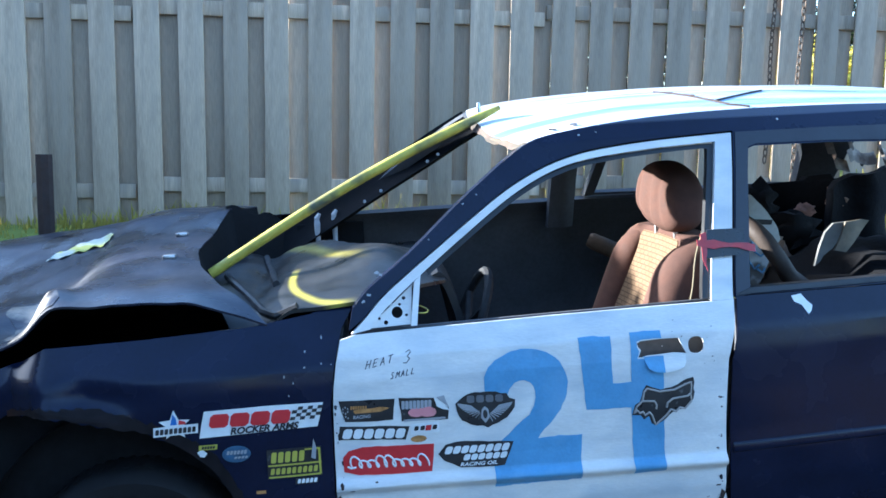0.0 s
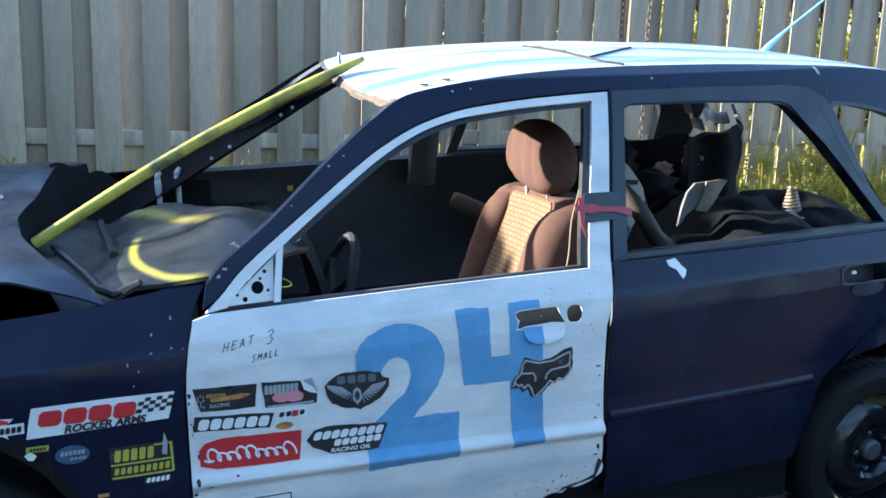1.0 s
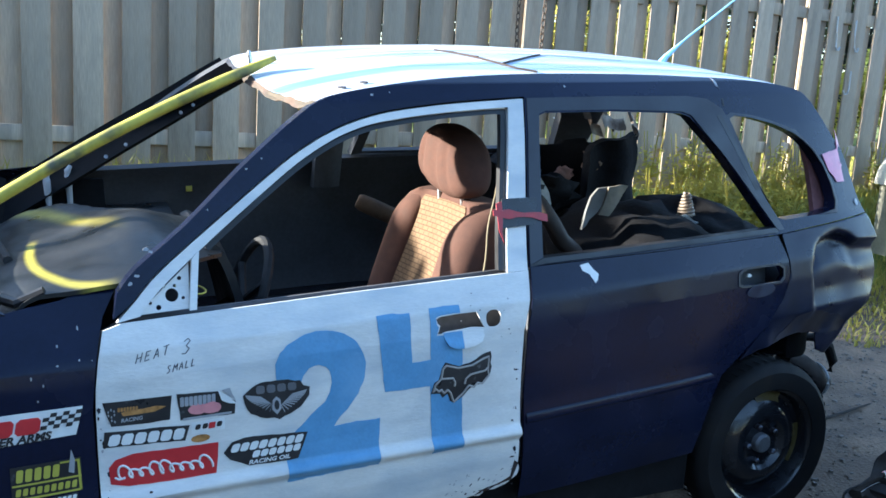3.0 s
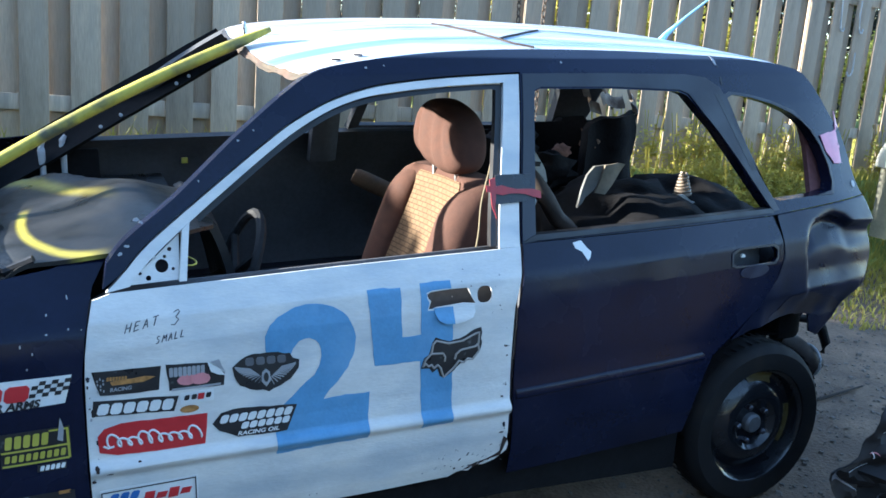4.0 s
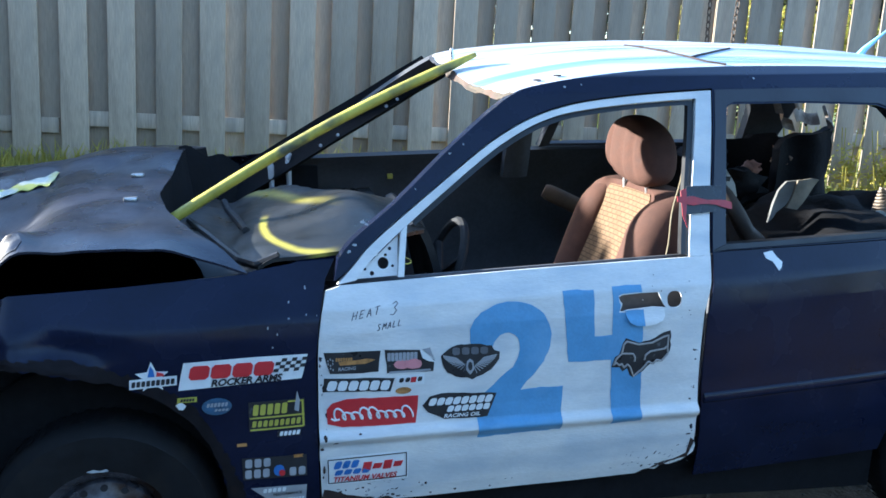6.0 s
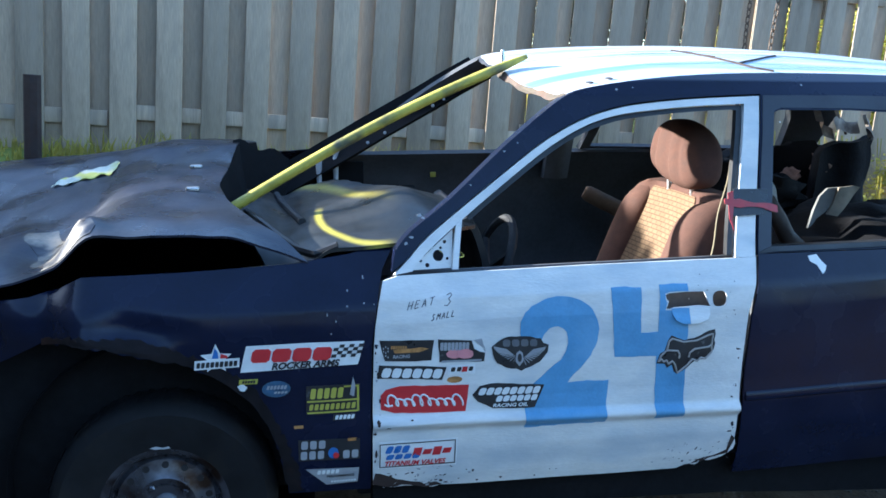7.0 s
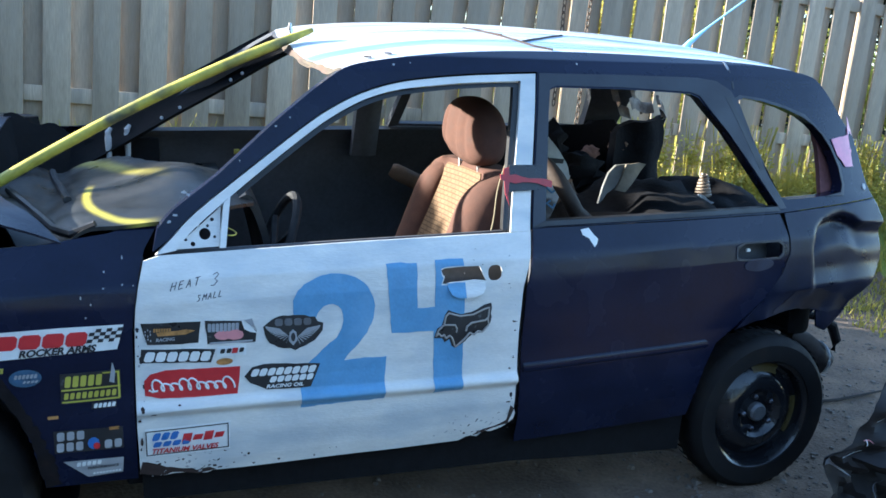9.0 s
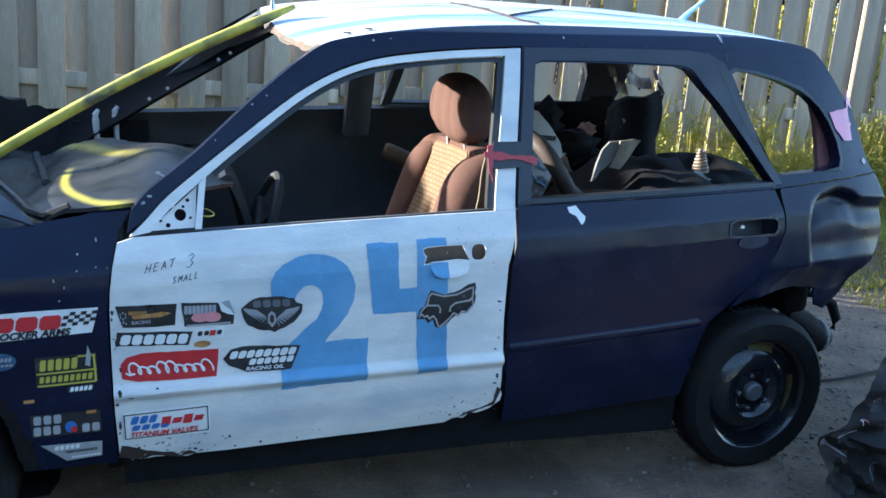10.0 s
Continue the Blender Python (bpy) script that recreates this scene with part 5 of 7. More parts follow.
wheel(-0.53, 0.055, 0.222, 0.295, 0.19, RIMSTEEL, 0.160, 14, "front wheel with a rusty pressed steel rim")
part("rim_chip", panel(jag([(-0.560, 0.397), (-0.545, 0.401), (-0.530, 0.398), (-0.512, 0.401), (-0.505, 0.396), (-0.52, 0.394), (-0.545, 0.393)], 0.002, 95, 0.01), lambda u, w: 0.055 - 0.009, 0.002), GREYPLATE, car, "pale scuff on the tyre wall")
spare = wheel(2.072, 0.095, 0.145, 0.285, 0.12, RIMBLACK, 0.198, 0, "narrow spare rear wheel with a black rim")
label_arc = lambda a0, a1: [(2.072 + 0.178 * math.cos(radians(a)), 0.145 + 0.178 * math.sin(radians(a))) for a in span(a0, a1, 10)] + [(2.072 + 0.148 * math.cos(radians(a)), 0.145 + 0.148 * math.sin(radians(a))) for a in span(a1, a0, 10)]
for a0, a1 in ((62, 100), (-35, 12)):
    part("rim_label", panel(label_arc(a0, a1), lambda u, w: 0.0925 + lerp(math.hypot(u - 2.072, w - 0.145), (0.131, 0.154, 0.166, 0.178), (0.018, 0.036, 0.046, 0.040)), 0.002, (), 0.012, 0.012), mat("yellow_label", (0.10, 0.074, 0.022), 0.5, var=0.2, scale=20), spare, "yellow warning label")
for u, w, y in ((-0.53, 0.39, 1.43), (2.045, 0.29, 1.45)):
    bm = lathe(bmesh.new(), [(0.19, 0.0), (0.27, 0.0), (0.285, 0.03), (0.285, 0.15), (0.27, 0.18), (0.0, 0.18)], (u, y, w), 36)
    part("wheel", bm, TYRE, car, "far side wheel")
pipe = part("tailpipe", tube(bmesh.new(), [(2.34, 0.31, 0.345), (2.40, 0.29, 0.310), (2.45, 0.275, 0.268), (2.49, 0.268, 0.235)], [0.046, 0.052, 0.054, 0.050], 14), mat("sooty_brown_steel", (0.035, 0.027, 0.024), 0.7, 0.3, var=0.5, scale=18, bump=0.5), car, "rusty hanging exhaust end")
part("hanger", tube(bmesh.new(), [(2.38, 0.28, 0.43), (2.44, 0.265, 0.425), (2.505, 0.258, 0.385), (2.532, 0.255, 0.325), (2.522, 0.255, 0.285)], [0.012, 0.016, 0.020, 0.018, 0.010], 10), TYRE, pipe, "black rubber exhaust hanger")
part("clamp", tube(bmesh.new(), [(2.468, 0.268 - 0.058 * math.cos(a), 0.262 + 0.058 * math.sin(a)) for a in span(0, math.tau * 17 / 18, 18)], 0.0055, 6, closed=True), GREYPLATE, pipe, "bright pipe clamp")
bm = bmesh.new()
box(bm, 2.26, 2.37, 0.22, 1.5, 0.37, 0.60, 0.03)
part("rear_underbody", bm, UNDERCOAT, car)

# ---- paint and stickers on the side ----
LIFT = 0.0016


def sticker_on(parent, yf, offset=0.0):
    def put(name, pts, m, label="", level=1, owner=None):
        return part(name, panel(pts, lambda u, w: yf(u, w) - LIFT * level, 0.001, (), *((0.05, 0.00625) if yf is door_y else (0.03, 0.02))), m, owner or parent, label)
    return put


on_door, on_fender = sticker_on(front_door, door_y), sticker_on(fender, fender_y)


def quad(u0, u1, w0, w1, slant=0.0, tilt=0.0):
    """A slanted rectangle in (u, w); tilt: rise over its length."""
    return [(u0, w0), (u1, w0 + tilt), (u1 + slant, w1 + tilt), (u0 + slant, w1)]


def bars(put, owner, u0, u1, w0, w1, n, m, slant=0.006, tilt=0.0, level=2, gap=0.25):
    """A row of plain letter-sized bars."""
    step = (u1 - u0) / n
    for k in range(n):
        a = u0 + k * step
        b0, b1, c0, c1 = a + gap * step / 2, a + step * (1 - gap / 2), w0 + tilt * k / n, w1 + tilt * k / n
        h, d = c1 - c0, b1 - b0
        r = min(0.2 * d, 0.2 * h)
        lump_ring = [(b0 + r, c0), (b1 - r, c0), (b1 + slant * r / h, c0 + r), (b1 + slant * (1 - r / h), c1 - r), (b1 + slant - r, c1), (b0 + slant + r, c1), (b0 + slant * (1 - r / h), c1 - r), (b0 + slant * r / h, c0 + r)]
        put("bar", [(u, w + tilt / n * (u - b0) / d) for u, w in lump_ring], m, "", level, owner)


def words(body, size, u, w, yf, m, parent, turn=0.0, level=2, name="lettering", stretch=1.0, slant=0.0, bold=0.03):
    cu = bpy.data.curves.new("lettering", "FONT")
    cu.body, cu.size, cu.resolution_u, cu.shear, cu.offset = body, size, 3, slant, size * bold
    ob = new("lettering", cu)
    dg = bpy.context.evaluated_depsgraph_get()
    me = bpy.data.meshes.new_from_object(ob.evaluated_get(dg))
    bm = bmesh.new()
    bm.from_mesh(me)
    bpy.data.objects.remove(ob)
    bpy.data.meshes.remove(me)
    c, s = math.cos(turn), math.sin(turn)
    for v in bm.verts:
        a, b = v.co.x * stretch, v.co.y
        uu, ww = u + a * c - b * s, w + a * s + b * c
        v.co = Vector((uu, yf(uu, ww) - LIFT * level, ww))
    return part(name, bm, m, parent, "the words " + body, smooth=False)


# the big number
two = [(0.418, 0.635), (0.412, 0.675), (0.413, 0.707), (0.426, 0.732), (0.444, 0.749), (0.465, 0.760), (0.489, 0.768), (0.515, 0.772), (0.541, 0.771), (0.570, 0.764), (0.593, 0.753), (0.614, 0.733), (0.629, 0.705), (0.634, 0.68), (0.633, 0.659), (0.626, 0.630), (0.612, 0.606), (0.585, 0.572), (0.557, 0.542), (0.550, 0.531), (0.605, 0.533), (0.668, 0.530),
       (0.664, 0.47), (0.661, 0.409), (0.55, 0.410), (0.430, 0.409), (0.430, 0.466), (0.437, 0.50), (0.452, 0.533), (0.490, 0.568), (0.528, 0.598), (0.541, 0.620), (0.547, 0.643), (0.546, 0.66), (0.542, 0.674), (0.532, 0.685), (0.518, 0.691), (0.505, 0.690), (0.493, 0.685), (0.479, 0.670), (0.470, 0.650), (0.468, 0.638)]
four = [(0.668, 0.789), (0.71, 0.790), (0.756, 0.787), (0.755, 0.72), (0.755, 0.661), (0.806, 0.663), (0.808, 0.73), (0.809, 0.792), (0.85, 0.793), (0.892, 0.791), (0.895, 0.7725), (0.838, 0.772), (0.824, 0.766), (0.826, 0.752), (0.832, 0.742), (0.825, 0.722), (0.845, 0.7215), (0.870, 0.722), (0.896, 0.722), (0.894, 0.60), (0.894, 0.411), (0.807, 0.410), (0.806, 0.50), (0.805, 0.593), (0.74, 0.594), (0.682, 0.596), (0.675, 0.69)]
on_door("number_two", jag(two + two[:1], 0.0012, 70, 0.012)[:-1], BLUE, "sky blue hand-painted digit 2", 0.8)
on_door("number_four", jag(four + four[:1], 0.0012, 71, 0.015)[:-1], BLUE, "sky blue hand-painted digit 4", 0.8)

# hand lettering: strokes in a unit cell
STROKES = {"H": (((0, 0), (0.05, 1)), ((0.7, 0), (0.75, 1)), ((0, 0.5), (0.75, 0.55))), "E": (((0.7, 0.95), (0.05, 1), (0, 0), (0.7, 0.05)), ((0, 0.5), (0.55, 0.55))),
           "A": (((0, 0), (0.35, 1), (0.75, 0)), ((0.1, 0.35), (0.65, 0.4))), "T": (((-0.1, 1), (0.8, 1)), ((0.4, 1), (0.35, 0))),
           "3": (((0, 0.9), (0.4, 1), (0.65, 0.8), (0.3, 0.55), (0.7, 0.3), (0.4, 0), (0, 0.1)),), "S": (((0.6, 0.9), (0.2, 1), (0.05, 0.75), (0.55, 0.4), (0.45, 0.05), (0, 0.05)),),
           "M": (((0, 0), (0.1, 1), (0.4, 0.4), (0.7, 1), (0.8, 0)),), "L": (((0.05, 1), (0, 0), (0.6, 0.02)),)}


def scrawl(word, u, w, size, advance, tilt, label):
    bm = bmesh.new()
    for k, ch in enumerate(word):
        for run in STROKES.get(ch, ()):
            fine = []
            for (a0, b0), (a1, b1) in zip(run, run[1:]):
                fine += [(a0 + (a1 - a0) * t / 4, b0 + (b1 - b0) * t / 4) for t in range(4)]
            fine.append(run[-1])
            pts = []
            for a, b in fine:
                uu = u + k * advance + a * size * 0.7 + b * size * 0.30
                ww = w + b * size + tilt * (k * advance + a * size)
                pts.append((uu, door_y(uu, ww) - 0.0005, ww))
            tube(bm, pts, 0.0011, 5)
    part("hand_lettering", bm, INK, front_door, label)


scrawl("HEAT", 0.108, 0.752, 0.020, 0.019, 0.17, "the word HEAT in black marker")
scrawl("3", 0.205, 0.758, 0.032, 0.02, 0.17, "the figure 3 in black marker")
scrawl("SMALL", 0.170, 0.722, 0.016, 0.0135, 0.16, "the word SMALL in black marker")

# stickers on the door
s = on_door("sticker", jag([(0.035, 0.676), (0.177, 0.671), (0.172, 0.614), (0.047, 0.620), (0.035, 0.676)], 0.0015, 79)[:-1], STICK_K, "worn black rectangular sticker with flame print")
on_door("flames", jag([(0.075, 0.640), (0.105, 0.637), (0.14, 0.640), (0.165, 0.648), (0.14, 0.650), (0.115, 0.648), (0.085, 0.652), (0.07, 0.648)], 0.003, 80), STICK_O, "", 2, s)
bars(on_door, s, 0.062, 0.105, 0.652, 0.661, 7, STICK_O, 0.001, -0.002, 3)
words("RACING", 0.012, 0.068, 0.627, door_y, STICK_G, s, level=3, slant=0.15)
for k in range(9):
    on_door("check", ring(0.044 + 0.006 * (k % 3), 0.630 + 0.012 * (k // 3) + 0.004 * (k % 2), 0.0018, 0.003, 6), STICK_G, "", 2, s)
s = on_door("sticker", jag([(0.188, 0.671), (0.280, 0.665), (0.316, 0.635), (0.313, 0.604), (0.193, 0.609), (0.188, 0.671)], 0.0012, 83)[:-1], STICK_K, "peeling black, grey and pink sticker")
bars(on_door, s, 0.193, 0.272, 0.641, 0.663, 8, STICK_G, 0.001, -0.003, 2, 0.15)
on_door("patch", jag(ring(0.232, 0.630, 0.022, 0.013, 14), 0.0015, 84), STICK_P, "faded pink patch", 2, s)
on_door("patch", jag(ring(0.262, 0.629, 0.022, 0.013, 14), 0.0015, 85), STICK_P, "faded pink patch", 3, s)
on_door("stripe", quad(0.198, 0.306, 0.608, 0.613, 0.0, -0.001), STICK_G, "", 2, s)
on_door("peel", [(0.278, 0.667), (0.285, 0.643), (0.300, 0.634), (0.318, 0.630), (0.302, 0.650)], STICK_W, "curled white corner", 4, s)
on_door("tear", jag([(0.285, 0.668), (0.304, 0.670), (0.312, 0.655), (0.318, 0.636), (0.303, 0.650)], 0.002, 86), STICK_G, "torn grey backing", 3, s)
s = on_door("sticker", jag([(0.029, 0.574), (0.032, 0.609), (0.212, 0.595), (0.201, 0.559), (0.029, 0.574)], 0.001, 87)[:-1], STICK_K, "black sticker with slanted white letter shapes")
bars(on_door, s, 0.034, 0.197, 0.576, 0.602, 6, STICK_W, 0.008, -0.012, 2, 0.16)
s = on_door("sticker", quad(0.215, 0.289, 0.571, 0.599, 0.001, 0.001), STICK_W, "small white sticker with a red and black mark")
bars(on_door, s, 0.220, 0.284, 0.581, 0.593, 4, STICK_K, 0.003, 0, 2, 0.3)
on_door("mark", quad(0.252, 0.266, 0.580, 0.594, 0.003), STICK_R, "", 3, s)
on_door("sticker", ring(0.234, 0.558, 0.021, 0.009), STICK_O, "tiny orange oval sticker")
s = on_door("sticker", jag([(0.036, 0.525), (0.049, 0.540), (0.087, 0.548), (0.272, 0.542), (0.269, 0.504), (0.263, 0.467), (0.177, 0.469), (0.075, 0.475), (0.049, 0.481), (0.037, 0.487), (0.036, 0.525)], 0.0012, 88)[:-1], STICK_R, "red rectangular sticker with a white script mark")
# a looping flourish: small turns with taller ones between
bm = bmesh.new()
run = []
for k in range(221):
    t = k / 220
    turns = t * 9
    tall = 0.012 if int(turns) in (0, 3, 4, 8) else 0.0
    run.append((0.056 + 0.196 * t - 0.0075 * math.sin(turns * math.tau) + 0.004 * math.cos(turns * math.tau), 0.505 - 0.010 * t - (0.0095 + tall * 0.5) * math.cos(turns * math.tau) + tall * 0.45))
tube(bm, [(u, door_y(u, w) - 0.0022, w) for u, w in run], 0.0026, 6)
tube(bm, [(u, door_y(u, w) - 0.0022, w) for u, w in ((0.046, 0.500), (0.055, 0.494), (0.068, 0.496))], 0.0026, 6)
part("script_mark", bm, STICK_W, s, "white script-like flourish")
s = on_door("sticker", jag([(0.334, 0.643), (0.354, 0.661), (0.389, 0.670), (0.425, 0.668), (0.470, 0.659), (0.478, 0.646), (0.493, 0.642), (0.490, 0.620), (0.469, 0.596), (0.418, 0.573), (0.373, 0.586), (0.348, 0.599), (0.336, 0.623), (0.334, 0.643)], 0.002, 81, 0.012)[:-1], STICK_K, "black winged emblem sticker")
for sgn in (-1, 1):
    for k in range(12):
        t = k / 11
        p0 = (0.411 + sgn * (0.036 - 0.026 * t), 0.634 - 0.022 * t - 0.002 * (1 + sgn))
        p1 = (0.411 + sgn * (0.072 - 0.008 * t - 0.046 * t * t), 0.643 - 0.030 * t - 0.016 * t * t - 0.004 * (1 + sgn))
        on_door("feather", [(p0[0], p0[1] - 0.0011), (p0[0] + 0.001, p0[1] + 0.0011), (p1[0] + 0.001, p1[1] + 0.0013), (p1[0], p1[1] - 0.0013)], STICK_G, "", 2, s)
on_door("crest", [(0.400, 0.600), (0.411, 0.586), (0.422, 0.600), (0.420, 0.622), (0.411, 0.630), (0.402, 0.622)], STICK_G, "", 2, s)
on_door("crest", ring(0.411, 0.610, 0.006, 0.012, 10), STICK_K, "", 3, s)
bars(on_door, s, 0.362, 0.462, 0.643, 0.662, 4, mat("dark_grey_vinyl", (0.12, 0.12, 0.13), 0.4, var=0.2, scale=20), 0.0, -0.004, 2, 0.2)
s = on_door("sticker", jag([(0.284, 0.511), (0.302, 0.536), (0.332, 0.542), (0.482, 0.530), (0.472, 0.501), (0.456, 0.466), (0.341, 0.470), (0.297, 0.492), (0.284, 0.511)], 0.0012, 89)[:-1], STICK_K, "black oil sticker with white slanted letter shapes")
bars(on_door, s, 0.296, 0.468, 0.510, 0.530, 8, STICK_W, 0.008, -0.004, 2, 0.16)
bars(on_door, s, 0.345, 0.462, 0.489, 0.505, 6, STICK_W, 0.006, -0.002, 2, 0.16)
words("RACING OIL", 0.0135, 0.338, 0.475, door_y, STICK_W, s, -0.02, 3, slant=0.25, stretch=1.30)
fox = [(0.807, 0.571), (0.813, 0.598), (0.826, 0.607), (0.836, 0.638), (0.847, 0.649), (0.866, 0.644), (0.886, 0.635), (0.916, 0.641), (0.933, 0.646), (0.955, 0.658), (0.977, 0.661), (0.978, 0.632), (0.976, 0.605), (0.968, 0.590), (0.946, 0.578), (0.918, 0.570), (0.897, 0.553), (0.870, 0.535), (0.860, 0.545), (0.852, 0.565), (0.836, 0.558), (0.830, 0.569)]
s = on_door("sticker", jag(fox + fox[:1], 0.0022, 82, 0.012)[:-1], STICK_K, "black angular emblem sticker with grey outline")
for run in (((0.834, 0.609), (0.839, 0.633), (0.848, 0.641), (0.882, 0.630), (0.922, 0.632), (0.955, 0.645), (0.971, 0.649), (0.968, 0.619), (0.959, 0.612), (0.917, 0.608), (0.903, 0.598), (0.900, 0.585)), ((0.834, 0.608), (0.867, 0.605), (0.873, 0.593), (0.871, 0.583)),
            ((0.834, 0.608), (0.818, 0.594), (0.811, 0.576), (0.819, 0.584), (0.827, 0.575), (0.835, 0.579), (0.841, 0.568), (0.852, 0.576), (0.860, 0.567), (0.869, 0.540), (0.896, 0.561), (0.912, 0.579), (0.926, 0.572), (0.937, 0.582), (0.951, 0.578), (0.962, 0.590), (0.970, 0.598), (0.967, 0.617))):
    bm = bmesh.new()
    fine = []
    for (a0, b0), (a1, b1) in zip(run, run[1:]):
        fine += [(a0 + (a1 - a0) * t / 4, b0 + (b1 - b0) * t / 4) for t in range(4)]
    fine.append(run[-1])
    tube(bm, [(u, door_y(u, w) - 0.0024, w) for u, w in fine], 0.0027, 6)
    part("outline", bm, mat("warm_grey_vinyl", (0.34, 0.31, 0.28), 0.5, var=0.15, scale=30), s)
s = on_door("sticker", quad(0.029, 0.242, 0.313, 0.394, 0.002, -0.002), STICK_W, "white valve maker's sticker with blue and red blocks")
for a, b, c, d in ((0.033, 0.239, 0.386, 0.3885), (0.033, 0.239, 0.317, 0.3195), (0.0325, 0.035, 0.319, 0.387), (0.2365, 0.239, 0.317, 0.386)):
    on_door("border", quad(a, b, c, d), STICK_K, "", 2, s)
bars(on_door, s, 0.044, 0.110, 0.360, 0.381, 3, STICK_B, 0.008, 0, 2, 0.2)
bars(on_door, s, 0.046, 0.140, 0.341, 0.356, 4, STICK_B, 0.006, 0, 2, 0.2)
for k in range(4):
    on_door("red_block", quad(0.120 + 0.027 * k, 0.142 + 0.027 * k, 0.347 + 0.004 * (k % 2), 0.366 + 0.006 * ((k + 1) % 2), 0.006), STICK_R, "", 2, s)
words("TITANIUM VALVES", 0.0205, 0.044, 0.3225, door_y, STICK_R, s, -0.01, 3, slant=0.3, stretch=0.98)

# stickers on the fender
s = on_fender("sticker", [(-0.320, 0.609), (-0.312, 0.645), (-0.303, 0.678), (-0.150, 0.679), (-0.005, 0.677), (-0.014, 0.645), (-0.023, 0.616)], STICK_W, "white sticker with red letter shapes and a checkered flag")
bars(on_fender, s, -0.297, -0.092, 0.634, 0.669, 4, STICK_R, 0.008, -0.003, 2, 0.08)
for i in range(6):
    for j in range(4):
        if (i + j) % 2 == 0:
            on_fender("check", quad(-0.092 + 0.0125 * i + 0.003 * j, -0.0795 + 0.0125 * i + 0.003 * j, 0.637 + 0.0085 * j, 0.6455 + 0.0085 * j, 0.003), STICK_K, "", 2, s)
words("ROCKER ARMS", 0.0235, -0.243, 0.6145, fender_y, STICK_K, s, 0.01, 3, slant=0.3, stretch=1.08, bold=0.045)
star = []
for k in range(10):
    rr = 0.040 if k % 2 == 0 else 0.018
    star.append((-0.378 + rr * math.sin(k * math.tau / 10), 0.648 + rr * math.cos(k * math.tau / 10)))
s = on_fender("sticker", star, STICK_W, "white, red and blue star sticker")
on_fender("patch", [(-0.388, 0.65), (-0.380, 0.678), (-0.373, 0.666), (-0.372, 0.65)], STICK_B, "", 2, s)
on_fender("patch", [(-0.368, 0.65), (-0.366, 0.662), (-0.350, 0.656), (-0.35, 0.65)], STICK_R, "", 2, s)
on_fender("band", quad(-0.432, -0.322, 0.622, 0.646, 0.002, 0.003), STICK_W, "", 2, s)
bars(on_fender, s, -0.428, -0.326, 0.627, 0.641, 9, STICK_K, 0.002, 0.002, 3)
s = on_fender("sticker", quad(-0.325, -0.279, 0.577, 0.590, 0.002), STICK_Y, "small torn yellow sticker")
bars(on_fender, s, -0.318, -0.284, 0.580, 0.587, 5, STICK_K, 0.002)
on_fender("sticker", [(-0.329, 0.572), (-0.316, 0.580), (-0.304, 0.568), (-0.312, 0.558), (-0.322, 0.560)], STICK_W, "scrap of white sticker")
s = on_fender("sticker", ring(-0.232, 0.560, 0.036, 0.022), mat("faded_blue_vinyl", (0.04, 0.09, 0.16), 0.4, var=0.4, scale=30), "small faded blue oval sticker")
bars(on_fender, s, -0.258, -0.206, 0.560, 0.570, 6, STICK_G, 0.003)
bars(on_fender, s, -0.240, -0.205, 0.548, 0.554, 4, STICK_G, 0.003)
s = on_fender("sticker", quad(-0.158, -0.020, 0.486, 0.563, 0.002, 0.0), STICK_K, "torn black and yellow sticker")
bars(on_fender, s, -0.150, -0.062, 0.528, 0.556, 5, STICK_Y, 0.004, 0, 2, 0.25)
bars(on_fender, s, -0.153, -0.030, 0.497, 0.513, 9, STICK_Y, 0.003, 0, 2, 0.3)
for a, b, c, d in ((-0.155, -0.020, 0.519, 0.523), (-0.155, -0.024, 0.488, 0.492), (-0.026, -0.021, 0.49, 0.56), (-0.06, -0.022, 0.556, 0.560)):
    on_fender("border", quad(a, b, c, d), STICK_Y, "", 2, s)
on_fender("tear", [(-0.045, 0.535), (-0.036, 0.585), (-0.030, 0.56), (-0.034, 0.53)], STICK_G, "", 3, s)
s = on_fender("sticker", quad(-0.090, -0.032, 0.466, 0.482, 0.002), STICK_K, "small black sticker with white letter shapes")
bars(on_fender, s, -0.086, -0.034, 0.469, 0.480, 5, STICK_W, 0.003)
for a, b in ((-0.190, 0.449), (-0.052, 0.406)):
    on_fender("sticker", quad(a, a + 0.024, b, b + 0.008), STICK_O, "tiny orange label")
s = on_fender("sticker", quad(-0.180, -0.020, 0.356, 0.416, 0.0, -0.004), STICK_K, "black sticker with outlined letter shapes and a small star")
bars(on_fender, s, -0.176, -0.108, 0.389, 0.412, 3, STICK_G, 0.001, 0, 2, 0.25)
bars(on_fender, s, -0.178, -0.112, 0.360, 0.383, 3, STICK_G, 0.001, 0, 2, 0.25)
bars(on_fender, s, -0.068, -0.022, 0.357, 0.380, 2, STICK_G, 0.001, 0, 2, 0.25)
on_fender("patch", ring(-0.090, 0.375, 0.014, 0.016, 10), STICK_B, "", 2, s)
on_fender("patch", ring(-0.083, 0.368, 0.008, 0.009, 8), STICK_R, "", 3, s)
s = on_fender("sticker", [(-0.163, 0.330), (-0.022, 0.324), (-0.026, 0.280), (-0.108, 0.277)], STICK_G, "grey performance sticker")
bars(on_fender, s, -0.135, -0.075, 0.312, 0.324, 5, STICK_W, 0.002)
words("PERFORMANCE", 0.0105, -0.108, 0.300, fender_y, STICK_K, s, 0, 2)
bars(on_fender, s, -0.098, -0.030, 0.284, 0.289, 9, STICK_W, 0.001)
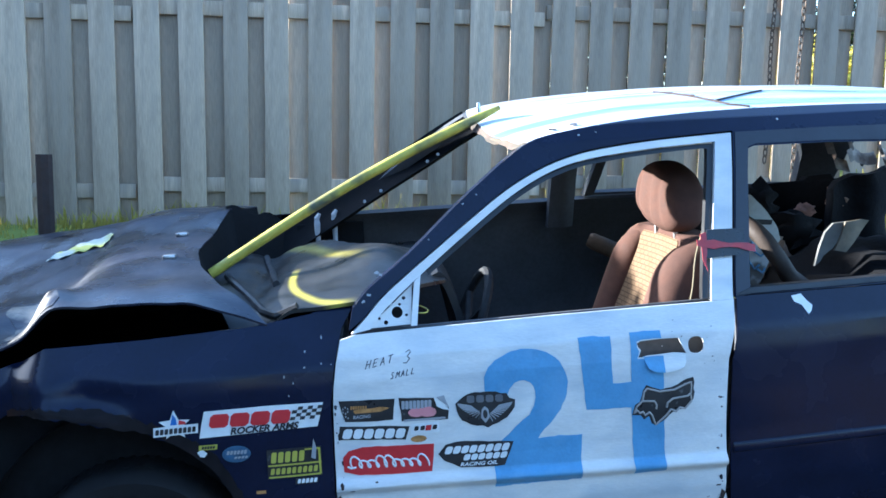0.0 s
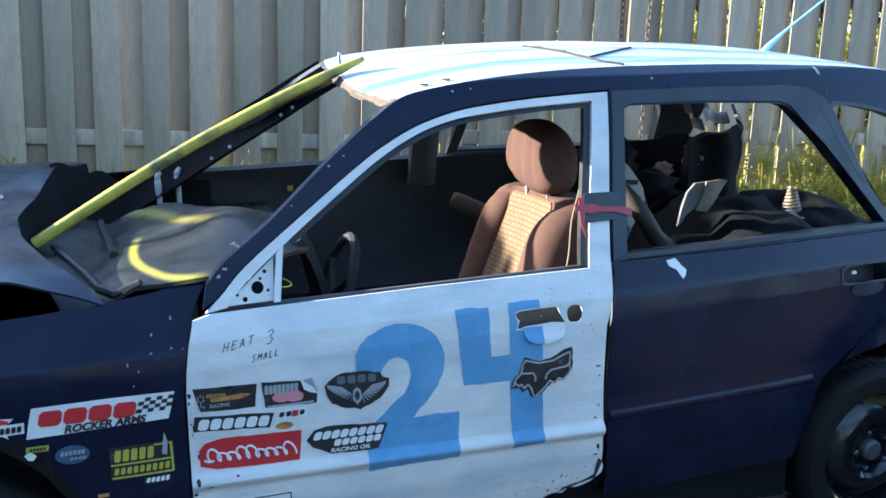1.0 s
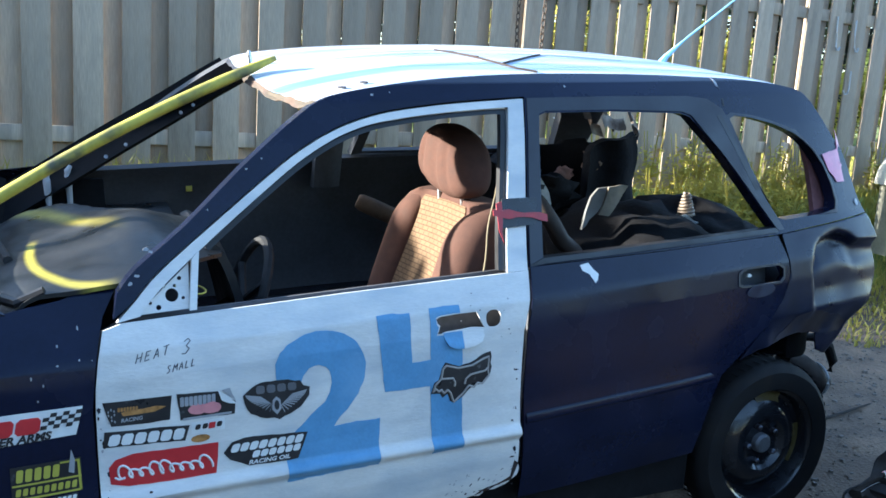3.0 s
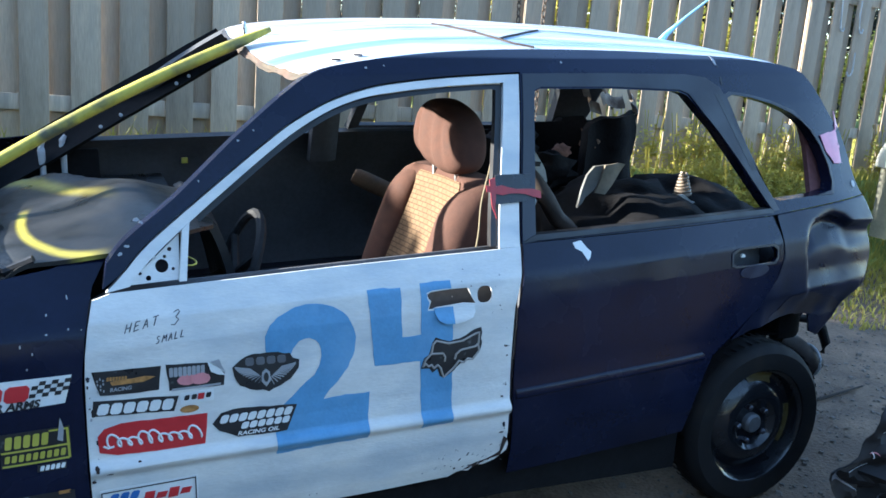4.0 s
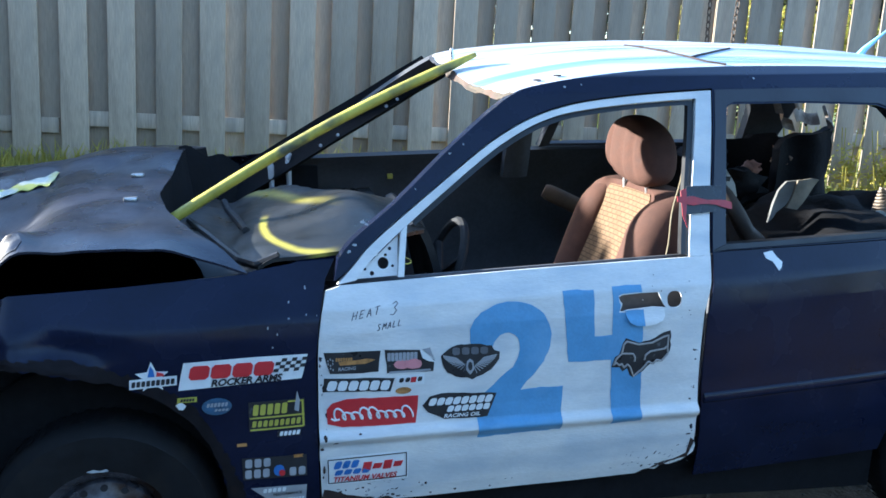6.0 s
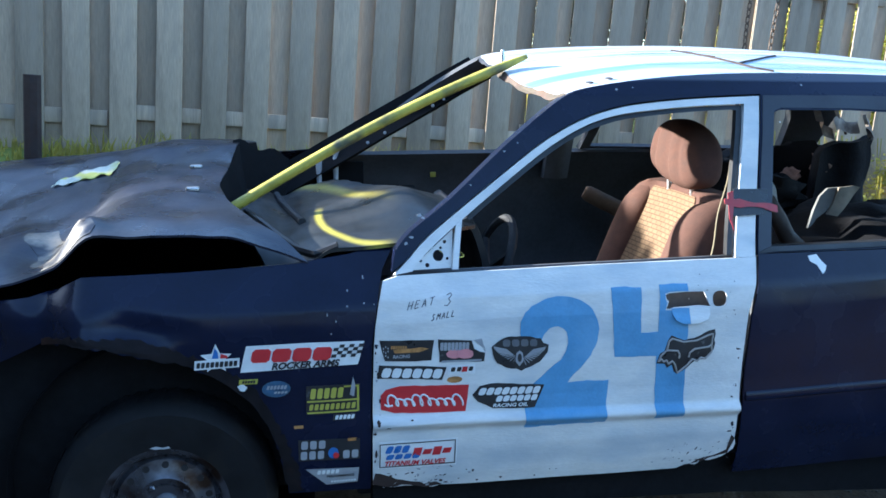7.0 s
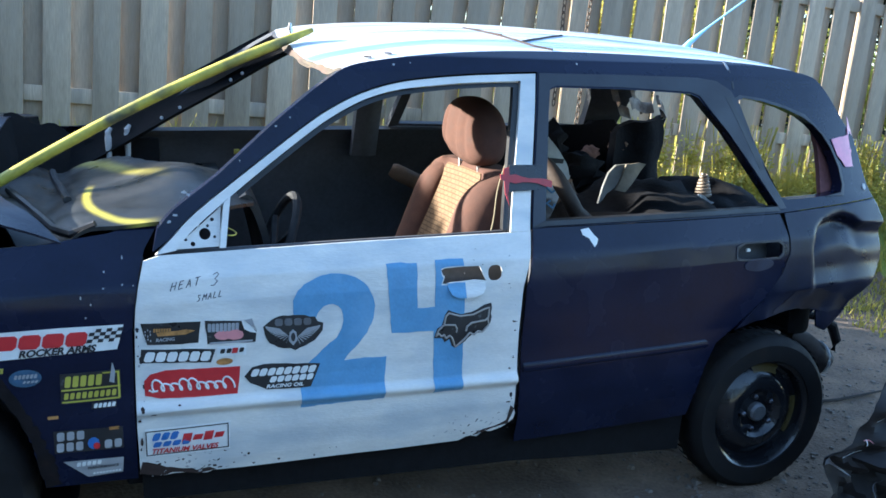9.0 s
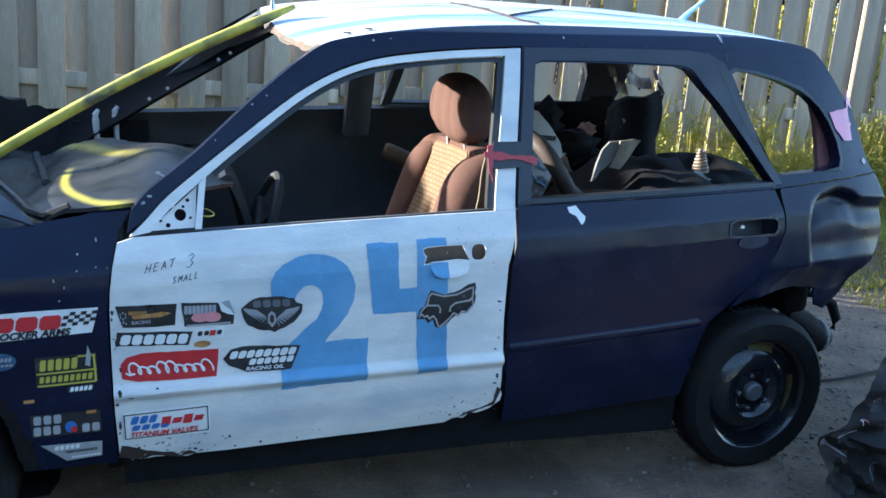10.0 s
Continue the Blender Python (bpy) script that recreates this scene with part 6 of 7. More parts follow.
# paint chips
rnd = random.Random(12)
for k in range(9):
    u, w = rnd.choice(((-0.072, 0.745), (-0.08, 0.72), (0.0, 0.82), (-0.03, 0.80), (-0.11, 0.76), (0.02, 0.84))) 
    u, w = u + rnd.uniform(-0.03, 0.03), w + rnd.uniform(-0.035, 0.035)
    if u < 0.015:
        on_fender("paint_chip", jag(ring(u, w, rnd.uniform(0.001, 0.0035), rnd.uniform(0.0015, 0.005), 7), 0.0008, 200 + k), STICK_G, "chipped paint", 1)
chip = lambda u, w: skin(u, w)
for k, (u, w, a) in enumerate(((0.155, 0.985, 0.012), (0.165, 0.978, 0.008), (0.40, 1.148, 0.006), (0.44, 1.17, 0.005), (0.75, 1.315, 0.006), (0.80, 1.32, 0.005), (1.35, 1.33, 0.007), (0.13, 0.93, 0.01), (0.115, 0.915, 0.009), (0.30, 1.06, 0.004))):
    part("paint_chip", panel(jag(ring(u, w, a * 0.55, a * 0.38, 9), 0.0016, 300 + k), lambda uu, ww: chip(uu, ww) - 0.0015, 0.001), STICK_G, body_side, "chipped paint")
part("wire", tube(bmesh.new(), [(0.255 + 0.035 * math.sin(k * 0.5), 0.16 + 0.03 * math.cos(k * 0.5), 0.868 + 0.01 * math.cos(k * 0.5 + 1)) for k in range(11)], 0.0022, 6), YELLOW, front_door, "loop of yellow wire")

# chips, rust specks and smears round the edges of the white door
rnd = random.Random(44)
for k in range(64):
    zone = k % 5
    if zone == 0:
        u, w, r = rnd.uniform(0.020, 0.034), rnd.uniform(0.29, 0.80), rnd.uniform(0.0012, 0.004)
    elif zone == 1:
        u, w, r = rnd.uniform(1.040, 1.062), rnd.uniform(0.30, 0.66), rnd.uniform(0.0012, 0.004)
    elif zone == 2:
        u, w, r = rnd.uniform(0.05, 1.02), rnd.uniform(0.252, 0.272), rnd.uniform(0.001, 0.004)
    elif zone == 3:
        u, w, r = rnd.uniform(0.80, 1.05), rnd.uniform(0.69, 0.84), rnd.uniform(0.0008, 0.0025)
    else:
        u, w, r = rnd.uniform(0.06, 0.30), rnd.uniform(0.25, 0.30), rnd.uniform(0.001, 0.005)
    part("paint_chip", panel(jag(ring(u, w, r * rnd.uniform(0.6, 1.6), r, 7), r * 0.35, 400 + k), lambda uu, ww: door_y(uu, ww) - 0.0012, 0.0006, (), 0.2, 0.2), RUST if k % 3 else STICK_G, front_door, "")
rnd = random.Random(45)
for k in range(70):
    if k % 2:
        u, w = rnd.uniform(0.03, 0.24), 0.252 + 0.07 * rnd.random() ** 2
    else:
        u, w = 1.055 - 0.20 * rnd.random() ** 1.5, 0.262 + 0.06 * rnd.random() ** 2
    r, a = rnd.uniform(0.0008, 0.0036), rnd.uniform(-0.5, 1.3)
    pts = [(u + r * 1.8 * math.cos(q) * math.cos(a) - r * 0.45 * math.sin(q) * math.sin(a), w + r * 1.8 * math.cos(q) * math.sin(a) + r * 0.45 * math.sin(q) * math.cos(a)) for q in span(0, math.tau * 7 / 8, 8)]
    part("scrape", panel(jag(pts, r * 0.25, 600 + k), lambda uu, ww: door_y(uu, ww) - 0.0012, 0.0006, (), 0.2, 0.2), (RUST, STICK_G, STICK_K)[k % 3], front_door)
for k, (u, w, ru, rw) in enumerate(((0.030, 0.452, 0.008, 0.010), (0.055, 0.437, 0.012, 0.004), (0.118, 0.455, 0.007, 0.003), (0.026, 0.66, 0.006, 0.012), (0.030, 0.58, 0.005, 0.016), (0.036, 0.51, 0.006, 0.012), (0.024, 0.36, 0.005, 0.02), (1.052, 0.375, 0.008, 0.012), (1.045, 0.352, 0.012, 0.004))):
    part("paint_loss", panel(jag(ring(u, w, ru * 0.6, rw * 0.6, 12), 0.25 * min(ru, rw), 700 + k, 0.004), lambda uu, ww: door_y(uu, ww) - 0.0012, 0.0006, (), 0.2, 0.00625), NAVY_TRIM if k % 2 else RUST, front_door, "paint worn through")

# ---- chains ----
link = bmesh.new()
tube(link, [(0.013 * math.cos(k * math.tau / 16), 0, 0.027 * math.sin(k * math.tau / 16)) for k in range(16)], 0.0045, 6, closed=True)
link_mesh = to_mesh("link", link, CHAINSTEEL)
for cx, low in ((2.62, 1.25), (2.805, 1.05)):
    chain = tagged(new("hanging_chain"), "rusty steel chain hanging down the face of the fence", "chain", "chains on the fence")
    chain.location = (cx, 3.05, low)
    n = int((2.50 - low) / 0.043) + 1
    for k in range(n):
        ob = new("link", link_mesh)
        ob.parent = chain
        ob.location = (0.006 * math.sin(k * 0.3), 0, 0.043 * k)
        ob.rotation_euler = (0, 0.05 * math.sin(k), radians(90 * (k % 2) + 20))
    hook = tube(bmesh.new(), [(0, 0, 2.48 - low), (0, 0, 2.525 - low), (0, 0.045, 2.53 - low), (0, 0.08, 2.525 - low), (0, 0.082, 2.46 - low)], 0.006, 8)
    part("hook", hook, CHAINSTEEL, chain, "steel hook over the fence top")

for run in (((5.433, 2.16), (5.440, 2.047), (5.455, 1.931), (5.468, 1.910), (5.485, 1.910), (5.497, 1.934)), ((5.638, 2.15), (5.640, 2.033), (5.655, 1.940), (5.670, 1.912), (5.690, 1.912), (5.698, 1.944)), ((5.655, 1.76), (5.656, 1.70), (5.659, 1.624), (5.645, 1.585), (5.620, 1.578), (5.601, 1.607))):
    hook = part("wire_hook", tube(bmesh.new(), [(x, 3.082, z) for x, z in run], 0.007, 6), GREYPLATE)
    tagged(hook, "bent bare wire hook hanging on a fence board", "hook", "hooks on the fence")

# ---- plants ----
def blades(count, area, height, seed, lean=0.35, width=0.005):
    rnd = random.Random(seed)
    verts, faces = [], []
    for _ in range(count):
        x, y = rnd.uniform(area[0], area[1]), rnd.uniform(area[2], area[3])
        dens = noise.noise(Vector((x * 1.5, y * 1.5, seed))) - (0.4 if x < 1.0 and y < 3.2 else 0.3 if x < 1.8 and y < 3.2 else 0)
        if rnd.random() > 0.65 + 0.6 * dens:
            continue
        h = height * rnd.uniform(0.35, 1.0) * (1 + 0.5 * dens)
        a = rnd.uniform(0, math.tau)
        dx, dy = math.cos(a), math.sin(a)
        b = rnd.uniform(0.1, lean) * h
        z = ground_z(x, y) - 0.01
        wd = width * rnd.uniform(0.7, 1.5)
        n = len(verts)
        for t, q in ((0, 1.0), (0.5, 0.8), (1.0, 0.0)):
            cx, cy, cz = x + dx * b * t * t, y + dy * b * t * t, z + h * t * (1 - 0.15 * t)
            if q:
                verts += [(cx - dy * wd * q, cy + dx * wd * q, cz), (cx + dy * wd * q, cy - dx * wd * q, cz)]
            else:
                verts.append((cx, cy, cz))
        faces += [(n, n + 1, n + 3, n + 2), (n + 2, n + 3, n + 4)]
    return verts, faces


def stuff(name, verts, faces, material, label, category):
    me = bpy.data.meshes.new(name)
    me.from_pydata(verts, [], faces)
    me.materials.append(material)
    return tagged(new(name, me), label, category, kind="stuff")


v, f = blades(19000, (-3.0, 8.5, 2.35, 3.07), 0.12, 1)
stuff("grass", v, f, GRASS, "unmown green grass along the foot of the fence", "grass")
v, f = blades(5000, (2.4, 8.5, 2.2, 3.0), 0.10, 9, 0.6, 0.0055)
stuff("tall_grass", v, f, GRASS, "tall sunlit grass and weeds on the bank", "grass")
v, f = blades(5000, (3.2, 8.0, 1.7, 2.4), 0.12, 4, 0.8)
stuff("short_grass", v, f, GRASS, "thin short grass at the edge of the dirt", "grass")
v, f = blades(1500, (-1.7, 1.2, 2.70, 3.06), 0.25, 12, 0.7)
stuff("tall_grass", v, f, GRASS, "straggling tall grass at the shaded foot of the fence", "grass")
v, f = blades(3200, (3.9, 6.5, 1.25, 2.1), 0.11, 6, 0.9)
stuff("short_grass", v, f, GRASS, "sparse sunlit grass tufts on the dirt", "grass")
v, f = blades(40000, (-8, 14, 3.3, 9.0), 0.14, 5, 0.6, 0.008)
stuff("lawn_grass", v, f, GRASS, "sunlit lawn beyond the fence", "grass")


def leaves(count, centre, size, leaf, seed, hollow=0.3):
    rnd = random.Random(seed)
    verts, faces = [], []
    for _ in range(count):
        d = Vector((rnd.gauss(0, 1), rnd.gauss(0, 1), rnd.gauss(0, 1))).normalized()
        r = rnd.uniform(hollow, 1.0) * (1 + 0.35 * noise.noise(d * 2.1 + Vector((seed, 0, 0))))
        p = Vector((centre[0] + d.x * size[0] * r, centre[1] + d.y * size[1] * r, centre[2] + d.z * size[2] * r))
        a = Vector((rnd.gauss(0, 1), rnd.gauss(0, 1), rnd.gauss(0, 0.6))).normalized() * leaf * rnd.uniform(0.6, 1.3)
        b = a.cross(Vector((rnd.gauss(0, 1), rnd.gauss(0, 1), rnd.gauss(0, 1)))).normalized() * leaf * 0.35
        n = len(verts)
        verts += [tuple(p - a), tuple(p + b), tuple(p + a), tuple(p - b)]
        faces.append((n, n + 1, n + 2, n + 3))
    return verts, faces


rnd = random.Random(8)
for k in range(54):
    x, y = rnd.uniform(2.6, 7.4), rnd.uniform(2.35, 2.97)
    z = ground_z(x, y)
    wv, wf = leaves(260, (0, 0, 0.15), (0.15, 0.12, 0.17 + 0.11 * rnd.random()), 0.022, 30 + k, 0.05)
    plant = new("weed")
    plant.location = (x, y, z)
    tagged(plant, "leafy weed with small pale flowers on the bank", "weed", "weeds on the bank")
    me = bpy.data.meshes.new("foliage")
    me.from_pydata(wv, [], wf)
    me.materials.append(LEAF)
    ob = new("foliage", me)
    ob.parent = plant
    bm = bmesh.new()
    for j in range(5):
        a = rnd.uniform(0, 6.28)
        tube(bm, [(0, 0, 0), (0.06 * math.cos(a), 0.06 * math.sin(a), 0.2), (0.10 * math.cos(a), 0.10 * math.sin(a), 0.42)], 0.003, 5)
    part("stem", bm, GRASS, plant)
    if k % 4:
        continue
    bm = bmesh.new()
    for j in range(1 + k % 2):
        bmesh.ops.create_icosphere(bm, subdivisions=1, radius=0.006, matrix=Matrix.Translation((rnd.uniform(-0.12, 0.12), rnd.uniform(-0.1, 0.1), rnd.uniform(0.32, 0.5))))
    tagged(part("flower", bm, STICK_W, plant, "small white flowers"), kind="stuff")
for k, (x, y, h) in enumerate(((7.0, 16, 5.5), (10.5, 14, 6.0), (14.5, 17, 7.0), (3.0, 20, 6.0), (19, 16, 7), (-1.5, 24, 6))):
    tree = tagged(new("tree"), "broad dark green leafy tree beyond the fence", "tree", "trees beyond the fence")
    tree.location = (x, y, ground_z(x, y))
    part("trunk", tube(bmesh.new(), [(0, 0, -0.1), (0.05, 0, h * 0.25), (0.1, 0.1, h * 0.55), (0.0, 0.1, h * 0.85)], [0.22, 0.17, 0.11, 0.03], 10), BARK, tree)
    bm = bmesh.new()
    for j in range(7):
        a = j * 2.4
        tube(bm, [(0.05, 0.05, h * (0.3 + 0.06 * j)), (0.7 * math.cos(a), 0.7 * math.sin(a), h * (0.42 + 0.06 * j)), (1.5 * math.cos(a), 1.5 * math.sin(a), h * (0.5 + 0.06 * j))], [0.08, 0.05, 0.02], 6)
    part("limb", bm, BARK, tree)
    cv, cf = [], []
    r2 = random.Random(60 + k)
    for j in range(22):
        a, q = r2.uniform(0, 6.28), r2.uniform(0.3, 1.0)
        c = (2.0 * q * math.cos(a), 2.0 * q * math.sin(a), h * r2.uniform(0.40, 0.98))
        lv, lf = leaves(260, c, (0.75, 0.75, 0.5), 0.10, 100 * k + j, 0.2)
        n = len(cv)
        cv += lv
        cf += [tuple(i + n for i in t) for t in lf]
    me = bpy.data.meshes.new("crown")
    me.from_pydata(cv, [], cf)
    me.materials.append(TREELEAF)
    ob = new("crown", me)
    ob.parent = tree

hv, hf = [], []
r2 = random.Random(300)
for j in range(46):
    c = (-4.0 + 0.75 * j + r2.uniform(-0.3, 0.3), r2.uniform(11.5, 13.5), 0.7 + r2.uniform(0.1, 0.9) + (0.9 if j > 14 else 0.0))
    lv, lf = leaves(900 if j > 14 else 420, c, (1.0, 0.8, 0.9), 0.11, 700 + j, 0.2)
    n = len(hv)
    hv += lv
    hf += [tuple(i + n for i in t) for t in lf]
stuff("hedge", hv, hf, HEDGELEAF, "low uneven green hedge beyond the lawn", "hedge")

hv, hf = [], []
r2 = random.Random(302)
for j in range(96):
    c = (-6.0 + 0.45 * j + r2.uniform(-0.4, 0.4), r2.uniform(18.0, 20.5), (1.6, 3.6, 5.4)[j % 3] + r2.uniform(-0.6, 0.6))
    lv, lf = leaves(420, c, (1.7, 1.0, 1.6), 0.19, 1100 + j, 0.1)
    n = len(hv)
    hv += lv
    hf += [tuple(i + n for i in t) for t in lf]
stuff("woods", hv, hf, CONIFER, "dark woods beyond the lawn and its trees", "trees")

# unseen trees behind the camera, added so the navy paint reflects something dark
hv, hf = [], []
r2 = random.Random(301)
for j in range(64):
    c = (-24.0 + 0.80 * j + r2.uniform(-0.4, 0.4), r2.uniform(-13.5, -11.5), (0.9 + r2.uniform(0.0, 1.2)) if j % 2 else (3.2 + r2.uniform(0.0, 1.4)))
    lv, lf = leaves(520, c, (1.4, 1.0, 1.9), 0.17, 900 + j, 0.1)
    n = len(hv)
    hv += lv
    hf += [tuple(i + n for i in t) for t in lf]
stuff("treeline", hv, hf, CONIFER, "unseen dark row of trees added to darken reflections in the car", "trees")

# ---- stones and litter on the dirt ----
rnd = random.Random(77)
verts, faces = [], []
for _ in range(4200):
    x, y = rnd.uniform(0.3, 7.0), rnd.uniform(-1.6, 2.2)
    r = rnd.choice((0.004, 0.005, 0.006, 0.008, 0.012)) * rnd.uniform(0.6, 1.3)
    z = rough_z(x, y) + r * 0.2
    n = len(verts)
    a = rnd.uniform(0, 6.28)
    for k in range(5):
        verts.append((x + r * math.cos(a + k * 1.257) * rnd.uniform(0.7, 1.2), y + r * math.sin(a + k * 1.257) * rnd.uniform(0.7, 1.2), z - r * 0.5))
    for k in range(5):
        verts.append((x + 0.6 * r * math.cos(a + k * 1.257 + 0.3) * rnd.uniform(0.7, 1.2), y + 0.6 * r * math.sin(a + k * 1.257 + 0.3) * rnd.uniform(0.7, 1.2), z + r * rnd.uniform(0.2, 0.5)))
    faces += [(n + k, n + (k + 1) % 5, n + 5 + (k + 1) % 5, n + 5 + k) for k in range(5)] + [(n + 5, n + 6, n + 7, n + 8, n + 9)]
rnd = random.Random(78)
for _ in range(3200):
    x, y = rnd.uniform(1.6, 4.2), rnd.uniform(-1.0, 1.7)
    r = rnd.choice((0.003, 0.004, 0.006, 0.009, 0.015)) * rnd.uniform(0.6, 1.3)
    z = rough_z(x, y) + r * 0.15
    n = len(verts)
    a = rnd.uniform(0, 6.28)
    for q, h in ((1.0, -0.5), (0.6, 0.35)):
        for k in range(5):
            verts.append((x + q * r * math.cos(a + k * 1.257) * rnd.uniform(0.7, 1.3), y + q * r * math.sin(a + k * 1.257) * rnd.uniform(0.7, 1.3), z + r * h * rnd.uniform(0.6, 1.2)))
    faces += [(n + k, n + (k + 1) % 5, n + 5 + (k + 1) % 5, n + 5 + k) for k in range(5)] + [(n + 5, n + 6, n + 7, n + 8, n + 9)]
stuff("gravel", verts, faces, STONE, "loose gravel and small stones scattered on the dirt", "gravel")
stick = part("stick", tube(bmesh.new(), [(2.62, 0.62, rough_z(2.62, 0.62) + 0.008), (2.95, 0.60, rough_z(2.95, 0.6) + 0.014), (3.30, 0.68, rough_z(3.3, 0.68) + 0.010)], [0.008, 0.007, 0.004], 6), mat("dark_wet_bark", (0.018, 0.014, 0.012), 0.9, var=0.4, scale=30, bump=0.4))
tagged(stick, "thin dark stick lying on the dirt", "stick")

verts, faces = [], []
rnd = random.Random(79)
for _ in range(1500):
    x, y = rnd.uniform(1.8, 5.0), rnd.uniform(-1.2, 2.1)
    z, a, r = rough_z(x, y) + 0.004, rnd.uniform(0, 6.28), rnd.uniform(0.006, 0.020)
    thin = rnd.choice((0.12, 0.18, 0.45))
    n, c, sn = len(verts), math.cos(a), math.sin(a)
    for p, q, lift in ((-1, 0, 0.0), (0, thin, 0.3), (1, 0, 0.1), (0, -thin, 0.0)):
        verts.append((x + r * (p * c - q * sn), y + r * (p * sn + q * c), z + lift * r * rnd.uniform(0.3, 1.0)))
    faces.append((n, n + 1, n + 2, n + 3))
stuff("leaf_litter", verts, faces, mat("dry_litter", (0.11, 0.075, 0.045), 0.8, var=0.5, scale=3, bump=0.0), "dry leaf scraps and twigs strewn on the dirt", "litter")

# ---- wreck parts beside the car ----
def scrap(s, v):
    """A torn bumper skin that stands on the dirt; s runs in from its torn edge, v up it."""
    z = 0.78 * v
    edge = lerp(z, (0.0, 0.10, 0.18, 0.24, 0.27, 0.30, 0.38, 0.46, 0.54, 0.66, 0.78), (2.09, 2.055, 2.035, 1.985, 1.965, 2.055, 2.095, 2.125, 2.185, 2.26, 2.34))
    n = noise.noise(Vector((s * 5, v * 6, 1))) + 0.5 * noise.noise(Vector((s * 12, v * 13, 4)))
    fold = 0.06 * math.sin(v * 9 + s * 5) + 0.06 * abs(math.sin(v * 17 - s * 11)) + 0.035 * abs(math.sin(v * 31 + s * 23))
    return Vector((edge + 0.75 * s + 0.02 * n, -0.30 + 0.35 * s * s - 0.22 * s + (fold + 0.05 * n) * min(1, 5 * s + 0.25), z + 0.02 * n))


bumper = part("bumper", grid(bmesh.new(), span(0, 1, 40), span(0, 1, 44), scrap, (0.006, 0.006, 0)), mat("scuffed_black_plastic", (0.008, 0.0075, 0.009), 0.68, var=0.4, scale=12, bump=0.3, tint=(0.03, 0.028, 0.03), tint_at=(0.6, 0.75), tint_scale=16))
bumper.location = (0.0, 0.0, rough_z(2.3, -0.35))
tagged(bumper, "crumpled black bumper skin standing on the dirt", "bumper")
SILVER = mat("scuffed_silver_film", (0.22, 0.23, 0.26), 0.35, 0.5, var=0.3, scale=30, bump=0.2)


def streak(name, s0, v0, s1, v1, width, m, label="", bend=0.02):
    bm = grid(bmesh.new(), span(0, 1, 10), span(-1, 1, 3), lambda t, q: scrap(s0 + (s1 - s0) * t + q * width * 0.6 * (1.05 - t), v0 + (v1 - v0) * t + bend * math.sin(t * math.pi) + q * width * (1.05 - t)) + Vector((-0.004, -0.008, 0)), (0.001, 0.002, 0))
    part(name, bm, m, bumper, label)


streak("trim", 0.02, 0.335, 0.12, 0.25, 0.014, SILVER, "scuffed silver trim", 0.01)
streak("trim", 0.13, 0.25, 0.26, 0.32, 0.012, SILVER, "scuffed silver trim", -0.02)
streak("trim", 0.26, 0.20, 0.22, 0.08, 0.012, SILVER, "scuffed silver trim")
rnd = random.Random(91)
for k in range(26):
    s0, v0 = rnd.uniform(0.02, 0.30), rnd.uniform(0.36, 0.72)
    streak("scrape", s0, v0, s0 + rnd.uniform(-0.025, 0.03), v0 + rnd.uniform(-0.035, 0.035), rnd.uniform(0.0012, 0.0035), STICK_P if k % 3 else STICK_W, "", rnd.uniform(-0.012, 0.012))

other = tagged(new("parked_car"), "cream car parked by the bank, lit by low sun", "car")
other.location = (4.97, 1.3, 0.14)


def shell(s, v):
    """The rounded front corner and side of the second car, below its belt."""
    a = s * math.pi
    x = 1.9 - 1.84 * (abs(math.cos(a)) ** 0.5) * math.copysign(1, math.cos(a))
    y = 0.85 - 0.80 * math.sin(a) ** 0.55
    return Vector((x, y, 0.35 + 0.50 * v))


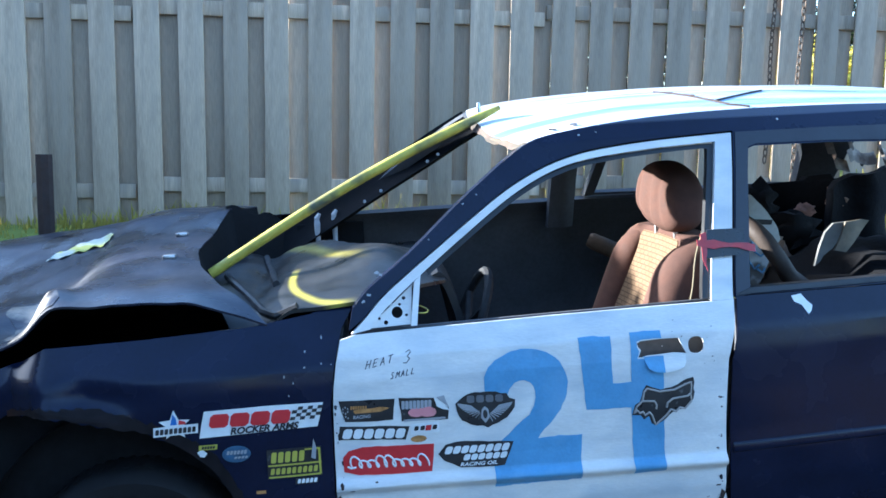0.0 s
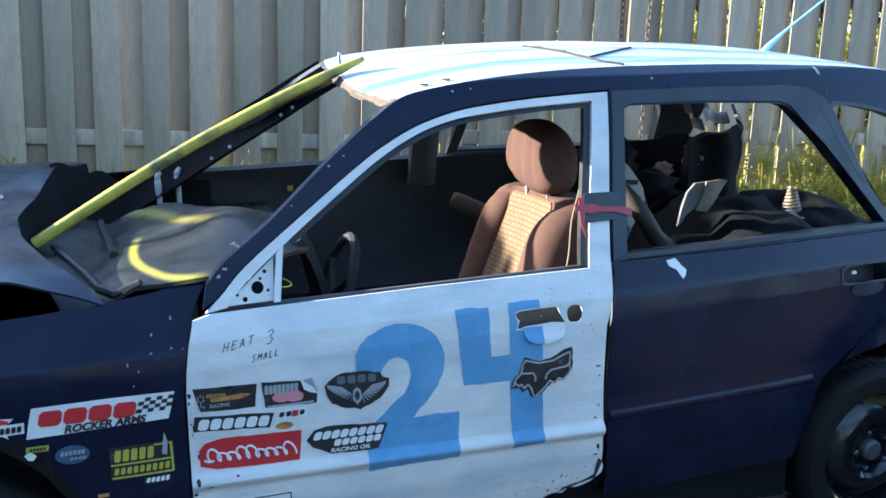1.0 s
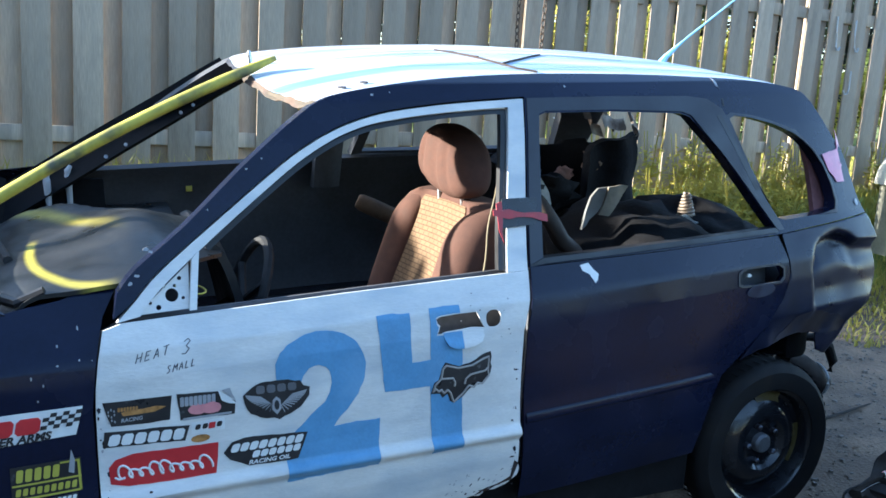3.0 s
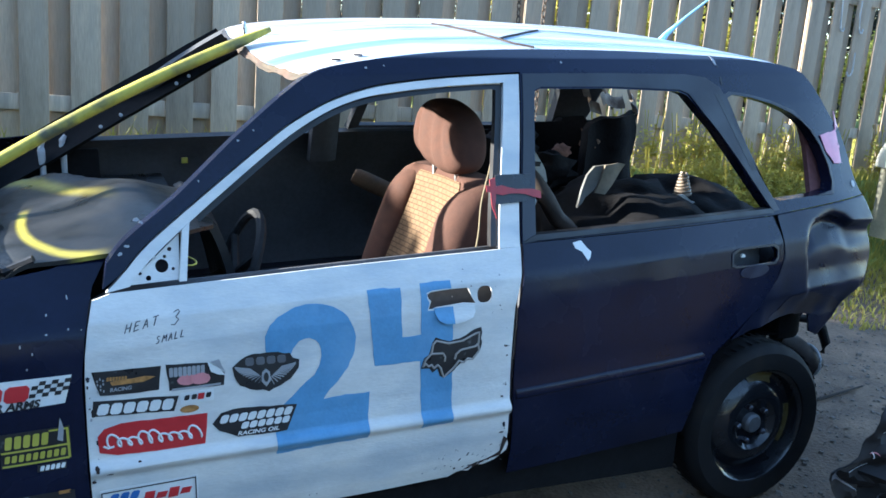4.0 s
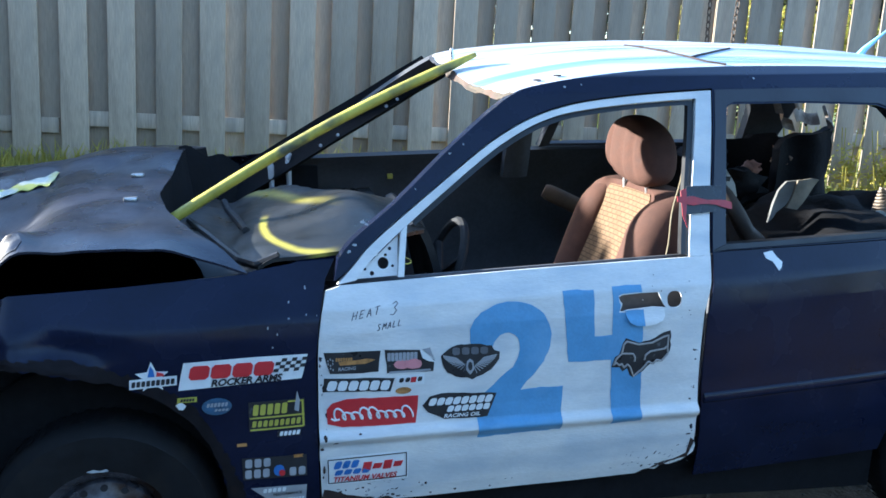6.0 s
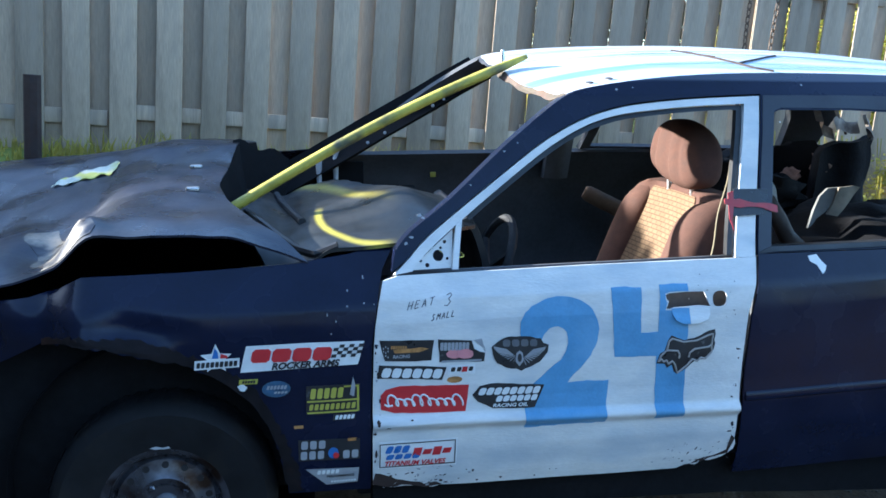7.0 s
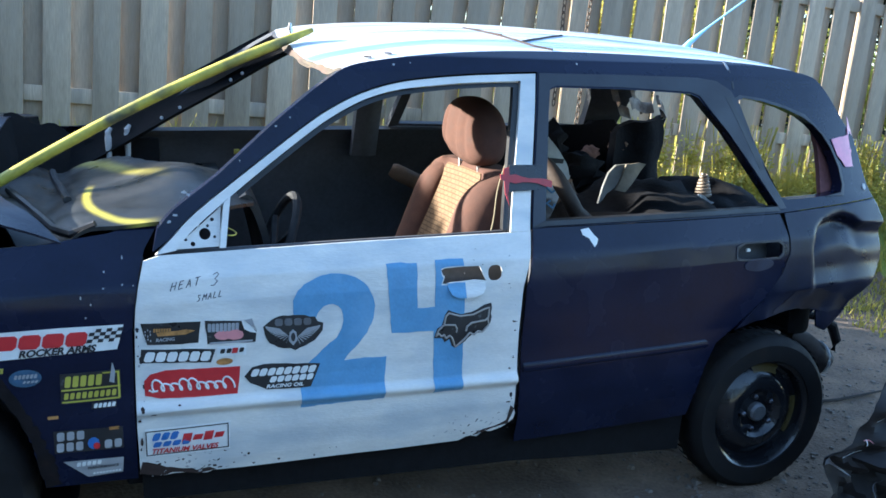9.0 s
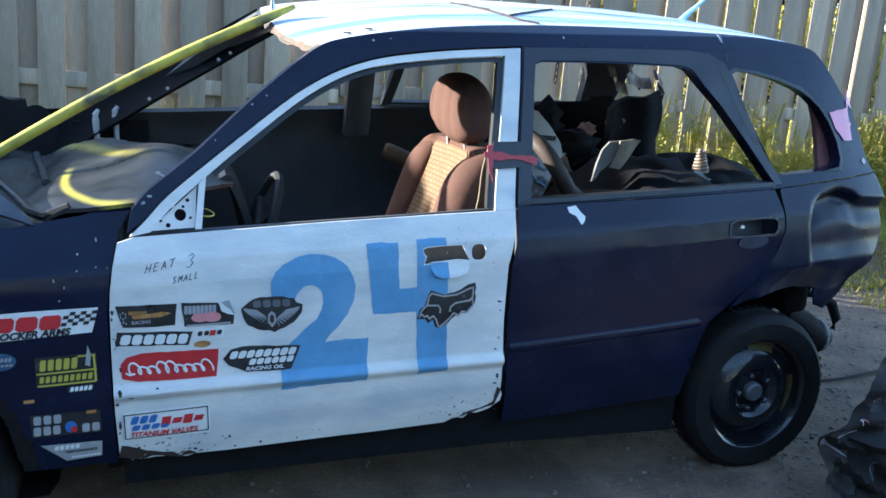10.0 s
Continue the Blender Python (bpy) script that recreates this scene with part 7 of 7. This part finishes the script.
def roll(s, v):
    """The rounded cream fender edge above it."""
    a = s * math.pi
    x = 1.9 - (1.9 - 0.30 * v ** 2) * (abs(math.cos(a)) ** 0.5) * math.copysign(1, math.cos(a))
    y = 0.85 - (0.85 - 0.28 * v ** 2) * math.sin(a) ** 0.55
    return Vector((x, y, 0.83 + 0.27 * math.sin(v * 1.45)))


# lower body: a darker copy of the cream, shade under the fender in its colour
part("body", grid(bmesh.new(), span(0, 1, 60), span(0, 1, 8), shell, (0, 0.02, 0)), mat("shaded_cream_paint", (0.15, 0.145, 0.10), 0.5, var=0.4, scale=6, bump=0.1), other, "cream lower body with its shade put into the colour")
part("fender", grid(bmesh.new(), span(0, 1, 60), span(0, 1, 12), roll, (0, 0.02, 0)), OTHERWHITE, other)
part("hood", grid(bmesh.new(), span(0, 1, 20), span(0, 1, 12), lambda s, v: Vector((0.42 + 3.0 * s, 0.30 + 0.55 * v, 1.085 + 0.04 * math.sin(v * 3.1) * math.sin(s * 3.1))), (0, 0, -0.02)), OTHERWHITE, other)
for z in (0.52, 0.66, 0.78):
    part("trim_strip", grid(bmesh.new(), span(0.02, 0.5, 30), span(0, 1, 3), lambda s, v: shell(s, 0) * 1.0 + Vector((-0.03, -0.03, z - 0.35 + 0.03 * v)), (0.004, 0.004, 0)), OTHERWHITE, other, "pale trim strip")
for x in (0.75, 3.1):
    bm = lathe(bmesh.new(), [(0.0, 0.02), (0.19, 0.02), (0.2, 0.0), (0.28, 0.0), (0.30, 0.03), (0.30, 0.18), (0.0, 0.18)], (x, 0.04, 0.36), 30)
    part("wheel", bm, TYRE, other)
pole = part("post", tube(bmesh.new(), [(0, 0, -0.1), (0, 0, 1.24)], 0.035, 8), RUST)
pole.location = (-1.275, 1.66, ground_z(-1.29, 1.66))
pole.name = "steel_post"
tagged(pole, "dark steel post standing beyond the hood", "post")

belt = part("seat_belt", grid(bmesh.new(), span(0, 1, 14), span(0, 1, 3), lambda s, v: Vector((1.125 - 0.10 * s + 0.004 * math.sin(s * 9), 0.245 - 0.10 * s + 0.006 * v, 1.10 - 0.28 * s)), (0.003, 0, 0)), mat("beige_webbing", (0.13, 0.105, 0.06), 0.8, var=0.2, scale=40, bump=0.3), car, "slack beige seat belt")
